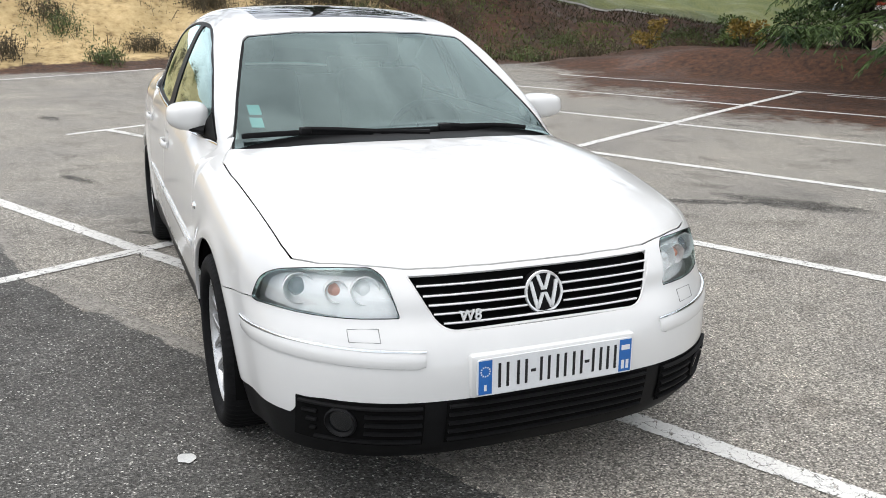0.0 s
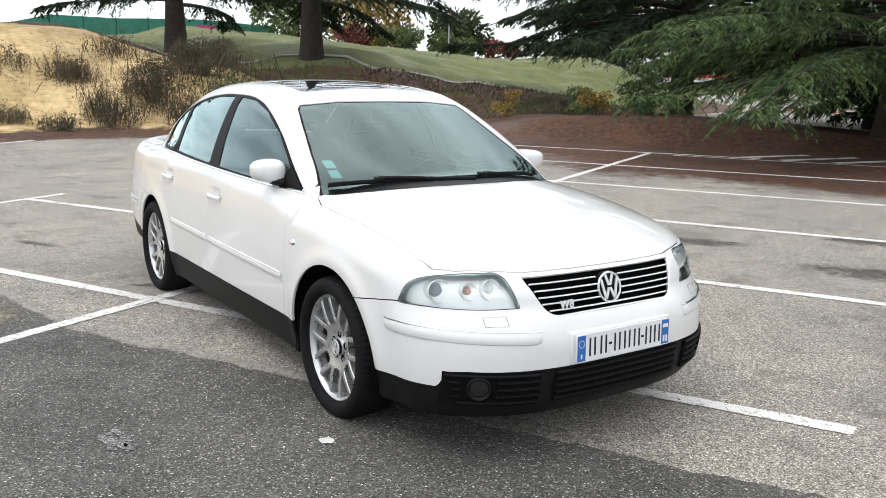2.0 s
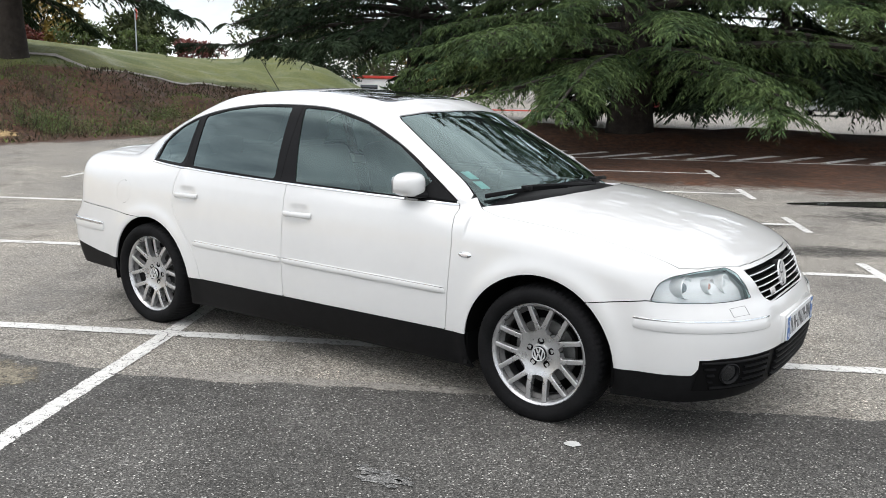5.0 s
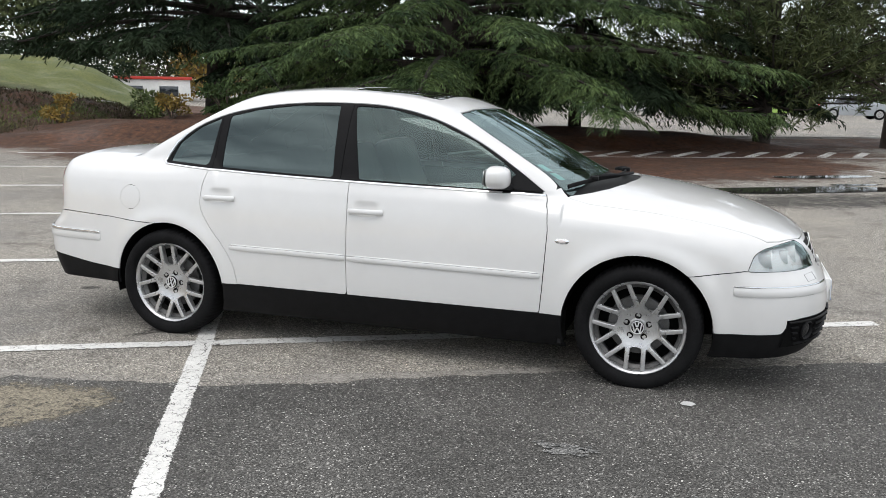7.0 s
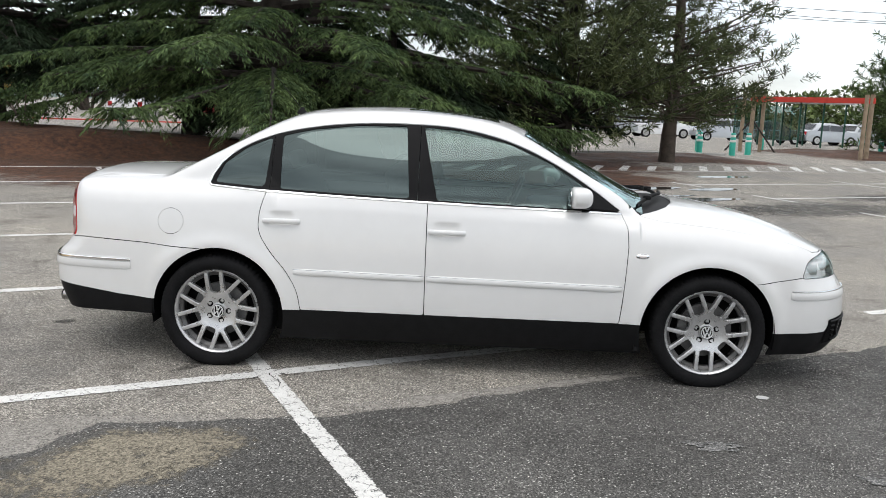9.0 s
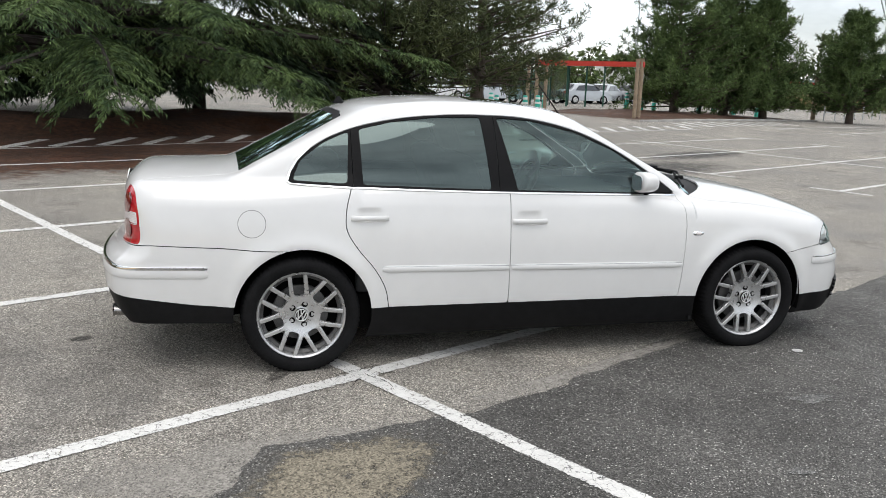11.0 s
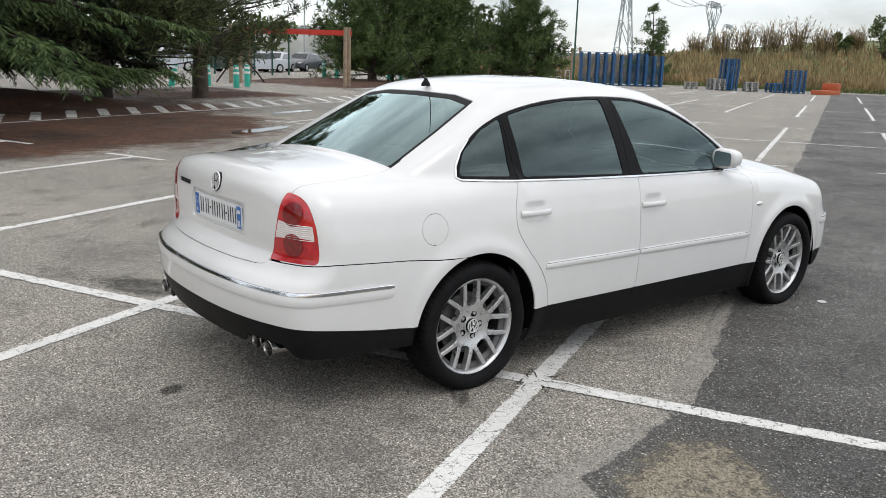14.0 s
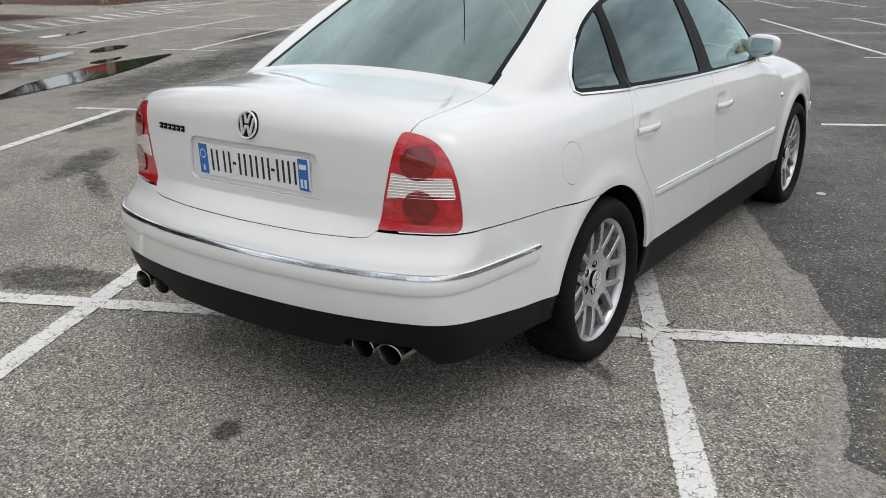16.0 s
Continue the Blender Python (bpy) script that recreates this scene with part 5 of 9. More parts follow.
def build_glass_details(car):
    # wipers: a blade at the foot of the glass, a bracket and an arm each
    def foot(y, back):
        """Points along the foot of the screen."""
        out = []
        for a, b in zip(np.atleast_1d(y).astype(float), np.broadcast_to(back, np.shape(np.atleast_1d(y)))):
            x = float(np.interp(abs(a), [0, 0.20, 0.44, 0.65], [1.165, 1.150, 1.040, 0.945])) - b
            out.append(shoot(np.array([[x, a, 0.6]]), np.array([[0, 0, 1.0]]), 0.9, 90)[0])
        out = np.array(out)
        return out, skin_normal(out)
    for y0, y1, ym, yp in ((-0.655, -0.19, -0.43, 0.02), (-0.16, 0.34, 0.10, 0.52)):
        yy = np.linspace(y0, y1, 16)
        p, n = foot(yy, 0.0)
        bm = bmesh.new()
        tube(bm, [Vector(a) + Vector(b) * 0.014 for a, b in zip(p, n)], 0.006, 6, flat=(0.006, 0.012))
        wp = part("wiper", bm, M_BLACK, car, "black wiper at the foot of the windscreen")
        ya = np.linspace(ym, yp, 10)
        p2, n2 = foot(ya, np.linspace(-0.002, -0.045, 10))
        bm = bmesh.new()
        tube(bm, [Vector(a) + Vector(b) * k for a, b, k in zip(p2, n2, np.linspace(0.030, 0.016, 10))], 0.007, 6, flat=(0.006, 0.010))
        part("wiper_arm", bm, M_BLACK, wp)
        bm = bmesh.new()
        c = Vector(p2[0]) + Vector(n2[0]) * 0.024
        box(bm, -0.022, 0.022, -0.020, 0.020, -0.012, 0.012, 0.004, Matrix.Translation(c))
        part("bracket", bm, M_BLACK, wp)
    # two pale stickers behind the screen
    for zc in (1.060, 1.018):
        yy = np.array([-0.605, -0.558, -0.558, -0.605]) + (1.06 - zc) * -0.12
        z = np.array([zc - 0.016, zc - 0.016, zc + 0.016, zc + 0.016])
        p = shoot(np.stack([0 * yy + 0.1, yy, z], 1), np.tile((1.0, 0, 0), (4, 1)), 1.3, 120)
        n = skin_normal(p)
        bm = bmesh.new()
        vs = [bm.verts.new(Vector(a) - Vector(b) * 0.007) for a, b in zip(p, n)]
        v2 = [bm.verts.new(Vector(a) - Vector(b) * 0.009) for a, b in zip(p, n)]
        bm.faces.new(vs)
        bm.faces.new(v2[::-1])
        for i in range(4):
            bm.faces.new((vs[i], v2[i], v2[(i + 1) % 4], vs[(i + 1) % 4]))
        bmesh.ops.recalc_face_normals(bm, faces=bm.faces)
        part("windscreen_sticker", bm, M_STICKER, car, "small pale green paper sticker", smooth=False)


def build_cabin(car):
    bm = bmesh.new()
    box(bm, -1.05, 0.98, -0.76, 0.76, 0.19, 0.40, 0.03)
    box(bm, -2.22, -1.0, -0.48, 0.48, 0.22, 0.60, 0.05)
    box(bm, -2.10, -1.16, -0.60, 0.60, 0.60, 0.94, 0.05)
    box(bm, 0.95, 2.05, -0.48, 0.48, 0.20, 0.62, 0.05)
    box(bm, 0.85, 1.00, -0.72, 0.72, 0.40, 0.80, 0.02)
    part("underbody", bm, M_DARK, car, "dark underbody")
    bm = bmesh.new()
    box(bm, -1.62, -1.10, -0.60, 0.60, 0.945, 0.965, 0.006)
    part("parcel_shelf", bm, M_DASH, car, "dark parcel shelf")
    bm = bmesh.new()
    box(bm, 0.42, 0.98, -0.70, 0.70, 0.60, 0.885, 0.06, Matrix.Translation((0, 0, 0)))
    part("dashboard", bm, M_DASH, car, "dark dashboard")
    for y in (-0.36, 0.36):
        bm = bmesh.new()
        box(bm, -0.28, 0.24, -0.25 + y, 0.25 + y, 0.44, 0.60, 0.05)
        st = part("front_seat", bm, M_SEAT, car, "grey leather front seat")
        tilt = Matrix.Translation((-0.22, y, 0.58)) @ Matrix.Rotation(radians(-20), 4, "Y")
        bm = bmesh.new()
        box(bm, -0.07, 0.07, -0.245, 0.245, 0.0, 0.58, 0.05, tilt)
        part("backrest", bm, M_SEAT, st)
        bm = bmesh.new()
        box(bm, -0.045, 0.045, -0.13, 0.13, 0.62, 0.80, 0.035, tilt)
        part("headrest", bm, M_SEAT, st)
    bm = bmesh.new()
    box(bm, -1.02, -0.55, -0.66, 0.66, 0.44, 0.60, 0.05)
    rs = part("rear_seat", bm, M_SEAT, car, "grey leather rear bench")
    tilt = Matrix.Translation((-0.92, 0, 0.58)) @ Matrix.Rotation(radians(-24), 4, "Y")
    bm = bmesh.new()
    box(bm, -0.07, 0.07, -0.64, 0.64, 0.0, 0.50, 0.05, tilt)
    part("backrest", bm, M_SEAT, rs)
    for y in (-0.38, 0.38):
        bm = bmesh.new()
        box(bm, -0.04, 0.04, -0.12 + y, 0.12 + y, 0.51, 0.62, 0.03, tilt)
        part("headrest", bm, M_SEAT, rs)
    for s in (-1, 1):
        bm = bmesh.new()
        box(bm, -1.05, 0.75, s * 0.735 - 0.02, s * 0.735 + 0.02, 0.40, 0.925, 0.015)
        part("door_lining", bm, M_DASH, car, "dark door lining")
    bm = bmesh.new()
    m = Matrix.Translation((0.30, 0.36, 0.86)) @ Matrix.Rotation(radians(-64), 4, "Y")
    prof = [(0.185 + 0.014 * math.cos(a), 0.014 * math.sin(a)) for a in np.linspace(0, 2 * math.pi, 9)[:-1]]
    lathe(bm, prof, 40, m, closed=True)
    sw = part("steering_wheel", bm, M_DASH, car, "dark steering wheel")
    bm = bmesh.new()
    lathe(bm, [(0.0, 0.02), (0.06, 0.016), (0.075, -0.01), (0.0, -0.03)], 20, m)
    for a in (0, 120, 240):
        c, d = math.cos(radians(a + 90)), math.sin(radians(a + 90))
        beam(bm, m @ Vector((0.05 * c, 0.05 * d, 0)), m @ Vector((0.18 * c, 0.18 * d, 0)), 0.026)
    part("spokes", bm, M_DASH, sw)
    bm = bmesh.new()
    box(bm, 0.42, 0.45, -0.12, 0.12, 1.235, 1.295, 0.012)
    part("inner_mirror", bm, M_DASH, car, "dark interior mirror")
    # roof lining inside
    xs, ys = np.linspace(-0.95, 0.30, 16), np.linspace(-0.50, 0.50, 13)
    bm = bmesh.new()
    v = [[bm.verts.new((x, y, float(roof_z(x)) - 0.055 - 0.07 * y * y - 0.16 * y**4)) for y in ys] for x in xs]
    for i in range(15):
        for j in range(12):
            bm.faces.new((v[i][j], v[i][j + 1], v[i + 1][j + 1], v[i + 1][j]))
    part("roof_lining", bm, M_LINER, car, "pale grey roof lining")


M_MIRROR = mat("mirror_silver", (0.75, 0.77, 0.78), 0.02, 1.0, 0.02, 4)
build_wheels(CAR)
build_front(CAR)
build_rear(CAR)
build_sides(CAR)
build_glass_details(CAR)
build_cabin(CAR)


# ---- the ground: car park, bank, lawn, islands and field ----
BAY = radians(27.4)
E1, E2, P0 = np.array((math.cos(BAY), math.sin(BAY))), np.array((-math.sin(BAY), math.cos(BAY))), np.array((-1.047, -0.968))


def bay(u, v):
    """Car-park coordinates to the world: u along the bays, v across them."""
    return P0[0] + E1[0] * u + E2[0] * v, P0[1] + E1[1] * u + E2[1] * v


def step(a, b, x):
    t = np.clip((x - a) / (b - a), 0, 1)
    return t * t * (3 - 2 * t)


HILL_FOOT = [(-14.0, -400), (-14.2, -20), (-14.4, 0), (-13.6, 6), (-12.8, 12), (-15.5, 22), (-22, 34), (-36, 46), (-70, 62), (-400, 200), (-900, 400), (-900, -400)]
_rng = np.random.RandomState(5)
_waves = [(_rng.uniform(-1, 1, 2) * f, _rng.uniform(0, 6.3), 1 / f) for f in (0.15, 0.3, 0.5, 0.9, 1.3, 2.1, 3.3) for _ in range(3)]


def rough_noise(x, y):
    return sum(np.sin(w[0] * x * 2 + w[1] * y * 2 + p) * a for w, p, a in _waves) * 0.11


def covers(x, y):
    u = (x - P0[0]) * E1[0] + (y - P0[1]) * E1[1]
    v = (x - P0[0]) * E2[0] + (y - P0[1]) * E2[1]
    d = inside_distance(x, y, HILL_FOOT)
    return u, v, d


def ground_z(x, y):
    x, y = np.asarray(x, float), np.asarray(y, float)
    u, v, d = covers(x, y)
    z = 0.018 * np.clip(v - 1, 0, 24) * (1 - 0.7 * step(26, 46, u))
    n = rough_noise(x, y)
    isle = step(13.7, 15.0, v) * (1 - step(16.6, 18.2, v)) * step(-9, -4, u) * (1 - step(17.5, 19.8, u))
    isle2 = step(15.0, 16.2, v) * (1 - step(20, 21.5, v)) * step(23.6, 25, u) * (1 - step(37, 39, u))
    z = z + 0.30 * isle * (1 + 0.5 * n) + 0.25 * isle2 * (1 + 0.5 * n)
    dune = 1 - step(3.0, 9.0, y)
    face = step(0.0, 7.0, d)
    z = z + face * (2.75 * dune + 1.35 * (1 - dune)) + np.clip(d - 5, 0, 23) * (0.095 * step(4, 12, y) + 0.008) * (1 - 0.8 * step(24, 60, y))
    z = z + np.where(d > 0, n * 0.35 * step(0, 3, d) * (1 - 0.6 * step(9, 14, d)), 0)
    field = step(64, 68, u)
    z = z + field * (0.1 + 0.12 * n + 4.6 * step(70, 125, u) * (1 - step(-5, 45, v)) + 0.6 * step(70, 110, u))
    return z


def ground_material():
    m = bpy.data.materials.new("car_park_ground")
    m.use_nodes = True
    nt = m.node_tree
    N, L = nt.nodes, nt.links
    b = N["Principled BSDF"]
    tc = N.new("ShaderNodeTexCoord")

    def noise_tex(scale, detail=4, rough=0.55):
        n = N.new("ShaderNodeTexNoise")
        n.inputs["Scale"].default_value, n.inputs["Detail"].default_value, n.inputs["Roughness"].default_value = scale, detail, rough
        L.new(tc.outputs["Object"], n.inputs["Vector"])
        return n.outputs[0]

    def ramp(src, *stops):
        r = N.new("ShaderNodeValToRGB")
        while len(r.color_ramp.elements) < len(stops):
            r.color_ramp.elements.new(0.5)
        for e, (p, c) in zip(r.color_ramp.elements, stops):
            e.position, e.color = p, (*c, 1)
        L.new(src, r.inputs[0])
        return r.outputs[0]

    def mix(f, a, c, kind="MIX"):
        x = N.new("ShaderNodeMix")
        x.data_type, x.blend_type = "RGBA", kind
        if isinstance(f, float):
            x.inputs[0].default_value = f
        else:
            L.new(f, x.inputs[0])
        L.new(a, x.inputs[6])
        L.new(c, x.inputs[7])
        return x.outputs[2]

    def maths(op, a, c):
        x = N.new("ShaderNodeMath")
        x.operation = op
        x.use_clamp = op == "MULTIPLY"
        for i, s in enumerate((a, c)):
            if isinstance(s, float):
                x.inputs[i].default_value = s
            else:
                L.new(s, x.inputs[i])
        return x.outputs[0]
    # asphalt: pale stones in grey binder, stains, damp patches
    vor = N.new("ShaderNodeTexVoronoi")
    vor.inputs["Scale"].default_value = 165
    L.new(tc.outputs["Object"], vor.inputs["Vector"])
    stone = ramp(vor.outputs["Color"], (0.0, (0.030, 0.028, 0.025)), (0.34, (0.165, 0.155, 0.141)), (0.70, (0.385, 0.364, 0.334)), (0.86, (0.60, 0.57, 0.525)), (0.95, (0.92, 0.885, 0.83)), (1.0, (1.0, 0.97, 0.92)))
    gap = ramp(vor.outputs["Distance"], (0.0, (1, 1, 1)), (0.75, (0.62, 0.62, 0.62)))
    col = mix(1.0, stone, gap, "MULTIPLY")
    stain = ramp(noise_tex(0.55, 6, 0.6), (0.32, (0.68, 0.67, 0.65)), (0.44, (1.16, 1.14, 1.10)), (0.56, (1.30, 1.28, 1.22)), (0.68, (1.58, 1.53, 1.44)))
    col = mix(1.0, col, stain, "MULTIPLY")
    blot = ramp(noise_tex(2.6, 5, 0.62), (0.33, (0.70, 0.69, 0.68)), (0.45, (1, 1, 1)), (0.70, (1.06, 1.05, 1.03)))
    col = mix(1.0, col, blot, "MULTIPLY")
    asphalt = col
    # fine cover layers from the mesh's own marks
    at = N.new("ShaderNodeVertexColor")
    at.layer_name = "cover"
    sep = N.new("ShaderNodeSeparateColor")
    L.new(at.outputs["Color"], sep.inputs[0])
    needles = mix(1.0, ramp(noise_tex(9, 6, 0.7), (0.3, (0.020, 0.010, 0.006)), (0.5, (0.070, 0.031, 0.015)), (0.72, (0.150, 0.066, 0.030))), ramp(noise_tex(0.8, 3), (0.3, (0.7, 0.75, 0.8)), (0.7, (1.2, 1.1, 1.05))), "MULTIPLY")
    sand = mix(1.0, ramp(noise_tex(5, 7, 0.65), (0.28, (0.22, 0.14, 0.06)), (0.45, (0.50, 0.36, 0.17)), (0.7, (0.66, 0.50, 0.27))), ramp(noise_tex(0.7, 4), (0.32, (0.72, 0.72, 0.68)), (0.6, (1.05, 1.05, 1.05))), "MULTIPLY")
    grass = mix(1.0, ramp(noise_tex(14, 6, 0.7), (0.3, (0.042, 0.052, 0.015)), (0.5, (0.100, 0.116, 0.031)), (0.75, (0.19, 0.185, 0.065))), ramp(noise_tex(0.35, 4), (0.32, (0.62, 0.72, 0.6)), (0.65, (1.15, 1.1, 1.0))), "MULTIPLY")
    edge = noise_tex(3.2, 6, 0.7)

    def cover(chan, colr, base, soft=0.16):
        s = maths("SUBTRACT", maths("ADD", sep.outputs[chan], maths("MULTIPLY", edge, 0.9)), 0.80)
        return mix(maths("MULTIPLY", s, 1 / soft), base, colr)
    col = cover("Blue", needles, asphalt, 0.30)
    col = cover("Green", grass, col)
    col = cover("Red", sand, col)
    L.new(col, b.inputs["Base Color"])
    rough = N.new("ShaderNodeMapRange")
    rough.inputs["From Min"].default_value, rough.inputs["From Max"].default_value = 0.33, 0.5
    rough.inputs["To Min"].default_value, rough.inputs["To Max"].default_value = 0.55, 0.88
    L.new(noise_tex(0.55, 6, 0.6), rough.inputs[0])
    L.new(rough.outputs[0], b.inputs["Roughness"])
    bp = N.new("ShaderNodeBump")
    bp.inputs["Strength"].default_value, bp.inputs["Distance"].default_value = 0.6, 0.006
    L.new(vor.outputs["Distance"], bp.inputs["Height"])
    bp2 = N.new("ShaderNodeBump")
    bp2.inputs["Strength"].default_value, bp2.inputs["Distance"].default_value = 0.35, 0.05
    L.new(noise_tex(7, 6, 0.7), bp2.inputs["Height"])
    L.new(bp.outputs[0], bp2.inputs["Normal"])
    L.new(bp2.outputs[0], b.inputs["Normal"])
    return m


def build_ground():
    fine = lambda a, c, s: list(np.arange(a, c, s))
    xs = np.array([-900, -600, -400, -280, -200, -150, -120, -100, -85, -72] + fine(-62, -30, 0.8) + fine(-30, -8, 0.33) + fine(-8, 34, 0.6) + fine(34, 60, 1.2) + fine(60, 150, 3) + [160, 190, 240, 320, 450, 650, 900.0])
    ys = np.array([-900, -500, -250, -120, -70, -45, -32, -25, -20] + fine(-16, 26, 0.36) + fine(26, 46, 0.7) + fine(46, 110, 2.5) + [115, 130, 160, 220, 320, 480, 700, 900.0])
    X, Y = np.meshgrid(xs, ys, indexing="ij")
    Z = ground_z(X, Y)
    u, v, d = covers(X, Y)
    me = bpy.data.meshes.new("ground")
    i = np.arange(X.size).reshape(X.shape)
    f = np.stack([i[:-1, :-1], i[1:, :-1], i[1:, 1:], i[:-1, 1:]], -1).reshape(-1, 4)
    me.vertices.add(X.size)
    me.vertices.foreach_set("co", np.stack([X, Y, Z], -1).ravel())
    me.loops.add(f.size)
    me.loops.foreach_set("vertex_index", f.ravel().astype(np.int32))
    me.polygons.add(len(f))
    me.polygons.foreach_set("loop_start", (np.arange(len(f)) * 4).astype(np.int32))
    me.polygons.foreach_set("use_smooth", np.ones(len(f), bool))
    me.update(calc_edges=True)
    n = rough_noise(X, Y)
    dune = step(-0.2, 1.2, d + n) * (1 - step(1.5, 5.0, Y + 3 * n)) * (1 - step(11, 17, d))
    lawn = (0.30 * step(0.2, 1.4, d) + 0.70 * step(-0.9, 0.9, d + 0.8 * n - np.interp(Y, [8, 13, 18, 24], [9.0, 7.2, 4.2, 2.4]))) * step(5, 9, Y + n) + step(12, 18, d) * (1 - step(3, 7, Y))
    field = step(63.0, 66, u + n)
    bank = step(-0.9, 0.6, d + 0.5 * n)
    cedar = 1 - step(6.0, 10.5, np.hypot(X + 4.6, (Y - 13.6) * 1.1) + 1.2 * n)
    litter = step(11.6, 14.2, v + 0.8 * n) * (1 - step(17.5, 18.6, v)) * step(-30, -2, u) * (1 - step(18.5, 20.5, u)) * step(-14.5, -13.0, X)
    isle2 = step(14.8, 16.0, v) * (1 - step(20.3, 21.8, v)) * step(23.4, 25, u) * (1 - step(37.2, 39.2, u))
    soil = np.maximum.reduce([bank, cedar, litter, isle2])
    c = np.stack([np.clip(dune, 0, 1), np.clip(np.maximum(lawn * (1 - dune), field), 0, 1), np.clip(soil, 0, 1), np.ones_like(n)], -1)
    ca = me.color_attributes.new("cover", "FLOAT_COLOR", "POINT")
    ca.data.foreach_set("color", c.reshape(-1).astype(np.float32))
    me.materials.append(M_GROUND)
    tagged(new("ground", me), "worn grey asphalt with sandy bank, lawn and needle litter", "ground", kind="structure")


def patch_mesh(name, pts, material, label, lift, n=140, jag=0.03, seed=1, kind="structure", category="ground", sub=1):
    """A thin flat layer with an uneven edge, lying on the ground."""
    rng = np.random.RandomState(seed)
    out, m = [], len(pts)
    for i in range(m):
        a, c = np.array(pts[i]), np.array(pts[(i + 1) % m])
        k = max(2, int(np.hypot(*(c - a)) / 0.03)) if jag else max(1, int(np.hypot(*(c - a)) / 1.5))
        k = min(k, 260)
        nrm = np.array((-(c - a)[1], (c - a)[0])) / max(np.hypot(*(c - a)), 1e-6)
        w = np.convolve(rng.normal(0, 1, k + 8), np.ones(4) / 4, "same")[4:4 + k] + np.convolve(rng.normal(0, 2.2, k + 40), np.ones(18) / 18, "same")[20:20 + k]
        for j in range(k):
            out.append(a + (c - a) * j / k + nrm * w[j] * jag)
    bm = bmesh.new()
    vs = [bm.verts.new((x, y, float(ground_z(x, y)) + lift)) for x, y in out]
    bm.faces.new(vs)
    bmesh.ops.triangulate(bm, faces=bm.faces, ngon_method="EAR_CLIP")
    bmesh.ops.recalc_face_normals(bm, faces=bm.faces)
    for f in bm.faces:
        if f.normal.z < 0:
            f.normal_flip()
    ob = part(name, bm, material, smooth=False)
    return tagged(ob, label, category, kind=kind)


def line(u0, v0, u1, v1, w=0.10, seed=0, lift=0.0050, group="parking lines", ends=True):
    """A painted stripe; its marks say how far each point lies from the edges."""
    rng = np.random.RandomState(seed + 11)
    a, c = np.array(bay(u0, v0)), np.array(bay(u1, v1))
    ln = np.hypot(*(c - a))
    near = ln < 20 and np.hypot(*((a + c) / 2)) < 9
    k = max(5, int(ln / (0.06 if near else 0.5)))
    nrm = np.array((-(c - a)[1], (c - a)[0])) / ln
    t = np.concatenate([[0, min(0.02 / ln, 0.3)], np.linspace(0, 1, k)[1:-1], [1 - min(0.02 / ln, 0.3), 1]])
    k = len(t)
    p = a + (c - a) * t[:, None]
    drift = np.convolve(rng.normal(0, 0.006, k + 12), np.ones(13) / 13, "valid")
    rows, marks = [], []
    for f, e in ((-1, 0.0), (-0.6, 0.8), (0.6, 0.8), (1, 0.0)):
        rows.append(p + nrm * (f * (w / 2 + 0.004) + drift)[:, None])
        marks.append(np.where((t <= 0) | (t >= 1), 0.0, e))
    q, mk = np.concatenate(rows), np.concatenate(marks)
    verts = np.column_stack([q, ground_z(q[:, 0], q[:, 1]) + lift])
    faces = [(r * k + i, (r + 1) * k + i, (r + 1) * k + i + 1, r * k + i + 1) for r in range(3) for i in range(k - 1)]
    ob = mesh_ob("parking_line", verts, faces, M_LINEOLD if group == "hatched strip" else M_LINE)
    at = ob.data.attributes.new("inset", "FLOAT", "POINT")
    at.data.foreach_set("value", mk.astype(np.float32))
    return tagged(ob, "worn white painted bay line on the asphalt", "road marking", group, "structure")


def see_through(nt, shader, mask):
    """Mixes a surface with nothing at all where the mask is black, so that the ground below shows."""
    tr, mx = nt.nodes.new("ShaderNodeBsdfTransparent"), nt.nodes.new("ShaderNodeMixShader")
    nt.links.new(mask, mx.inputs[0])
    nt.links.new(tr.outputs[0], mx.inputs[1])
    nt.links.new(shader, mx.inputs[2])
    nt.links.new(mx.outputs[0], nt.nodes["Material Output"].inputs[0])


def node_tools(nt):
    """Short ways to add noise, sums and ranges to a node tree."""
    N, L = nt.nodes, nt.links
    tc = N.new("ShaderNodeTexCoord").outputs["Object"]

    def nz(scale, detail=4, rough=0.6):
        n = N.new("ShaderNodeTexNoise")
        n.inputs["Scale"].default_value, n.inputs["Detail"].default_value, n.inputs["Roughness"].default_value = scale, detail, rough
        L.new(tc, n.inputs["Vector"])
        return n.outputs[0]

    def op(kind, a, b, c=None):
        n = N.new("ShaderNodeMath")
        n.operation = kind
        for i, v in enumerate((a, b, c)):
            if isinstance(v, (int, float)):
                n.inputs[i].default_value = v
            elif v is not None:
                L.new(v, n.inputs[i])
        return n.outputs[0]

    def span(v, a, b, c=0.0, d=1.0):
        n = N.new("ShaderNodeMapRange")
        for i, q in enumerate((a, b, c, d)):
            n.inputs[i + 1].default_value = q
        L.new(v, n.inputs[0])
        return n.outputs[0]

    def mark(name):
        n = N.new("ShaderNodeAttribute")
        n.attribute_name = name
        return n.outputs["Fac"]
    return tc, nz, op, span, mark


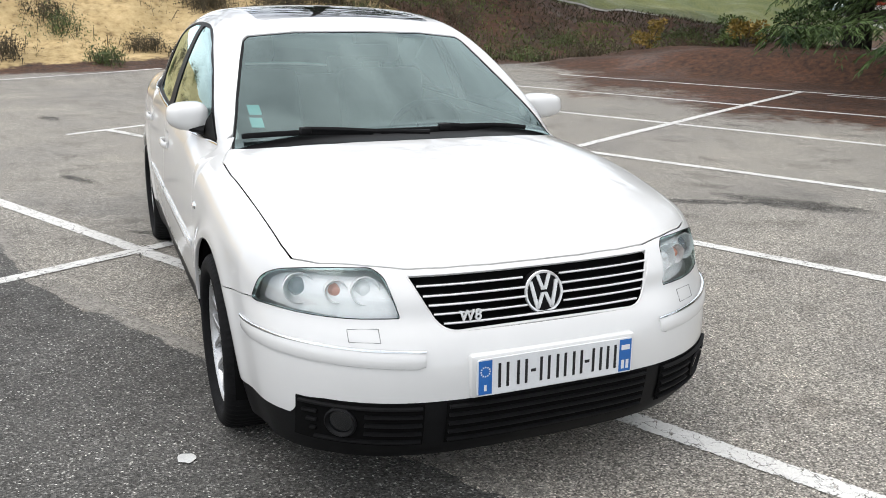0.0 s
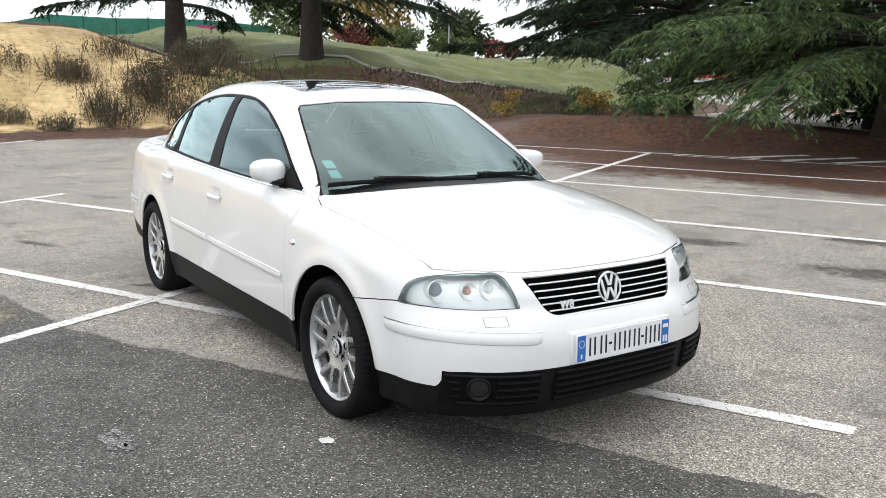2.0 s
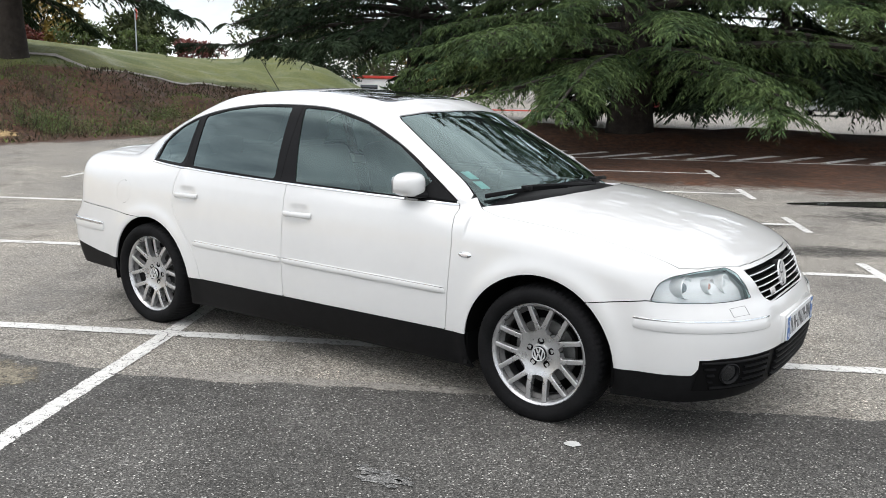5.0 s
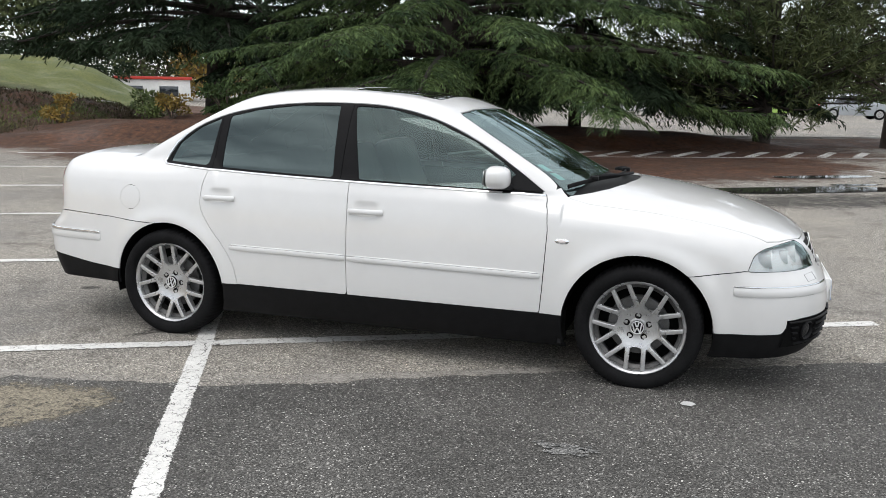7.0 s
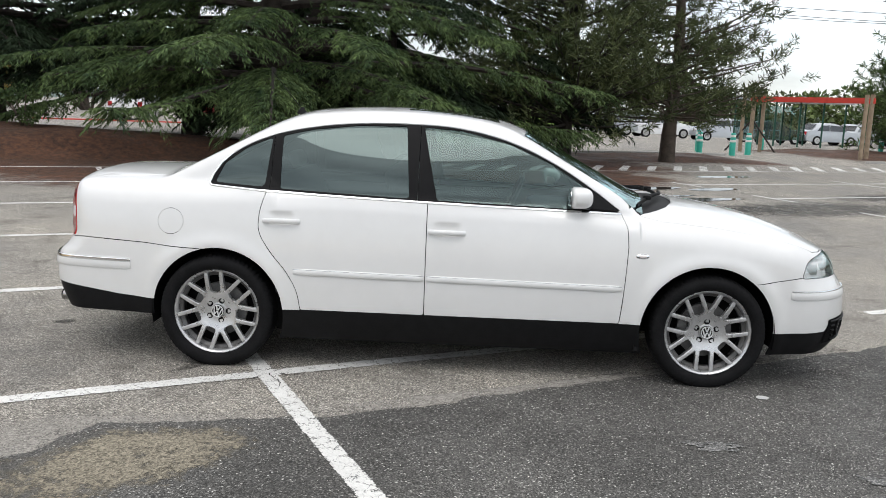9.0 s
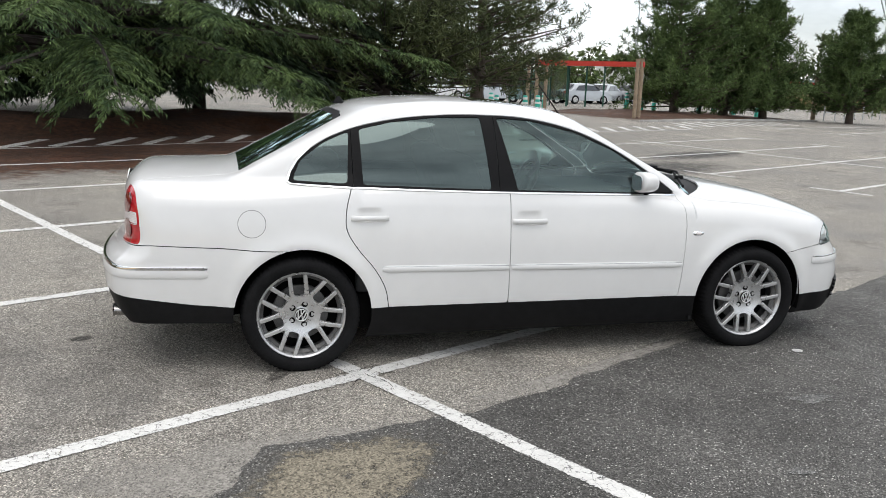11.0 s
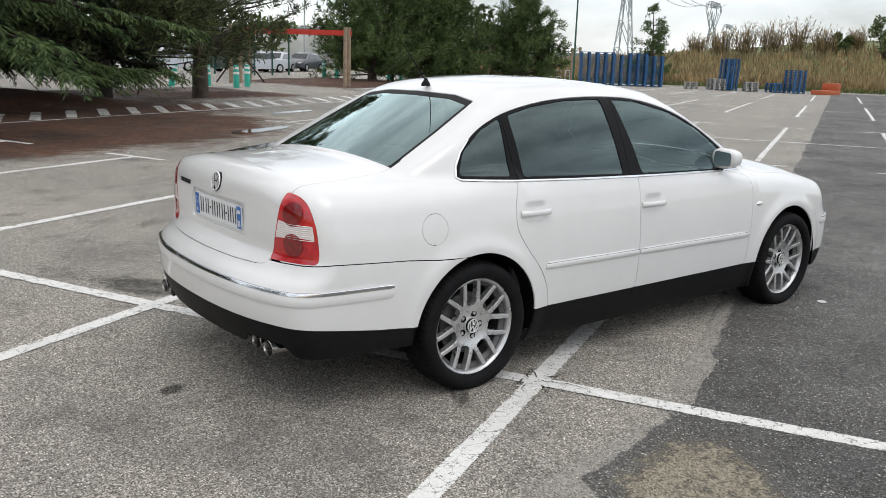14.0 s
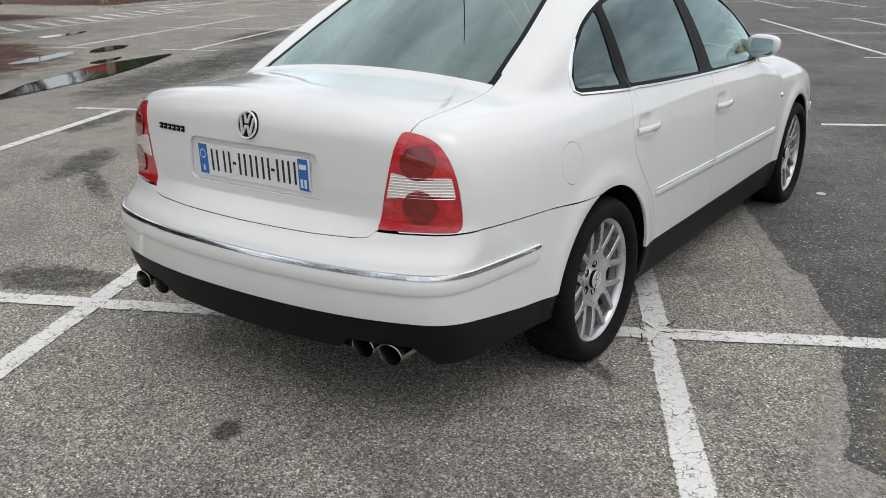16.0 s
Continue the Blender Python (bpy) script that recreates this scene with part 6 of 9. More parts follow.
def line_material(name, worn):
    m = bpy.data.materials.new(name)
    m.use_nodes = True
    nt = m.node_tree
    N, L = nt.nodes, nt.links
    b = N["Principled BSDF"]
    tc, nz, op, span, mark = node_tools(nt)
    vor, net = N.new("ShaderNodeTexVoronoi"), N.new("ShaderNodeTexVoronoi")
    vor.inputs["Scale"].default_value = 125
    net.feature, net.inputs["Scale"].default_value = "DISTANCE_TO_EDGE", 17
    L.new(tc, vor.inputs["Vector"])
    # cracks run crooked: bend the net's coordinates
    wob = N.new("ShaderNodeTexNoise")
    wob.inputs["Scale"].default_value, wob.inputs["Detail"].default_value = 26, 4
    L.new(tc, wob.inputs["Vector"])
    bend = N.new("ShaderNodeVectorMath")
    bend.operation, bend.inputs[1].default_value = "MULTIPLY_ADD", (0.075, 0.075, 0.075)
    L.new(wob.outputs["Color"], bend.inputs[0])
    L.new(tc, bend.inputs[2])
    L.new(bend.outputs[0], net.inputs["Vector"])
    fine, mid, big = nz(95, 4, 0.7), nz(15, 7, 0.7), nz(1.3, 4)
    speck = N.new("ShaderNodeSeparateColor")
    L.new(vor.outputs["Color"], speck.inputs[0])
    hold = op("ADD", span(mark("inset"), 0, 0.42), op("MULTIPLY", op("SUBTRACT", fine, 0.5), 2.2))
    hold = op("ADD", hold, op("MULTIPLY", op("SUBTRACT", mid, 0.5), 2.4))
    hold = op("ADD", hold, op("MULTIPLY", op("SUBTRACT", big, 0.5), 2.2))
    hold = op("ADD", hold, op("MULTIPLY", op("SUBTRACT", speck.outputs[0], 0.5), 0.45))
    mask = span(hold, 0.34 + worn, 0.52 + worn)
    crack = span(op("ADD", net.outputs["Distance"], op("MULTIPLY", op("SUBTRACT", mid, 0.44), 0.20)), 0.010, 0.040, 0.05, 1.0)
    see_through(nt, b.outputs[0], op("MULTIPLY", mask, crack))
    dirt = N.new("ShaderNodeValToRGB")
    dirt.color_ramp.elements[0].position, dirt.color_ramp.elements[0].color = 0.3, (0.50, 0.49, 0.465, 1)
    dirt.color_ramp.elements[1].position, dirt.color_ramp.elements[1].color = 0.62, (0.76, 0.75, 0.72, 1)
    L.new(op("ADD", op("MULTIPLY", big, 0.5), op("MULTIPLY", fine, 0.5)), dirt.inputs[0])
    L.new(dirt.outputs[0], b.inputs["Base Color"])
    b.inputs["Roughness"].default_value = 0.75
    bp = N.new("ShaderNodeBump")
    bp.inputs["Strength"].default_value, bp.inputs["Distance"].default_value = 0.5, 0.004
    L.new(vor.outputs["Distance"], bp.inputs["Height"])
    L.new(bp.outputs[0], b.inputs["Normal"])
    return m


def soft_material(name, dark, light, reach, rough=0.8, strength=1.0):
    """A stain that thins out unevenly towards its border."""
    m = bpy.data.materials.new(name)
    m.use_nodes = True
    nt = m.node_tree
    N, L = nt.nodes, nt.links
    b = N["Principled BSDF"]
    tc, nz, op, span, mark = node_tools(nt)
    vor = N.new("ShaderNodeTexVoronoi")
    vor.inputs["Scale"].default_value = 125
    L.new(tc, vor.inputs["Vector"])
    r = N.new("ShaderNodeValToRGB")
    r.color_ramp.elements[0].position, r.color_ramp.elements[0].color = 0.15, (*dark, 1)
    r.color_ramp.elements[1].position, r.color_ramp.elements[1].color = 0.85, (*light, 1)
    L.new(vor.outputs["Color"], r.inputs[0])
    L.new(r.outputs[0], b.inputs["Base Color"])
    b.inputs["Roughness"].default_value = rough
    hold = op("ADD", mark("inset"), op("MULTIPLY", op("SUBTRACT", op("ADD", nz(4.5, 7, 0.68), nz(19, 6, 0.7)), 1.0), 2.4))
    see_through(nt, b.outputs[0], span(hold, 0.18, 0.18 + reach, 0.0, strength))
    bp = N.new("ShaderNodeBump")
    bp.inputs["Strength"].default_value, bp.inputs["Distance"].default_value = 0.6, 0.006
    L.new(vor.outputs["Distance"], bp.inputs["Height"])
    L.new(bp.outputs[0], b.inputs["Normal"])
    return m


def soft_patch(name, pts, material, label, lift, category="stain", kind=""):
    """A flat stain whose marks fall from one in the middle to nought at the border."""
    pts = np.array(pts, float)
    c = pts.mean(0)
    n = 72
    loop = np.array(rounded([tuple(p) for p in pts], 4, 0.2))
    s = np.linspace(0, len(loop), n, endpoint=False)
    i = s.astype(int)
    loop = loop[i] * (1 - (s % 1))[:, None] + loop[(i + 1) % len(loop)] * (s % 1)[:, None]
    verts, marks = [], []
    for f in (1.12, 0.9, 0.7, 0.5, 0.25):
        q = c + (loop - c) * f
        verts.append(np.column_stack([q, ground_z(q[:, 0], q[:, 1]) + lift]))
        marks.append(np.full(n, min(1, (1.12 - f) / 0.55)))
    verts.append([(c[0], c[1], float(ground_z(*c)) + lift)])
    marks.append([1.0])
    faces = [(r * n + k, r * n + (k + 1) % n, (r + 1) * n + (k + 1) % n, (r + 1) * n + k) for r in range(4) for k in range(n)]
    faces += [(4 * n + k, 4 * n + (k + 1) % n, 5 * n) for k in range(n)]
    ob = mesh_ob(name, np.concatenate(verts), faces, material)
    at = ob.data.attributes.new("inset", "FLOAT", "POINT")
    at.data.foreach_set("value", np.concatenate(marks).astype(np.float32))
    return tagged(ob, label, category, kind=kind)


def speckled(name, stops, stain_lo, stain_hi, rough, scale=140):
    """Asphalt of another age: stones, binder and stains."""
    m = bpy.data.materials.new(name)
    m.use_nodes = True
    nt = m.node_tree
    N, L = nt.nodes, nt.links
    b = N["Principled BSDF"]
    b.inputs["Specular IOR Level"].default_value = 0.3
    tc = N.new("ShaderNodeTexCoord")
    vor, nz, n2 = N.new("ShaderNodeTexVoronoi"), N.new("ShaderNodeTexNoise"), N.new("ShaderNodeTexNoise")
    vor.inputs["Scale"].default_value = scale
    nz.inputs["Scale"].default_value, nz.inputs["Detail"].default_value = 0.9, 7
    n2.inputs["Scale"].default_value, n2.inputs["Detail"].default_value = 5, 5
    for n in (vor, nz, n2):
        L.new(tc.outputs["Object"], n.inputs["Vector"])
    r = N.new("ShaderNodeValToRGB")
    while len(r.color_ramp.elements) < len(stops):
        r.color_ramp.elements.new(0.5)
    for e, (p, c) in zip(r.color_ramp.elements, stops):
        e.position, e.color = p, (*c, 1)
    L.new(vor.outputs["Color"], r.inputs[0])
    s = N.new("ShaderNodeValToRGB")
    s.color_ramp.elements[0].position, s.color_ramp.elements[0].color = 0.35, (*[stain_lo] * 3, 1)
    s.color_ramp.elements[1].position, s.color_ramp.elements[1].color = 0.68, (*[stain_hi] * 3, 1)
    L.new(nz.outputs[0], s.inputs[0])
    mx = N.new("ShaderNodeMix")
    mx.data_type, mx.blend_type = "RGBA", "MULTIPLY"
    mx.inputs[0].default_value = 1
    L.new(r.outputs[0], mx.inputs[6])
    L.new(s.outputs[0], mx.inputs[7])
    L.new(mx.outputs[2], b.inputs["Base Color"])
    rr = N.new("ShaderNodeMapRange")
    rr.inputs["From Min"].default_value, rr.inputs["From Max"].default_value = 0.35, 0.65
    rr.inputs["To Min"].default_value, rr.inputs["To Max"].default_value = rough - 0.12, rough + 0.1
    L.new(n2.outputs[0], rr.inputs[0])
    L.new(rr.outputs[0], b.inputs["Roughness"])
    bp = N.new("ShaderNodeBump")
    bp.inputs["Strength"].default_value, bp.inputs["Distance"].default_value = 0.7, 0.006
    L.new(vor.outputs["Distance"], bp.inputs["Height"])
    L.new(bp.outputs[0], b.inputs["Normal"])
    return m


M_GROUND = ground_material()
M_LINE, M_LINEOLD = line_material("worn_white_paint", 0.0), line_material("nearly_gone_white_paint", 0.20)
M_NEWASPHALT = speckled("dark_asphalt", [(0.0, (0.014, 0.0135, 0.0125)), (0.35, (0.052, 0.050, 0.046)), (0.72, (0.112, 0.108, 0.100)), (0.86, (0.23, 0.223, 0.207)), (0.94, (0.62, 0.60, 0.56)), (1.0, (0.95, 0.92, 0.87))], 0.84, 1.46, 0.74, 170)
M_SANDSOFT = soft_material("sandy_grit", (0.09, 0.078, 0.056), (0.34, 0.300, 0.226), 0.7, 0.9, 0.97)
M_WASHED = soft_material("washed_asphalt", (0.20, 0.187, 0.166), (0.50, 0.470, 0.425), 0.9, 0.9, 0.65)
M_DAMP = soft_material("damp_asphalt_stain", (0.016, 0.015, 0.013), (0.10, 0.094, 0.085), 0.9, 0.6, 0.62)
M_WATER = mat("puddle_water", (0.030, 0.029, 0.027), 0.04, 0, 0.3, 3, spec=0.6)
M_CRACK = mat("crack_dirt", (0.012, 0.011, 0.010), 0.95, spec=0.1)
M_CHALK = mat("white_paint_fleck", (0.62, 0.62, 0.60), 0.8, 0, 0.12, 30)
M_PALEMARK = speckled("pale_scuff", [(0.0, (0.05, 0.05, 0.05)), (0.5, (0.13, 0.13, 0.125)), (1.0, (0.46, 0.45, 0.43))], 0.7, 1.3, 0.85)
build_ground()

# damp stains: place, turn, half length and half width
DAMP = [(-2.12, 1.66, 120, 0.42, 0.20), (-0.9, 3.1, 62, 0.6, 0.09), (-1.5, 0.75, 20, 0.5, 0.25), (-0.55, 3.75, 35, 0.65, 0.22), (-1.45, -0.85, 60, 0.22, 0.06),
        (0.55, 5.25, 30, 0.7, 0.25), (-3.5, -1.3, 30, 0.3, 0.08), (-2.56, -0.11, 25, 0.08, 0.05), (-7.6, -1.6, 20, 0.3, 0.12), (3.3, 7.6, 30, 2.6, 0.75), (6.0, 8.8, 32, 2.4, 0.9), (1.5, 4.2, 30, 1.2, 0.3), (8.5, 11.5, 30, 2.2, 0.6)]
# the newer, darker strip of asphalt, its edge running along the bays
patch_mesh("asphalt_patch", [bay(-1.02, -0.56), bay(-0.86, -0.46), bay(-0.72, -0.55), bay(-0.56, -0.57), bay(-0.30, -0.62), bay(-0.10, -0.68), bay(0.10, -0.75), bay(0.8, -0.75), bay(2.0, -0.73), bay(3.4, -0.75), bay(6.0, -0.70), bay(20, -0.8), bay(45, -0.9), bay(60, -1.0), bay(60, -11.5), bay(20, -11.5), bay(-9.5, -11.5), bay(-9.5, -1.7), bay(-3.0, -1.25), bay(-1.7, -0.92), bay(-1.15, -0.72)], M_NEWASPHALT, "newer dark asphalt strip with a ragged edge", 0.003, jag=0.022, seed=4)
soft_patch("sandy_patch", [bay(-1.35, -0.86), bay(-1.06, -0.68), bay(-0.86, -0.56), bay(-0.62, -0.64), bay(-0.36, -0.70), bay(-0.24, -0.84), bay(-0.34, -1.02), bay(-0.52, -1.14), bay(-0.75, -1.24), bay(-1.05, -1.22), bay(-1.30, -1.10)], M_SANDSOFT, "patch of washed-out sandy grit", 0.0042)
for ring in ([(-1.75, -0.15), (-1.1, -0.28), (-0.85, -0.32), (-0.55, -0.42), (-0.30, -0.50), (-0.05, -0.60), (0.05, -0.78), (-0.3, -0.78), (-0.8, -0.62), (-1.2, -0.84), (-1.8, -0.92)], [(-0.1, -0.58), (1.0, -0.62), (2.2, -0.62), (3.6, -0.62), (3.6, -0.74), (2.2, -0.74), (1.0, -0.76), (0.0, -0.78)]):
    soft_patch("washed_edge", [bay(u, v) for u, v in ring], M_WASHED, "pale washed strip of asphalt along the dark edge", 0.0022, kind="structure")
for k, (x, y, a, lx, ly) in enumerate(DAMP):
    c, d = math.cos(radians(a)), math.sin(radians(a))
    soft_patch("damp_stain", [(x + lx * math.cos(t) * c - ly * math.sin(t) * d, y + lx * math.cos(t) * d + ly * math.sin(t) * c) for t in np.linspace(0, 6.283, 11)[:-1]], M_DAMP, "dark damp stain on the asphalt", 0.0034 + 0.0001 * k)
for k, (cu, cv, lu, lv, s) in enumerate([(7.75, 6.75, 2.35, 0.26, 3), (11.0, 8.25, 0.62, 0.20, 5), (9.4, 8.45, 0.9, 0.20, 6), (9.2, 7.35, 0.45, 0.10, 7), (13.4, 10.6, 0.9, 0.16, 8)]):
    ring = [bay(cu + lu * math.cos(a) * (1 + 0.18 * math.sin(3 * a + s)), cv + lv * math.sin(a) * (1 + 0.3 * math.cos(2 * a + s)) + 0.07 * math.cos(a) * lu) for a in np.linspace(0, 2 * math.pi, 22)[:-1]]
    patch_mesh("puddle", ring, M_WATER, "shallow puddle mirroring the sky", 0.008, jag=0.04, seed=40 + s, category="puddle", kind="")
for k, (x, y, r, s) in enumerate([(1.622, -1.003, 0.034, 1)]):
    patch_mesh("paint_fleck", [(x + r * math.cos(a) * (1 + 0.2 * math.sin(2 * a)), y + r * 0.9 * math.sin(a)) for a in np.linspace(0, 6.283, 12)[:-1]], M_CHALK, "dried white paint drop on the asphalt", 0.008, jag=0.004, seed=s, category="stain", kind="")
for k, (x, y, r) in enumerate([(1.176, -1.736, 0.085), (1.09, -1.70, 0.05), (1.25, -1.70, 0.045), (1.75, -2.02, 0.07), (0.55, -2.45, 0.05), (2.6, -2.9, 0.08), (-0.4, -3.2, 0.06), (3.2, -1.7, 0.05)]):
    t = empty("scuff_mark", Matrix.Translation((x, y, 0)), "pale scuffed mark on dark asphalt", "stain")
    for q in range(6):
        ox, oy, rr = (0, 0, r * 0.8) if q == 0 else (r * 0.95 * math.cos(1.9 * q + k), r * 0.6 * math.sin(1.9 * q + k), r * (0.42 - 0.05 * q))
        ring = [(ox + rr * f * math.cos(a), oy + 0.62 * rr * f * math.sin(a), 0.0060 + 0.0005 * q) for a in np.linspace(0, 6.283, 34)[:-1] for f in (1 + 0.30 * math.sin(2 * a + k) + 0.18 * math.sin(5 * a + q) + 0.13 * math.sin(11 * a + 2 * k),)]
        mesh_ob("flake", [(ox, oy, 0.0060 + 0.0005 * q)] + ring, [(0, i + 1, (i + 1) % 33 + 1) for i in range(33)], M_PALEMARK, t)

# cracks round the crossing of the bay lines
for k, (u, v, a, ln) in enumerate([(0.02, 0.04, 70, 0.16), (0.04, 0.02, 20, 0.14), (-0.03, -0.04, 200, 0.22), (0.05, -0.05, 330, 0.20), (0.0, 0.06, 130, 0.15), (0.02, 0.0, 250, 0.16), (-0.06, 0.03, 170, 0.13), (0.02, -0.12, 300, 0.18)]):
    rng = np.random.RandomState(70 + k)
    n = 26
    head = np.radians(a) + rng.normal(0, 0.55, n) + np.cumsum(rng.normal(0, 0.12, n))
    du, dv = np.cumsum(np.cos(head)) * ln / n, np.cumsum(np.sin(head)) * ln / n
    wd = np.interp(np.arange(n), [0, 4, n - 1], [0.0015, 0.0032, 0.0006]) * rng.uniform(0.4, 1.5, n)
    x, y = bay(u + du, v + dv)
    nx, ny = -np.gradient(y), np.gradient(x)
    q = np.hypot(nx, ny)
    e = np.concatenate([np.column_stack([x + nx / q * wd, y + ny / q * wd]), np.column_stack([x - nx / q * wd, y - ny / q * wd])])
    tagged(mesh_ob("crack", np.column_stack([e, ground_z(e[:, 0], e[:, 1]) + 0.0070 + 0.0002 * k]), [(i, i + n, i + n + 1, i + 1) for i in range(n - 1)], M_CRACK), "thin dark crack across the bay line", "crack")

# bay lines: a double row at the car, more rows beyond the aisles
SP = 2.45
line(0, -7.5, 0, 12.25, 0.105, 1, 0.0058)
line(-4.7, 0, 4.25, 0, 0.105, 2, 0.0050)
line(4.78, 0, 5.35, 0, 0.10, 3, 0.0050)
for k in (1, 2, 3, 4):
    line(-4.7, SP * k, 4.95, SP * k, 0.10, 10 + k)
    for ue in (-4.7, 4.95):
        line(ue, SP * k - 0.5, ue, SP * k + 0.5, 0.09, 30 + k, 0.0062)
line(4.95, -SP - 0.5, 4.95, -SP + 0.5, 0.09, 41, 0.0062)
line(-4.7, 12.25, 2.0, 12.25, 0.10, 42)
for r, (ua, um, ub) in enumerate([(11.0, 16.0, 20.9), (27.0, 32.0, 36.9), (43.0, 48.0, 52.9)]):
    line(um, -9.8, um, 9.8 if r == 0 else 12.3, 0.10, 50 + r, 0.0062)
    for k in range(-4, 5 if r == 0 else 6):
        line(ua, 2.3 * k - 0.1, ub, 2.3 * k - 0.1, 0.10, 60 + r * 10 + k)
        for ue in (ua, ub):
            line(ue, 2.3 * k - 0.6, ue, 2.3 * k + 0.4, 0.09, 90 + r * 10 + k, 0.0062)
line(-11.6, 4.2, -11.6, 7.6, 0.10, 140)
# hatched strip along the island
for k in range(26):
    u = 1.5 + k * 0.85
    if u < 23:
        line(u, 12.15, u + 1.15, 13.45, 0.22, 150 + k, group="hatched strip")
line(0.5, 12.0, 23.5, 12.0, 0.09, 190, 0.0062)
for k in range(9):
    line(24.0 + k * 0.9, 12.6, 25.2 + k * 0.9, 14.6, 0.24, 200 + k, group="hatched strip")


# ---- trees, shrubs and grass ----
M_BARK = mat("rough_bark", (0.075, 0.058, 0.045), 0.9, 0, 0.45, 5, 0.9, 22)
M_BARKDARK = mat("dark_bark", (0.030, 0.024, 0.020), 0.95, 0, 0.45, 6, 0.9, 25)
M_CEDAR = mat("cedar_needles", (0.100, 0.145, 0.050), 0.7, 0, 0, 1.6, color2=(0.018, 0.038, 0.017), island=0.5, spec=0.15)
M_CEDARDARK = mat("dark_cedar_needles", (0.034, 0.052, 0.026), 0.75, 0, 0, 0.8, color2=(0.012, 0.022, 0.012), island=0.4, spec=0.12)
M_PINE = mat("pine_needles", (0.098, 0.116, 0.048), 0.7, 0, 0, 0.9, color2=(0.030, 0.042, 0.019), island=0.4, spec=0.15)
M_PINEBRIGHT = mat("fresh_pine_needles", (0.115, 0.165, 0.058), 0.7, 0, 0, 0.8, color2=(0.028, 0.052, 0.017), island=0.4, spec=0.15)
M_LEAF = mat("hedge_leaves", (0.12, 0.16, 0.04), 0.6, 0, 0, 1.2, color2=(0.035, 0.06, 0.018), island=0.3)
M_REDLEAF = mat("red_leaves", (0.20, 0.045, 0.035), 0.6, 0, 0, 1.2, color2=(0.08, 0.02, 0.018), island=0.3)
M_YELLOWLEAF = mat("autumn_leaves", (0.32, 0.20, 0.035), 0.6, 0, 0, 1.2, color2=(0.12, 0.10, 0.02), island=0.3)
M_WEED = mat("dry_weed", (0.115, 0.088, 0.050), 0.85, 0, 0, 2, color2=(0.032, 0.030, 0.017), island=0.35)
M_STRAW = mat("dry_grass", (0.34, 0.245, 0.115), 0.8, 0, 0, 0.3, color2=(0.13, 0.095, 0.045), island=0.35)
M_GRASSBLADE = mat("green_grass_blades", (0.14, 0.17, 0.045), 0.7, 0, 0, 0.6, color2=(0.06, 0.085, 0.02), island=0.3)


def blades(name, base, way, length, width, material, parent=None, label="", droop=0.0, rng=None):
    """Many thin pointed leaves as one mesh: base points, directions, lengths and widths."""
    n = len(base)
    rng = rng or np.random.RandomState(1)
    way = way / np.maximum(np.linalg.norm(way, axis=1, keepdims=True), 1e-9)
    side = np.cross(way, rng.normal(0, 1, (n, 3)))
    side /= np.maximum(np.linalg.norm(side, axis=1, keepdims=True), 1e-9)
    length, width = np.broadcast_to(length, n)[:, None], np.broadcast_to(width, n)[:, None]
    mid = base + way * length * 0.5
    tip = base + way * length + np.array((0, 0, -1.0)) * droop * length
    v = np.stack([base, mid + side * width * 0.5, tip, mid - side * width * 0.5], 1).reshape(-1, 3)
    f = np.arange(4 * n).reshape(n, 4)
    me = bpy.data.meshes.new(name)
    me.vertices.add(len(v))
    me.vertices.foreach_set("co", v.ravel())
    me.loops.add(f.size)
    me.loops.foreach_set("vertex_index", f.ravel().astype(np.int32))
    me.polygons.add(n)
    me.polygons.foreach_set("loop_start", (np.arange(n) * 4).astype(np.int32))
    me.update(calc_edges=True)
    me.materials.append(material)
    ob = new(name, me)
    if parent:
        ob.parent = parent
    return tagged(ob, label)


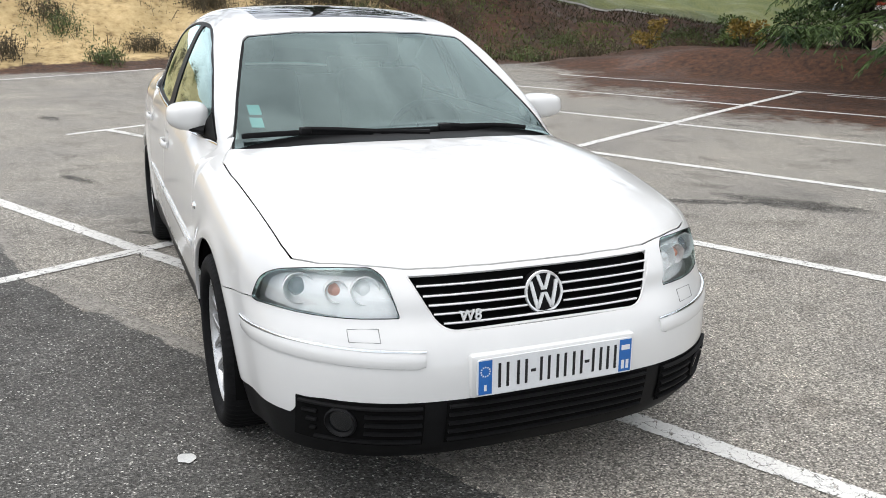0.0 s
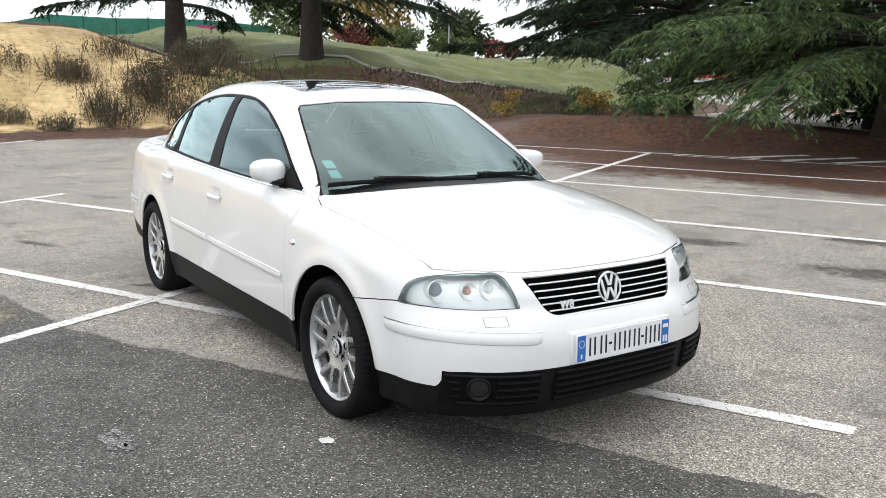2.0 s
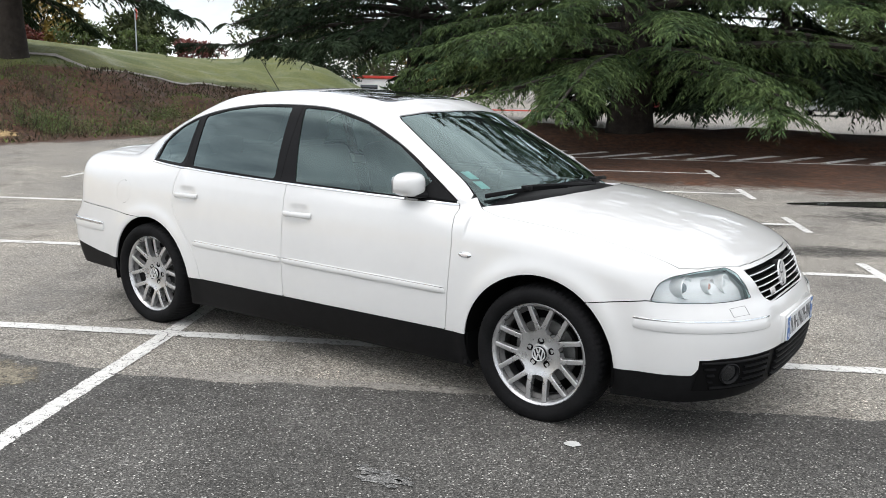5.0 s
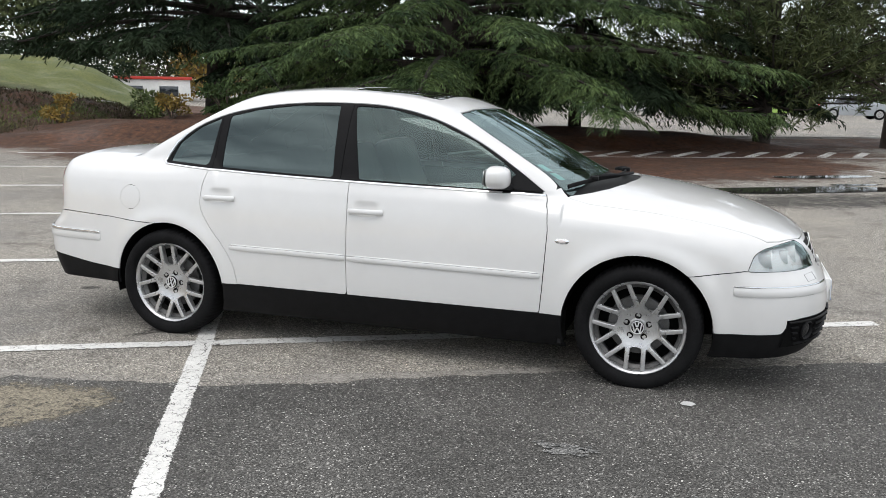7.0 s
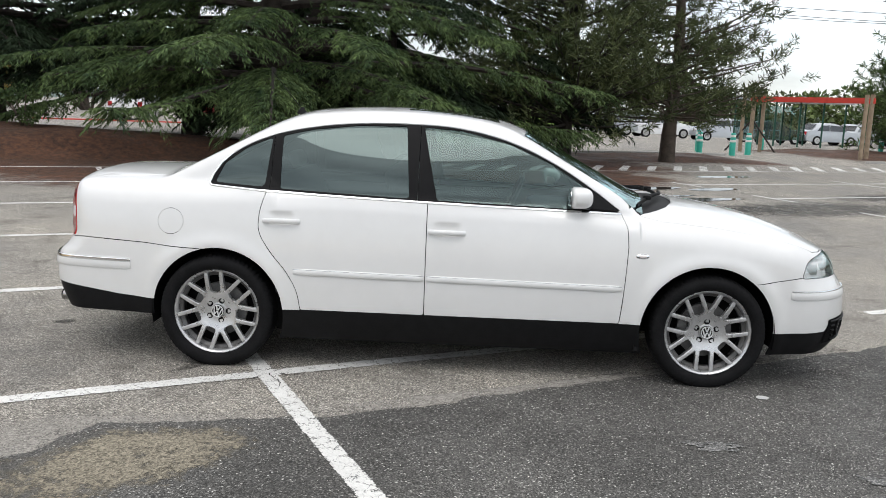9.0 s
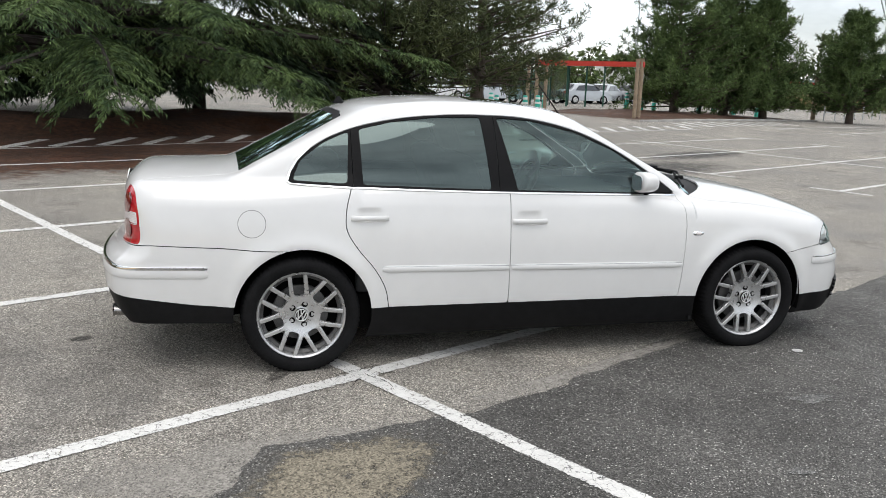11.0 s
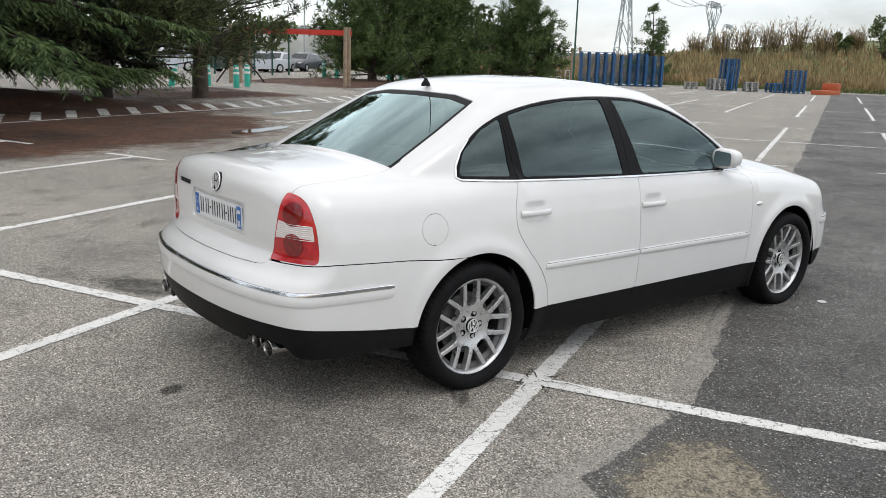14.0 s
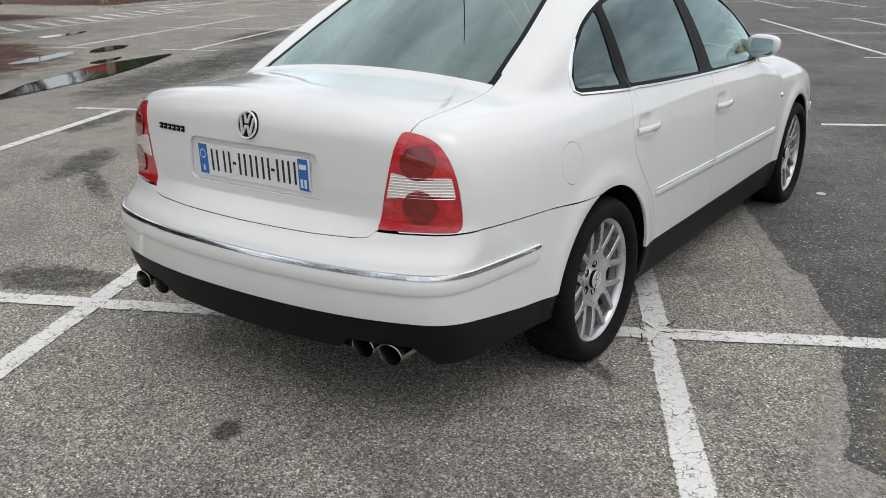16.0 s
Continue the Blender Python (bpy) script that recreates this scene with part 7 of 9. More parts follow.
def cedar(name, x, y, height, spread, trunk_r, low, limbs, seed, material, bark, label, per_limb=46, leaf=26, leaf_len=0.30, leaf_w=0.034, lean=0.0, category="tree", clear=None, floor=0.55, crowd=1.35, start=0.18, trim=0.0):
    """A conifer with level limbs that hang at their ends."""
    rng = np.random.RandomState(seed)
    z0 = float(ground_z(x, y)) - 0.1
    tree = empty(name, Matrix.Translation((x, y, z0)), label, category)
    bm = bmesh.new()
    pts = [(lean * t * height * 0.1 + 0.05 * math.sin(5 * t), 0.05 * math.cos(4 * t), t * height) for t in np.linspace(0, 1, 14)]
    tube(bm, pts, lambda t: trunk_r * (1.25 - 0.25 * min(1, t * 8)) * (1 - 0.92 * t), 12)
    part("trunk", bm, bark, tree)
    bm = bmesh.new()
    B, W, LN = [], [], []
    for k in range(limbs):
        f = (k + rng.uniform(0, 0.8)) / limbs
        h = low + (height - low) * f**crowd
        L = spread * (1 - 0.93 * ((h - low) / (height - low)))**0.75 * rng.uniform(0.72, 1.05)
        az = k * 2.39996 + rng.uniform(-0.3, 0.3)
        L *= 1 - trim * max(0, -math.cos(az))
        if clear and clear(az, h):
            continue
        rise, sag = rng.uniform(0.02, 0.20), rng.uniform(0.020, 0.045) * (7 / max(L, 2))
        s = np.linspace(0, 1, 9)
        wob = rng.uniform(-0.25, 0.25)
        px = np.cos(az + wob * s) * s * L
        py = np.sin(az + wob * s) * s * L
        pz = h + rise * s * L - sag * (s * L)**2
        pz = np.maximum(pz, floor + 0.3 * rng.rand())
        limb = np.stack([px, py, pz], 1)
        tube(bm, limb, lambda t: max(0.012, trunk_r * 0.26 * (1 - 0.9 * t) * (0.5 + 0.5 * L / spread)), 5)
        m = int(per_limb * L / spread) + 5
        for j in range(m):
            t = rng.uniform(start, 1.0)**0.85
            q = t * 8
            i = min(int(q), 7)
            p = limb[i] + (limb[i + 1] - limb[i]) * (q - i)
            sgn = rng.choice((-1, 1))
            tang = np.array((math.cos(az), math.sin(az), 0))
            lat = np.array((-tang[1], tang[0], 0)) * sgn
            ln = (0.55 + 0.9 * (1 - t)) * rng.uniform(0.5, 1.1) * min(1.2, 0.45 + L / 8)
            d = lat * rng.uniform(0.5, 1.0) + tang * rng.uniform(0.35, 1.0)
            d = d / np.linalg.norm(d)
            q = np.linspace(0.05, 1, leaf)
            dr = rng.uniform(0.25, 0.65)
            sp = p + d * (q * ln)[:, None] + np.array((0, 0, -1.0)) * (dr * ln * q**2)[:, None] + np.array((0, 0, 0.05))
            lw = d * rng.uniform(0.5, 1.0, leaf)[:, None] + np.cross(d, (0, 0, 1)) * (rng.choice((-1, 1), leaf) * rng.uniform(0.3, 1.0, leaf))[:, None] + np.array((0, 0, -1.0)) * (0.25 + 0.5 * q)[:, None] + rng.normal(0, 0.18, (leaf, 3))
            B.append(sp)
            W.append(lw)
            LN.append(np.full(leaf, leaf_len) * rng.uniform(0.55, 1.15, leaf) * (1.05 - 0.45 * q))
    part("branchwork", bm, bark, tree)
    blades("crown", np.concatenate(B), np.concatenate(W), np.concatenate(LN), leaf_w, material, tree, droop=0.18, rng=rng)
    return tree


def pine(name, x, y, height, spread, trunk_r, low, seed, material, bark, label, tufts=420, leaf=16, leaf_len=0.22, leaf_w=0.030, stems=1, dense=1.0):
    """A pine with upturned tufts on irregular boughs."""
    rng = np.random.RandomState(seed)
    z0 = float(ground_z(x, y)) - 0.08
    tree = empty(name, Matrix.Translation((x, y, z0)), label, "tree")
    bm = bmesh.new()
    axes = []
    for k in range(stems):
        a = rng.uniform(0, 6.3)
        off = np.array((math.cos(a), math.sin(a))) * (0 if stems == 1 else spread * 0.10)
        hh = height * (1 if k == 0 else rng.uniform(0.75, 0.95))
        pts = [np.array((off[0] * min(1, t * 2.2), off[1] * min(1, t * 2.2), t * hh)) + np.array((0.12 * math.sin(6 * t + k), 0.12 * math.cos(5 * t + k), 0)) * min(1, t * 4) for t in np.linspace(0, 1, 12)]
        tube(bm, pts, lambda t: trunk_r * (1 if k == 0 else 0.75) * (1.15 - 0.15 * min(1, t * 8)) * (1 - 0.9 * t), 10)
        axes.append((np.array(pts), hh))
    part("trunk", bm, bark, tree)
    bm = bmesh.new()
    B, W, LN = [], [], []
    nb = int(tufts / 9)
    for k in range(nb):
        pts, hh = axes[k % stems]
        f = rng.uniform(0, 1)**1.5
        h = low + (hh * 0.97 - low) * f
        i = np.clip(h / hh * 11, 0, 10.99)
        c = pts[int(i)] * (1 - i % 1) + pts[int(i) + 1] * (i % 1)
        L = spread * (0.20 + 0.80 * (1 - f)**0.75) * rng.uniform(0.55, 1.05) * (0.75 if stems > 1 else 1)
        if f > 0.85:
            L *= 0.6
        az = rng.uniform(0, 6.283)
        el = rng.uniform(-0.12, 0.45)
        d = np.array((math.cos(az), math.sin(az), el))
        s = np.linspace(0, 1, 5)
        bough = c + d * (s * L)[:, None] + np.array((0, 0, 1.0)) * (0.10 * L * s**2)[:, None] + rng.normal(0, 0.04, (5, 3)) * s[:, None]
        tube(bm, bough, lambda t: max(0.008, trunk_r * 0.2 * (1 - 0.85 * t)), 4)
        for j in range(int(9 * dense)):
            t = rng.uniform(0.3, 1.05)
            q = min(t, 1) * 4
            i = min(int(q), 3)
            p = bough[i] + (bough[i + 1] - bough[i]) * (q - i) + rng.normal(0, 0.14 * spread / 2.5, 3)
            dd = d * 0.7 + np.array((0, 0, 0.6)) + rng.normal(0, 0.35, 3)
            dd /= np.linalg.norm(dd)
            q = rng.uniform(0, 1, leaf)
            ln = rng.uniform(0.20, 0.42)
            B.append(p + dd * (q * ln)[:, None])
            W.append(dd * 0.7 + rng.normal(0, 0.75, (leaf, 3)))
            LN.append(rng.uniform(0.7, 1.2, leaf) * leaf_len)
    part("branchwork", bm, bark, tree)
    blades("crown", np.concatenate(B), np.concatenate(W), np.concatenate(LN), leaf_w, material, tree, rng=rng)
    return tree


def shrub(name, x, y, w, d, h, material, seed, label, n=2600, leaf=0.10, category="shrub", lift=0.0, open_=0.0, stuff=False):
    """A leafy shrub or broad-leaved crown: lumps of small leaves on stems."""
    rng = np.random.RandomState(seed)
    z0 = float(ground_z(x, y))
    t = empty(name, Matrix.Translation((x, y, z0)), label, category)
    lumps = max(7, int(n / 160))
    cen = rng.uniform(-1, 1, (lumps, 3))
    cen /= np.maximum(1, np.linalg.norm(cen, axis=1, keepdims=True))
    cen = cen * (w * 0.40, d * 0.40, h * 0.36) + (0, 0, h * 0.52 + lift)
    cen[:, 2] = np.maximum(cen[:, 2], h * 0.18 + lift)
    k = rng.randint(0, lumps, n)
    o = rng.normal(0, 1, (n, 3))
    o /= np.linalg.norm(o, axis=1, keepdims=True)
    size = rng.uniform(0.5, 1.0, lumps)[k][:, None] * np.array((w * 0.22, d * 0.22, h * 0.20))
    base = cen[k] + o * size * rng.uniform(0.5 + open_ * -0.3, 1.1, n)[:, None]
    base[:, 2] = np.maximum(base[:, 2], 0.02)
    bm = bmesh.new()
    for c in cen[:min(lumps, 14)]:
        tube(bm, [(c[0] * 0.1, c[1] * 0.1, -0.05), (c[0] * 0.5, c[1] * 0.5, c[2] * 0.55), tuple(c)], lambda s: 0.035 * h / 2 * (1 - 0.8 * s) + 0.006, 5)
    part("branchwork", bm, M_BARK, t)
    blades("leaves", base, o + rng.normal(0, 0.7, (n, 3)), leaf * rng.uniform(0.7, 1.3, n), leaf * 0.55, material, t, rng=rng)
    return t


def weeds(name, x, y, w, d, h, seed, label, n=90, material=None):
    """A clump of dry upright stems with small withered leaves."""
    rng = np.random.RandomState(seed)
    t = empty(name, Matrix.Translation((x, y, 0)), label, "weeds")
    bx, by = rng.normal(0, w * 0.33, n), rng.normal(0, d * 0.33, n)
    bz = ground_z(x + bx, y + by) - 0.03
    base = np.stack([bx, by, bz], 1)
    way = np.stack([rng.normal(0, 0.22, n), rng.normal(0, 0.22, n), np.ones(n)], 1)
    way /= np.linalg.norm(way, axis=1, keepdims=True)
    hh = h * rng.uniform(0.4, 1.1, n)
    tagged(blades("stalk_growth", base, way, hh, 0.022, M_WEED, t, rng=rng), kind="stuff")
    k = rng.randint(0, n, n * 26)
    f = rng.uniform(0.15, 1, n * 26)
    p = base[k] + way[k] * (hh[k] * f)[:, None] + rng.normal(0, 0.07, (n * 26, 3))
    blades("leaves", p, rng.normal(0, 1, (n * 26, 3)) + (0, 0, 0.4), rng.uniform(0.03, 0.08, n * 26), 0.020, material or M_WEED, t, rng=rng)
    return t


def tall_weeds(x, y, w, h, seed):
    """A bare wispy bush: thin stems that fan out, with side twigs."""
    rng = np.random.RandomState(seed)
    t = empty("dry_bush", Matrix.Translation((x, y, float(ground_z(x, y)) - 0.1)), "bare straw-coloured bush in the field", "bush")
    n = 90
    base = np.stack([rng.normal(0, w * 0.16, n), rng.normal(0, w * 0.16, n), np.zeros(n)], 1)
    way = np.stack([rng.normal(0, 0.26, n), rng.normal(0, 0.26, n), np.ones(n)], 1)
    ln = h * rng.uniform(0.45, 1.05, n)
    blades("stalk_growth", base, way, ln, 0.055, M_WEED, t, rng=rng)
    k = rng.randint(0, n, 1500)
    f = rng.uniform(0.2, 0.95, 1500)
    wn = way / np.linalg.norm(way, axis=1, keepdims=True)
    p = base[k] + wn[k] * (ln[k] * f)[:, None]
    blades("twig_growth", p, wn[k] + rng.normal(0, 0.5, (1500, 3)), rng.uniform(0.25, 0.7, 1500), 0.05, M_STRAW, t, rng=rng)
    return t


def build_trees():
    cedar("cedar_tree", -4.6, 14.8, 13.0, 7.6, 0.46, 1.5, 96, 3, M_CEDAR, M_BARKDARK, "tall cedar with hanging green boughs over needle litter", per_limb=112, leaf=38, leaf_len=0.19, leaf_w=0.0205, crowd=2.1, trim=0.22)
    cedar("cedar_tree", -2.2, 18.4, 10.0, 6.0, 0.16, 1.2, 60, 8, M_CEDARDARK, M_BARKDARK, "slender dark cedar behind the tall one", per_limb=80, leaf=30, leaf_len=0.24, leaf_w=0.036, crowd=1.9)
    cedar("cedar_tree", -13.4, 18.4, 12.0, 7.0, 0.36, 2.9, 100, 12, M_CEDARDARK, M_BARKDARK, "dark cedar at the foot of the lawn", per_limb=56, leaf=30, leaf_len=0.24, leaf_w=0.036, crowd=2.2, floor=2.1)
    cedar("cedar_tree", -8.4, 20.6, 11.0, 6.4, 0.30, 1.8, 60, 14, M_CEDARDARK, M_BARKDARK, "dark cedar behind the tall green one", per_limb=64, leaf=26, leaf_len=0.28, leaf_w=0.044, crowd=2.0, floor=1.1)
    cedar("cedar_tree", -22.5, 10.3, 13.0, 6.5, 0.36, 1.9, 54, 15, M_CEDARDARK, M_BARKDARK, "tall dark cedar on the lawn", per_limb=52, leaf=20, leaf_len=0.34, leaf_w=0.052, floor=0.95, crowd=2.2, clear=lambda a, h: h < 2.7 and int(a * 7) % 3 > 0)
    cedar("cedar_tree", -28.4, 7.5, 14.0, 6.5, 0.38, 1.9, 46, 19, M_CEDARDARK, M_BARKDARK, "tall dark cedar at the edge of the lawn", per_limb=46, leaf=20, leaf_len=0.34, leaf_w=0.052, floor=1.2, crowd=2.2, clear=lambda a, h: h < 2.9 and int(a * 7) % 3 > 0)
    cedar("cedar_tree", -33.0, 0.5, 14.0, 6.5, 0.32, 2.2, 40, 23, M_CEDARDARK, M_BARKDARK, "tall dark cedar above the sandy bank", per_limb=44, leaf=20, leaf_len=0.34, leaf_w=0.052, floor=1.2, crowd=2.2, clear=lambda a, h: h < 2.9 and int(a * 7) % 3 > 0)
    pine("pine_tree", 2.6, 17.8, 9.0, 4.0, 0.20, 0.9, 31, M_PINE, M_BARKDARK, "dense dark pine on the planted island", tufts=1900, leaf=26, leaf_len=0.22, leaf_w=0.028, dense=1.3)
    pine("pine_tree", 5.8, 19.6, 10.0, 3.2, 0.22, 1.3, 37, M_PINE, M_BARK, "dark pine with bare lower boughs on the island", tufts=1350, leaf=26, leaf_len=0.22, leaf_w=0.028, dense=1.2)
    pine("pine_tree", 17.8, 29.0, 6.2, 3.0, 0.20, 0.35, 41, M_PINEBRIGHT, M_BARK, "bushy green pine by the barrier", tufts=1500, leaf=24, leaf_len=0.24, leaf_w=0.034, dense=1.3)
    pine("pine_tree", 20.8, 29.8, 6.6, 2.7, 0.20, 0.35, 43, M_PINEBRIGHT, M_BARK, "bushy green pine by the barrier", tufts=1500, leaf=24, leaf_len=0.24, leaf_w=0.034, dense=1.3)
    pine("pine_tree", 22.6, 29.4, 5.4, 2.3, 0.18, 0.35, 47, M_PINEBRIGHT, M_BARK, "lower green pine by the barrier", tufts=1100, leaf=24, leaf_len=0.24, leaf_w=0.034, dense=1.3)
    pine("pine_tree", 26.6, 28.5, 4.9, 2.4, 0.17, 0.6, 53, M_PINEBRIGHT, M_BARK, "upright green pine by the second barrier", tufts=1300, leaf=24, leaf_len=0.24, leaf_w=0.034, dense=1.3)
    pine("pine_tree", 50.3, 39.3, 5.9, 1.9, 0.16, 0.5, 59, M_PINEBRIGHT, M_BARK, "single green pine behind the pallets", tufts=520, leaf=14, leaf_len=0.30, leaf_w=0.05)
    # hedges and shrubs at the top of the lawn
    for k, (x, y, w, d, h, m, lab, n) in enumerate([
            (-47.5, 29.0, 3.6, 3, 2.0, M_LEAF, "clipped light green hedge", 2400), (-45.0, 31.6, 3.6, 3, 1.9, M_LEAF, "clipped light green hedge", 2400), (-42.6, 34.2, 3.4, 3, 1.9, M_REDLEAF, "red-leaved shrub on the lawn", 1800),
            (-49.8, 26.0, 3.0, 3, 1.7, M_REDLEAF, "red-leaved shrub on the lawn", 1500), (-39.5, 37.0, 5, 4, 2.4, M_CEDARDARK, "dark green hedge along the lawn", 2200), (-35.5, 39.5, 5, 4, 2.6, M_CEDARDARK, "dark evergreen hedge beyond the lawn", 2200),
            (-56.5, 40.5, 6, 6, 5.2, M_PINE, "cone-shaped dark tree behind the hedge", 4200), (-66, 30, 9, 8, 6.5, M_LEAF, "green tree behind the fence", 4200), (-60, 33.5, 7, 7, 6.0, M_YELLOWLEAF, "tree turning yellow behind the fence", 3600),
            (-47, 48, 12, 9, 8, M_PINE, "large dark tree behind the lawn", 5200), (-39, 58, 10, 8, 7, M_YELLOWLEAF, "large tree turning yellow beyond the lawn", 3800), (-52, 66, 13, 9, 7.5, M_PINE, "large dark tree behind the shed", 4200), (-44, 72, 13, 9, 7.5, M_LEAF, "large green tree behind the shed", 4200), (-30, 62, 12, 9, 8, M_PINE, "large dark tree beyond the lawn", 4200), (-20, 66, 14, 9, 8, M_PINE, "large dark tree beyond the car park", 4200), (-8, 70, 14, 9, 7.5, M_LEAF, "large green tree beyond the car park", 4200), (6, 74, 15, 9, 7.5, M_PINE, "large dark tree beyond the car park", 4200),
            (-11.6, 12.6, 1.6, 1.3, 0.9, M_LEAF, "low green shrub on the bank", 1300), (-9.4, 12.6, 1.8, 1.3, 0.9, M_CEDAR, "low evergreen shrub at the cedar's foot", 1300), (-13.3, 11.6, 0.9, 0.8, 0.8, M_YELLOWLEAF, "yellow autumn shrub on the bank", 800),
            (-10.4, 11.9, 0.9, 0.8, 0.7, M_YELLOWLEAF, "yellow autumn shrub on the bank", 700), (-24.5, 7.6, 2.4, 2.0, 1.2, M_WEED, "brown withered bush on the bank", 1700), (-17.6, 3.6, 2.0, 1.6, 1.0, M_WEED, "brown withered bush on the bank", 4200), (-18.9, 5.4, 2.4, 1.8, 1.1, M_WEED, "brown withered bush on the bank", 4200), (-16.8, 5.4, 1.6, 1.4, 0.7, M_WEED, "brown withered bush on the bank", 1300)]):
        shrub("hedge" if "hedge" in lab else ("tree" if "tree" in lab else "shrub"), x, y, w, d, h, m, 200 + k, lab, n, (0.05 if m is M_WEED else 0.08) if h < 1.5 else (0.22 if h < 4 else 0.40), "hedge" if "hedge" in lab else ("tree" if "tree" in lab else "shrub"))
    # far trees past the second car park and beyond the field
    rng = np.random.RandomState(77)
    for k in range(26):
        a = radians(28 + 78 * (k + rng.uniform(0, 0.7)) / 26)
        r = rng.uniform(88, 120)
        x, y = r * math.cos(a), r * math.sin(a)
        if math.degrees(a) < 46:
            continue
        shrub("tree", x, y, rng.uniform(7, 12), 8, rng.uniform(4, 8), (M_LEAF, M_PINE, M_LEAF)[k % 3], 300 + k, "leafy green tree beyond the far car park", 1300, 0.6, "tree")
    for k, (az, r, w, h) in enumerate([(24.6, 100, 3.4, 4.6), (17.5, 118, 6, 3.6), (15.6, 118, 5, 3.2), (8.5, 105, 8, 4.6), (21.2, 104, 2.6, 2.6), (27.0, 104, 2.2, 2.4)]):
        a = radians(az)
        shrub("bush", -4 + r * math.cos(a), -3 + r * math.sin(a), w, w, h, M_LEAF, 400 + k, "green bush standing in the dry field", 1700, 0.30, "bush", open_=0.6)
    for k, (az, r, w, h) in enumerate([(35.4, 108, 3.0, 3.0), (33.9, 104, 3.6, 3.6), (32.4, 104, 3.2, 3.9), (31.0, 106, 3.4, 4.0), (29.4, 104, 2.8, 4.4), (28.0, 102, 2.6, 3.4), (26.2, 106, 2.6, 2.8), (20.0, 110, 3.0, 2.4)]):
        a = radians(az)
        tall_weeds(-4 + r * math.cos(a), -3 + r * math.sin(a), w, h, 430 + k)
    # weeds on the bank
    for k, (x, y, w, d, h) in enumerate([(-16.8, 2.4, 1.3, 1.0, 0.9), (-17.6, 3.6, 1.5, 1.2, 1.1), (-18.6, 5.0, 1.6, 1.4, 1.1), (-16.6, 5.4, 1.5, 1.0, 0.9), (-20.0, 6.6, 1.8, 1.6, 0.9), (-15.8, 7.2, 1.6, 1.2, 0.6), (-18.2, 8.2, 1.8, 1.4, 0.6), (-15.6, 4.0, 0.9, 0.8, 0.8),
                                         (-17.4, -1.4, 1.0, 0.9, 0.6), (-16.0, -2.6, 0.8, 0.6, 0.7), (-18.6, -3.4, 1.3, 1.0, 0.6), (-15.6, -0.6, 0.7, 0.5, 0.5), (-19.5, 0.6, 1.3, 1.1, 0.7), (-15.0, 9.0, 1.6, 1.0, 0.40), (-14.4, 10.6, 1.6, 1.0, 0.36), (-16.4, 10.8, 1.8, 1.2, 0.36), (-20.8, -5.0, 1.6, 1.4, 0.6), (-13.8, 13.4, 1.6, 1.2, 0.34), (-15.4, 14.4, 1.8, 1.2, 0.32), (-14.6, 16.0, 1.6, 1.2, 0.3), (-17.0, 0.2, 0.7, 0.7, 0.6), (-16.2, 1.2, 0.6, 0.6, 0.5), (-18.2, -1.8, 0.8, 0.7, 0.5), (-19.4, -2.4, 0.9, 0.8, 0.5), (-17.2, -4.6, 0.8, 0.7, 0.5), (-19.0, 2.0, 1.0, 0.9, 0.7), (-20.6, 3.4, 1.2, 1.0, 0.8)]):
        weeds("weed_clump", x, y, w, d, h * (0.95 if y > 1.5 else 0.72), 500 + k, "clump of withered brown weeds on the bank", (150 if 1.5 < y < 8 else 60) if x > -20 else 80, M_LEAF if k in (3, 5, 8, 11, 13, 15, 16, 18) else None)
    # rough grass along the bank and the field edge
    rng = np.random.RandomState(91)
    for nm, mt, n, tall, lab in (("bank_grass", M_WEED, 16000, 0.16, "rough withered grass on the bank"), ("bank_weeds", M_GRASSBLADE, 16000, 0.13, "low green weeds on the bank")):
        x, y = rng.uniform(-24, -12.2, n), rng.uniform(4.5, 22, n)
        d = inside_distance(x, y, HILL_FOOT)
        ok = (d > 0.7) & (d < np.interp(y, [8, 13, 18, 24], [9.0, 7.2, 4.2, 2.4])) & (rough_noise(x * 3, y * 3) * (1 if nm == "bank_grass" else -1) > -0.06)
        x, y = x[ok], y[ok]
        b = np.stack([x, y, ground_z(x, y) - 0.02], 1)
        tagged(blades(nm, b, np.stack([rng.normal(0, 0.6, len(x)), rng.normal(0, 0.6, len(x)), np.ones(len(x))], 1), tall * rng.uniform(0.4, 1.3, len(x)), 0.035, mt, rng=rng), lab, "grass", kind="stuff")
    n = 26000
    u, v = 63.5 + 40 * rng.uniform(0, 1, n)**1.7, rng.uniform(-38, 34, n)
    x, y = bay(u, v)
    b = np.stack([x, y, ground_z(x, y) - 0.02], 1)
    tagged(blades("field_grass", b, np.stack([rng.normal(0, 0.25, n), rng.normal(0, 0.25, n), np.ones(n)], 1), rng.uniform(0.5, 1.35, n), 0.10, M_STRAW, rng=rng), "tall dry straw-coloured grass in the field", "grass", kind="stuff")
    n = 5000
    u, v = 62.6 + 1.6 * rng.uniform(0, 1, n), rng.uniform(-38, 30, n)
    x, y = bay(u, v)
    b = np.stack([x, y, ground_z(x, y) - 0.02], 1)
    tagged(blades("verge_grass", b, np.stack([rng.normal(0, 0.4, n), rng.normal(0, 0.4, n), np.ones(n)], 1), rng.uniform(0.2, 0.5, n), 0.08, M_GRASSBLADE, rng=rng), "green grass verge along the asphalt", "grass", kind="stuff")


build_trees()


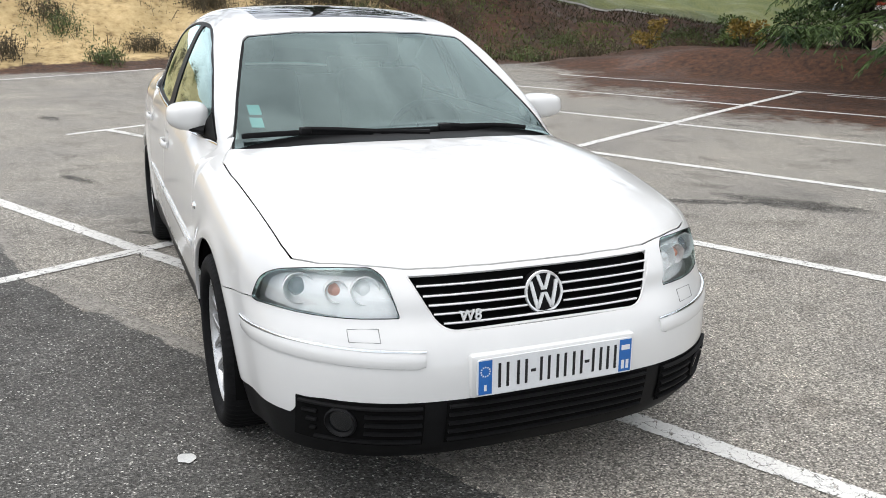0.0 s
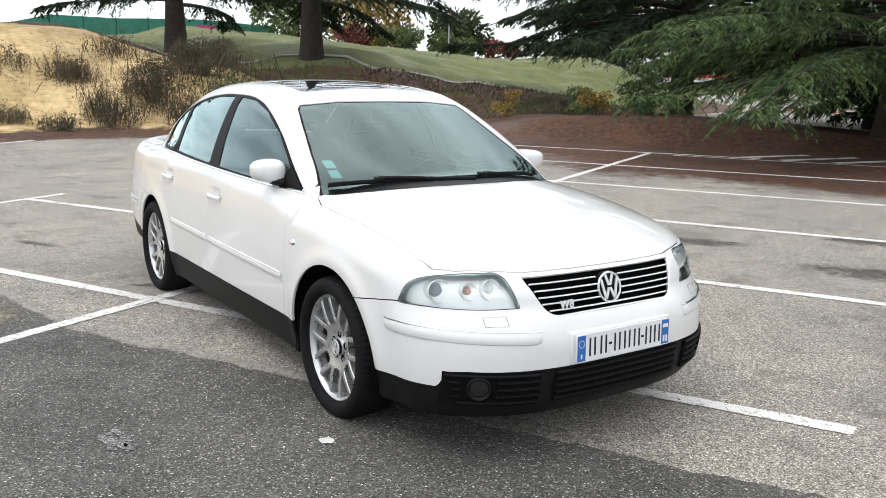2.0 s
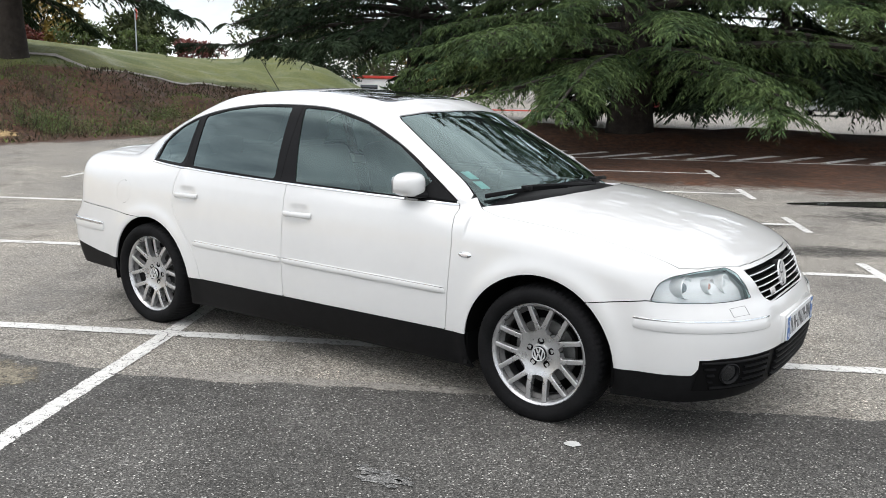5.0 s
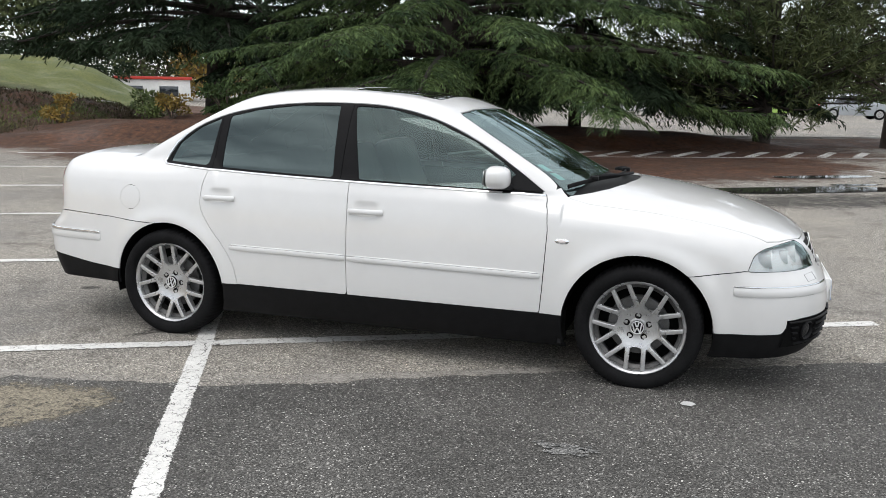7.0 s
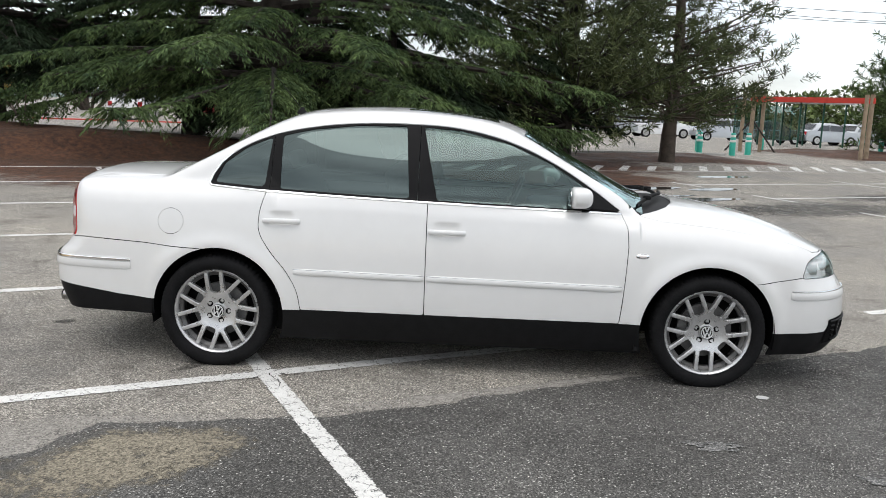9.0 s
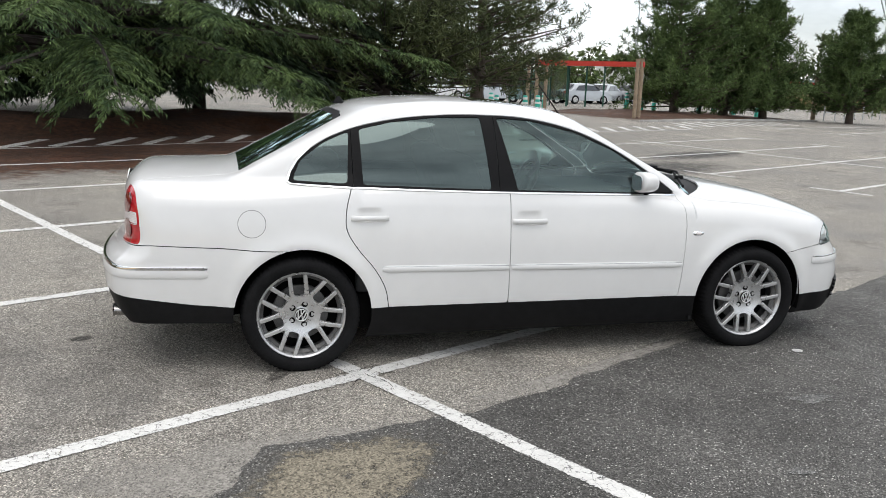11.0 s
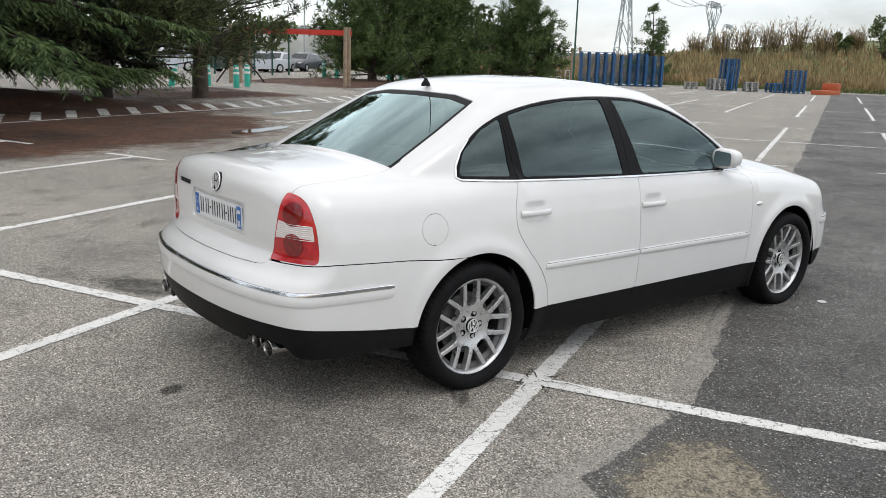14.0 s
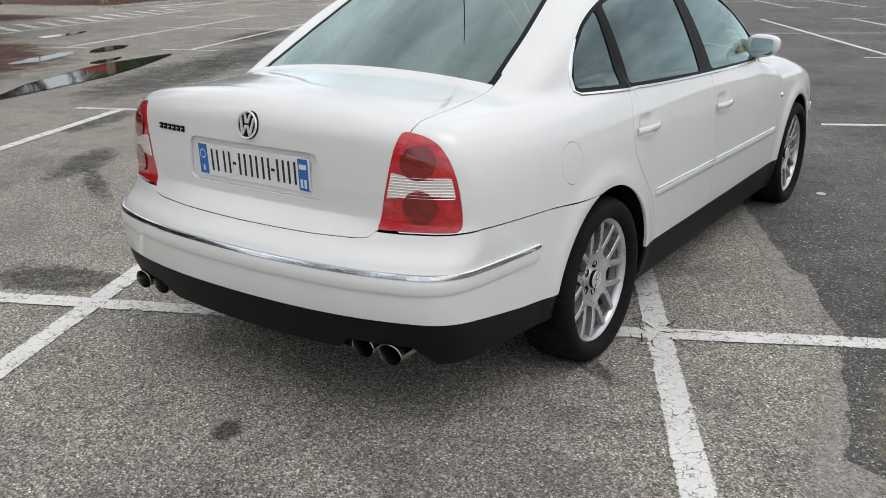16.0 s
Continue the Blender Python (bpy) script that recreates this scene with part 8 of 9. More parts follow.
# ---- barriers, posts, pallets, pylons, vehicles and buildings round the car park ----
M_POST = mat("weathered_timber_post", (0.25, 0.19, 0.13), 0.85, 0, 0.3, 6, 0.5, 40)
M_REDBAR = mat("red_painted_bar", (0.50, 0.045, 0.030), 0.45, 0, 0.15, 4)
M_BLUE = mat("blue_painted_wood", (0.020, 0.085, 0.20), 0.7, 0, 0.35, 5, 0.3, 50)
M_GREYWOOD = mat("grey_weathered_wood", (0.30, 0.30, 0.29), 0.85, 0, 0.3, 5, 0.3, 50)
M_ORANGE = mat("orange_plastic", (0.42, 0.10, 0.035), 0.5, 0, 0.2, 5)
M_GALV = mat("galvanised_steel", (0.42, 0.44, 0.46), 0.45, 0.7, 0.15, 4)
M_GREENPOST = mat("turquoise_bollard_plastic", (0.03, 0.36, 0.27), 0.5, 0, 0.12, 6)
M_WHITE = mat("white_painted_wall", (0.70, 0.70, 0.68), 0.6, 0, 0.08, 1.5)
M_GREENNET = mat("green_windbreak_net", (0.07, 0.26, 0.20), 0.8, 0, 0.2, 2)
M_PINK = mat("magenta_plastic", (0.40, 0.03, 0.17), 0.5, 0, 0.15, 3)
M_DARKGREEN = mat("dark_green_steel", (0.012, 0.07, 0.045), 0.5, 0, 0.2, 4)
M_KERB = mat("concrete_kerb", (0.34, 0.33, 0.31), 0.9, 0, 0.2, 4, 0.3, 60)
M_PATH = mat("pale_gravel_path", (0.27, 0.255, 0.225), 0.95, 0, 0.2, 6, 0.3, 40)
M_CABLE = mat("overhead_cable", (0.10, 0.10, 0.11), 0.6)
M_CARGLASS = mat("dark_vehicle_glass", (0.02, 0.025, 0.03), 0.06, 0, 0.1, 3, coat=1.0)
M_HILLS = mat("distant_woods", (0.13, 0.16, 0.15), 0.95, 0, 0.25, 0.03)


def gz(x, y):
    return float(ground_z(x, y))


def height_barrier():
    (xr, yr), (xl, yl) = (13.8, 24.6), (10.8, 27.7)
    z = gz(xr, yr)
    t = empty("height_barrier", Matrix.Translation((xr, yr, z - 0.05)), "red height-limit bar on weathered timber posts", "barrier")
    dx, dy, dz = xl - xr, yl - yr, gz(xl, yl) - z
    for a, b, h, w in ((0.0, 0.0, 2.22, 0.17), (-0.28, -0.20, 2.20, 0.15), (dx, dy, 2.35, 0.17), (dx + 0.35, dy - 0.1, 2.25, 0.15), (dx - 0.30, dy + 0.2, 2.3, 0.15)):
        bm = bmesh.new()
        beam(bm, (a, b, -0.1 + (dz if abs(a) > 1 else 0)), (a + 0.01, b, h + (dz if abs(a) > 1 else 0)), w, w * 0.94, 10)
        part("post", bm, M_POST, t)
    bm = bmesh.new()
    m = Matrix.Translation((dx / 2, dy / 2, 2.03 + dz / 2)) @ Matrix.Rotation(math.atan2(dy, dx), 4, "Z")
    box(bm, -2.25, 2.25, -0.05, 0.05, -0.085, 0.085, 0.01, m)
    part("bar", bm, M_REDBAR, t, "red painted bar")
    # slim braces of the left posts
    for k, (a, b) in enumerate(((-0.9, 0.5), (0.9, -0.6))):
        bm = bmesh.new()
        beam(bm, (dx + a, dy + b, dz - 0.1), (dx, dy, 1.3 + dz), 0.07, 0.06, 8)
        part("brace", bm, M_BARKDARK, t, "dark leaning brace")
    x, y = 26.1, 30.4
    t = empty("barrier_post", Matrix.Translation((x, y, gz(x, y) - 0.05)), "timber post with a short red swing bar", "barrier")
    bm = bmesh.new()
    beam(bm, (0, 0, -0.1), (0.02, 0, 2.3), 0.22, 0.2, 10)
    part("post", bm, M_POST, t)
    bm = bmesh.new()
    box(bm, -1.5, 0.0, -0.04, 0.04, 1.78, 1.88, 0.008, Matrix.Rotation(radians(-35), 4, "Z"))
    part("bar", bm, M_REDBAR, t, "red painted bar")
    bm = bmesh.new()
    c, s = math.cos(radians(145)), math.sin(radians(145))
    beam(bm, (0, 0, 2.22), (0.75 * c, 0.75 * s, 1.88), 0.05, 0.05, 8)
    part("brace", bm, M_GALV, t)
    for x, y, h in ((47.0, 43.6, 2.6), (45.9, 43.4, 2.5)):
        t = empty("timber_post", Matrix.Translation((x, y, gz(x, y))), "tall weathered timber post by the railings", "post")
        bm = bmesh.new()
        beam(bm, (0, 0, -0.1), (0, 0.02, h), 0.24, 0.2, 10)
        part("shaft", bm, M_POST, t)


def pallets():
    def pallet(material):
        t = empty("pallet", None, "wooden pallet", "pallet")

        def piece(name, *size):
            bm = bmesh.new()
            box(bm, *size)
            part(name, bm, material, t, smooth=False)
        for y in (-0.33, -0.165, 0.0, 0.165, 0.33):
            piece("top_board", -0.60, 0.60, y - 0.06, y + 0.06, 0.122, 0.144)
        for x in (-0.53, 0.0, 0.53):
            piece("cross_board", x - 0.07, x + 0.07, -0.40, 0.40, 0.100, 0.121)
            for y in (-0.35, 0.0, 0.35):
                piece("block", x - 0.07, x + 0.07, y - 0.05, y + 0.05, 0.022, 0.099)
        for y in (-0.35, 0.0, 0.35):
            piece("bottom_board", -0.60, 0.60, y - 0.05, y + 0.05, 0.0, 0.021)
        return t
    rng = np.random.RandomState(6)
    first = {}

    def stack(x, y, n, turn, material, label, tilt=0.0):
        z = gz(x, y) + 0.02
        for k in range(n):
            m = pose(x + rng.normal(0, 0.012) + tilt * k * 0.144, y + rng.normal(0, 0.012), z + k * 0.1445, 0, 0, turn + rng.normal(0, 1.0))
            if material.name not in first:
                first[material.name] = pallet(material)
                ob = first[material.name]
                ob.matrix_world = m
            else:
                ob = copy_thing(first[material.name], m)
            tagged(ob, label, "pallet", "pallet stacks")
    a, b = np.array((40.5, 36.7)), np.array((43.9, 33.9))
    for k in range(5):
        p = a + (b - a) * (k + 0.0) / 4
        stack(p[0], p[1], (15, 15, 14, 15, 14)[k], 140, M_BLUE, "blue wooden pallet in a tall stack")
        if k in (1, 3):
            stack(p[0] + 0.9, p[1] + 0.75, 14, 140, M_BLUE, "blue wooden pallet in a tall stack")
    stack(46.2, 29.6, 14, 60, M_BLUE, "blue wooden pallet in a leaning stack", 0.07)
    stack(45.4, 29.9, 5, 58, M_GREYWOOD, "grey wooden pallet in a low stack")
    stack(46.9, 28.3, 4, 40, M_GREYWOOD, "grey wooden pallet in a low stack")
    stack(44.8, 31.4, 3, 30, M_GREYWOOD, "grey wooden pallet in a low stack")
    stack(47.7, 27.0, 4, 62, M_BLUE, "blue wooden pallet in a low stack")
    stack(48.2, 26.0, 10, 62, M_BLUE, "blue wooden pallet in a tall stack", 0.03)
    x, y = 49.2, 24.4
    t = empty("orange_crate", Matrix.Translation((x, y, gz(x, y))), "flat orange crate beside the pallets", "crate")
    bm = bmesh.new()
    box(bm, -0.9, 0.9, -0.5, 0.5, 0.0, 0.28, 0.02)
    part("base", bm, M_ORANGE, t)
    bm = bmesh.new()
    box(bm, 0.4, 0.9, -0.5, 0.5, 0.28, 0.72, 0.02)
    part("upright", bm, M_ORANGE, t)


# pale blue-grey puts the distance haze into the steel's colour
M_PYLON = mat("hazy_pylon_steel", (0.40, 0.43, 0.46), 0.6, 0.1, 0.1, 0.2)


def pylon(x, y, h, w, label):
    t = empty("pylon", pose(x, y, -2, 0, 0, 20), label, "pylon")
    th = 0.018 * w + 0.10
    bm = bmesh.new()
    waist, zz = 0.16 * w, h * 0.62
    lv = [(0, w * 0.5), (h * 0.2, w * 0.36), (h * 0.4, w * 0.25), (zz, waist)]
    for (z0, a), (z1, b) in zip(lv, lv[1:]):
        for sx, sy in ((1, 1), (1, -1), (-1, -1), (-1, 1)):
            beam(bm, (sx * a * 0.5, sy * a * 0.5, z0), (sx * b * 0.5, sy * b * 0.5, z1), th)
        for s in (-1, 1):
            beam(bm, (-a * 0.5, s * a * 0.5, z0), (b * 0.5, s * b * 0.5, z1), th * 0.6)
            beam(bm, (a * 0.5, s * a * 0.5, z0), (-b * 0.5, s * b * 0.5, z1), th * 0.6)
            beam(bm, (-b * 0.5, s * b * 0.5, z1), (b * 0.5, s * b * 0.5, z1), th * 0.6)
            beam(bm, (s * a * 0.5, -a * 0.5, z0), (s * b * 0.5, b * 0.5, z1), th * 0.6)
    part("tower", bm, M_PYLON, t)
    bm = bmesh.new()
    for s in (-1, 1):
        for dy in (-waist * 0.4, waist * 0.4):
            beam(bm, (s * waist * 0.5, dy, zz), (s * w * 0.62, dy, h * 0.86), th)
            beam(bm, (s * w * 0.62, dy, h * 0.86), (s * w * 0.40, dy, h), th)
            beam(bm, (s * waist * 0.1, dy, zz), (s * w * 0.40, dy, h * 0.86), th * 0.7)
        for k in range(4):
            f = k / 4
            beam(bm, (s * (waist * 0.5 + f * (w * 0.62 - waist * 0.5)), 0, zz + f * (h * 0.86 - zz)), (s * (waist * 0.1 + (f + 0.25) * (w * 0.4 - waist * 0.1)), 0, zz + (f + 0.25) * (h * 0.86 - zz)), th * 0.6)
    part("fork", bm, M_PYLON, t)
    bm = bmesh.new()
    for z in (h * 0.92, h):
        beam(bm, (-w * 0.5, 0, z), (w * 0.5, 0, z), th)
    beam(bm, (-w * 0.95, 0, h * 0.95), (w * 0.95, 0, h * 0.95), th)
    for s in (-1, 1):
        beam(bm, (s * w * 0.95, 0, h * 0.95), (s * w * 0.40, 0, h), th * 0.7)
        beam(bm, (s * w * 0.95, 0, h * 0.95), (s * w * 0.95, 0, h * 0.87), th * 0.8)
    for k in range(8):
        beam(bm, (-w * 0.5 + w * k / 8, 0, h * 0.92), (-w * 0.5 + w * (k + 0.5) / 8, 0, h), th * 0.6)
        beam(bm, (-w * 0.5 + w * (k + 0.5) / 8, 0, h), (-w * 0.5 + w * (k + 1) / 8, 0, h * 0.92), th * 0.6)
    part("crossarm", bm, M_PYLON, t)


def cable(p, q, sag, r=0.09):
    bm = bmesh.new()
    p, q = Vector(p), Vector(q)
    tube(bm, [p.lerp(q, s) - Vector((0, 0, sag * 4 * s * (1 - s))) for s in np.linspace(0, 1, 15)], r, 5)
    tagged(part("power_cable", bm, M_CABLE), "thin overhead power cable between the pylons", "cable", "overhead cables")


def lamp_post(x, y, h, double, label, material):
    t = empty("street_lamp", Matrix.Translation((x, y, gz(x, y))), label, "street lamp")
    bm = bmesh.new()
    tube(bm, [(0, 0, -0.1), (0, 0, h * 0.5), (0, 0, h)], lambda s: 0.085 - 0.05 * s, 10)
    part("pole", bm, material, t)
    for s in ((-1, 1) if double else (1,)):
        bm = bmesh.new()
        tube(bm, [(0, 0, h - 0.02), (s * 0.25, 0, h + 0.35), (s * 0.7, 0, h + 0.5), (s * 1.1, 0, h + 0.5)], 0.04, 8)
        a = part("arm", bm, material, t)
        bm = bmesh.new()
        g = bmesh.ops.create_uvsphere(bm, u_segments=14, v_segments=8, radius=1)
        for v in bm.verts:
            v.co = Vector((s * 1.35 + v.co.x * 0.36, v.co.y * 0.15, h + 0.48 + v.co.z * (0.10 if v.co.z > 0 else 0.05)))
        part("head", bm, M_GALV, a)


def bollards():
    first = None
    for k, (x, y) in enumerate([(6.7, 24.2), (7.9, 24.0), (9.2, 24.6), (10.0, 25.4), (8.6, 26.8), (11.6, 28.8), (16.6, 31.2), (18.0, 32.4), (19.2, 33.4), (21.6, 33.2), (22.8, 33.8), (24.2, 34.2), (25.2, 33.6)]):
        m = pose(x, y, gz(x, y), 0, 14 if k == 0 else 0, 30 * k)
        if first is None:
            first = empty("bollard", m, "turquoise plastic bollard with white bands", "bollard", "bollards along the drive")
            bm = bmesh.new()
            lathe(bm, [(0.0, 0.78), (0.06, 0.78), (0.085, 0.74), (0.085, 0.60), (0.105, 0.55), (0.105, 0.0), (0.0, 0.0)], 16)
            bd = part("shaft", bm, M_GREENPOST, first)
            for z in (0.63, 0.46):
                bm = bmesh.new()
                lathe(bm, [(0.088 if z > 0.6 else 0.108, z), (0.09 if z > 0.6 else 0.11, z + 0.01), (0.09 if z > 0.6 else 0.11, z + 0.07), (0.088 if z > 0.6 else 0.108, z + 0.08)], 16)
                part("band", bm, M_WHITE, first, "white reflective band")
        else:
            copy_thing(first, m)


def parked_car(x, y, turn, paint, label, van=False):
    t = empty("parked_car", pose(x, y, gz(x, y), 0, 0, turn), label, "car", "parked cars")
    hh = 0.25 if van else 0.0
    prof = [(-2.05, 0.32), (-2.08, 0.62), (-1.98, 0.92 + hh * 0.5), (-1.60, 1.02 + hh), (-1.15, 1.40 + hh), (-0.2, 1.50 + hh), (0.45, 1.42 + hh), (1.05, 1.0), (1.75, 0.86), (2.02, 0.66), (2.06, 0.34), (1.7, 0.24), (-1.7, 0.24)]
    bm = bmesh.new()
    rows = []
    for yy, k in ((-0.86, 0.0), (-0.82, 0.35), (-0.60, 1.0), (0.60, 1.0), (0.82, 0.35), (0.86, 0.0)):
        row = []
        for px, pz in prof:
            if pz > 0.95:
                z = 0.90 + (pz - 0.90) * (0.35 + 0.65 * k if k < 1 else 1)
                w = yy if k > 0.9 else yy * (1 - 0.12 * (pz - 0.9) * (1 - k))
            else:
                z, w = pz, yy
            row.append(bm.verts.new((px * (0.985 if k == 0 else 1), w, z)))
        rows.append(row)
    n = len(prof)
    for a, b in zip(rows, rows[1:]):
        for i in range(n):
            j = (i + 1) % n
            bm.faces.new((a[i], a[j], b[j], b[i]))
    bm.faces.new(rows[0])
    bm.faces.new(rows[-1][::-1])
    bmesh.ops.recalc_face_normals(bm, faces=bm.faces)
    part("body", bm, paint, t)
    for s in (-1, 1):
        for xs in ([(-1.25, 0.97), (-0.35, 0.97), (-0.35, 1.36 + hh), (-0.95, 1.32 + hh)], [(-0.28, 0.97), (0.92, 0.97), (0.38, 1.32 + hh), (-0.28, 1.36 + hh)]):
            bm = bmesh.new()
            extrude_outline(bm, xs, lambda u, v, d: Vector((u, s * (0.868 - 0.20 * (v - 0.95) + d), v)), 0.02)
            bmesh.ops.recalc_face_normals(bm, faces=bm.faces)
            part("side_window", bm, M_CARGLASS, t, smooth=False)
    bm = bmesh.new()
    vs = [bm.verts.new(c) for c in ((0.52, -0.60, 1.40 + hh), (0.52, 0.60, 1.40 + hh), (1.06, 0.70, 1.01), (1.06, -0.70, 1.01))]
    bm.faces.new(vs)
    bmesh.ops.solidify(bm, geom=bm.faces[:], thickness=-0.03)
    part("windscreen", bm, M_CARGLASS, t, smooth=False)
    bm = bmesh.new()
    vs = [bm.verts.new(c) for c in ((-1.20, 0.60, 1.40 + hh), (-1.20, -0.60, 1.40 + hh), (-1.64, -0.66, 1.05 + hh), (-1.64, 0.66, 1.05 + hh))]
    bm.faces.new(vs)
    bmesh.ops.solidify(bm, geom=bm.faces[:], thickness=-0.03)
    part("rear_window", bm, M_CARGLASS, t, smooth=False)
    for cx in (-1.25, 1.28):
        for s in (-1, 1):
            bm = bmesh.new()
            m = Matrix.Translation((cx, s * 0.80, 0.31)) @ Matrix.Rotation(radians(90), 4, "X")
            lathe(bm, [(0.0, -0.1), (0.31, -0.1), (0.31, 0.1), (0.0, 0.1)], 20, m)
            w = part("wheel", bm, M_RUBBER, t)
            bm = bmesh.new()
            lathe(bm, [(0.0, -s * 0.104), (0.20, -s * 0.104), (0.21, -s * 0.09)], 16, m)
            part("hubcap", bm, M_ALLOY, w)
    for s in (-1, 1):
        bm = bmesh.new()
        box(bm, 1.93, 2.06, s * 0.62 - 0.14, s * 0.62 + 0.14, 0.62, 0.74, 0.02)
        part("headlamp", bm, M_LAMPWHITE, t)
        bm = bmesh.new()
        box(bm, -2.10, -1.99, s * 0.70 - 0.1, s * 0.70 + 0.1, 0.66, 0.90, 0.02)
        part("tail_lamp", bm, M_RED, t)


def far_side():
    silver = mat("silver_paint", (0.42, 0.44, 0.46), 0.3, 0.5, 0.04, 2, coat=1)
    dark = mat("dark_grey_paint", (0.03, 0.035, 0.04), 0.3, 0.2, 0.04, 2, coat=1)
    white = mat("white_paint", (0.72, 0.73, 0.73), 0.3, 0, 0.04, 2, coat=1)
    lime = mat("lime_paint", (0.25, 0.42, 0.05), 0.3, 0, 0.04, 2, coat=1)
    red = mat("dark_red_paint", (0.20, 0.02, 0.025), 0.3, 0, 0.04, 2, coat=1)
    row = [(8.8, 50.7, 8, silver, "silver hatchback"), (12.6, 51.4, 8, white, "white hatchback"), (16.4, 51.0, 190, silver, "silver estate car"), (4.6, 50.4, 8, lime, "lime green hatchback"), (1.2, 50.2, 186, dark, "dark grey hatchback"), (-3.0, 44.0, 100, white, "white hatchback"),
           (-9.5, 41.5, 5, silver, "pale silver hatchback"), (27.5, 57.0, 222, silver, "pale silver hatchback"), (31.0, 59.0, 215, dark, "dark hatchback"), (41.0, 60.0, 250, dark, "dark grey van"), (20.2, 52.5, 12, dark, "dark grey estate car"), (24.5, 54.0, 12, silver, "pale silver hatchback"), (-14.5, 44.0, 5, dark, "dark hatchback"), (-17.0, 38.0, 100, white, "white hatchback"), (-12.5, 39.0, 95, red, "dark red hatchback"), (-5.5, 43.0, 98, silver, "pale silver hatchback")]
    for x, y, a, m, lab in row:
        parked_car(x, y, a, m, lab + " parked beyond the planted island", "van" in lab)
    # kerbs of the planted islands, stone by stone
    kerb = None
    for va, ua, ub in ((17.9, -3.0, 19.8), (15.05, 24.0, 38.0)):
        for u in np.arange(ua, ub, 1.02):
            x, y = bay(u + 0.5, va)
            m = pose(x, y, gz(x, y) - 0.03, 0, 0, 27.4)
            if kerb is None:
                bm = bmesh.new()
                box(bm, -0.5, 0.5, -0.07, 0.07, -0.12, 0.11, 0.015, seg=1)
                kerb = part("kerb_stone", bm, M_KERB, smooth=False)
                kerb.matrix_world = m
                ob = kerb
            else:
                ob = copy_thing(kerb, m)
            tagged(ob, "grey concrete kerb stone edging the island", "kerb", "kerb stones", "structure")
    # trolley shelter and sheds beyond the drive
    t = empty("trolley_shelter", pose(17.0, 40.5, gz(17.0, 40.5), 0, 0, 35), "glass trolley shelter with dark frame", "shelter")
    for x in (-3, -1, 1, 3):
        for y in (-1.2, 1.2):
            bm = bmesh.new()
            beam(bm, (x, y, 0), (x, y, 2.3), 0.08)
            part("post", bm, M_DARKGREEN, t)
    bm = bmesh.new()
    box(bm, -3.3, 3.3, -1.5, 1.5, 2.3, 2.42, 0.03)
    part("roof", bm, M_GALV, t)
    for x in (-2, 0, 2):
        bm = bmesh.new()
        box(bm, x - 0.92, x + 0.92, 1.19, 1.21, 0.3, 2.1)
        part("pane", bm, M_LENS, t, "clear glass pane")
    for x, y, a, w, d, h, lab in ((-41.0, 52.5, 35, 5.5, 3.0, 2.0, "low white shed with a red roof edge"), (52, 92, 40, 22, 8, 4, "pale low building behind the trees")):
        t = empty("shed" if w < 8 else "building", pose(x, y, gz(x, y) - 0.3, 0, 0, a), lab, "building")
        bm = bmesh.new()
        box(bm, -w / 2, w / 2, -d / 2, d / 2, 0, h, 0.04)
        part("wall", bm, M_WHITE, t)
        bm = bmesh.new()
        box(bm, -w / 2 - 0.15, w / 2 + 0.15, -d / 2 - 0.15, d / 2 + 0.15, h, h + 0.22, 0.03)
        part("roof", bm, M_REDBAR if "red" in lab else M_GALV, t)
        for k in range(int(w / 2.6)):
            bm = bmesh.new()
            x0 = -w / 2 + 1.3 + k * 2.6
            box(bm, x0 - 0.7, x0 + 0.7, -d / 2 - 0.02, -d / 2 + 0.04, h * 0.35, h * 0.75, 0.01)
            part("window", bm, M_CARGLASS, t)
    # low red wall seen under the cedar
    for x, y, a, w in ((-15.5, 33.5, 20, 8),):
        t = empty("low_wall", pose(x, y, gz(x, y) - 0.1, 0, 0, a), "low red-painted kerb wall behind the cedar", "wall", kind="structure")
        bm = bmesh.new()
        box(bm, -w / 2, w / 2, -0.12, 0.12, 0, 0.16, 0.02)
        part("coping", bm, M_REDBAR, t)
    # hoop railings by the drive
    first = None
    for k in range(7):
        x, y = 28.5 + k * 2.5, 32.2 + k * 1.55
        m = pose(x, y, gz(x, y), 0, 0, 32)
        if first is None:
            first = empty("hoop_railing", m, "galvanised steel hoop railing", "railing", "hoop railings")
            bm = bmesh.new()
            tube(bm, [(-0.8, 0, -0.1), (-0.8, 0, 0.62), (-0.72, 0, 0.78), (-0.6, 0, 0.84), (0.6, 0, 0.84), (0.72, 0, 0.78), (0.8, 0, 0.62), (0.8, 0, -0.1)], 0.03, 8)
            part("hoop", bm, M_GALV, first)
            bm = bmesh.new()
            beam(bm, (-0.8, 0, 0.42), (0.8, 0, 0.42), 0.035, sides=8)
            part("crossbar", bm, M_GALV, first)
        else:
            copy_thing(first, m)


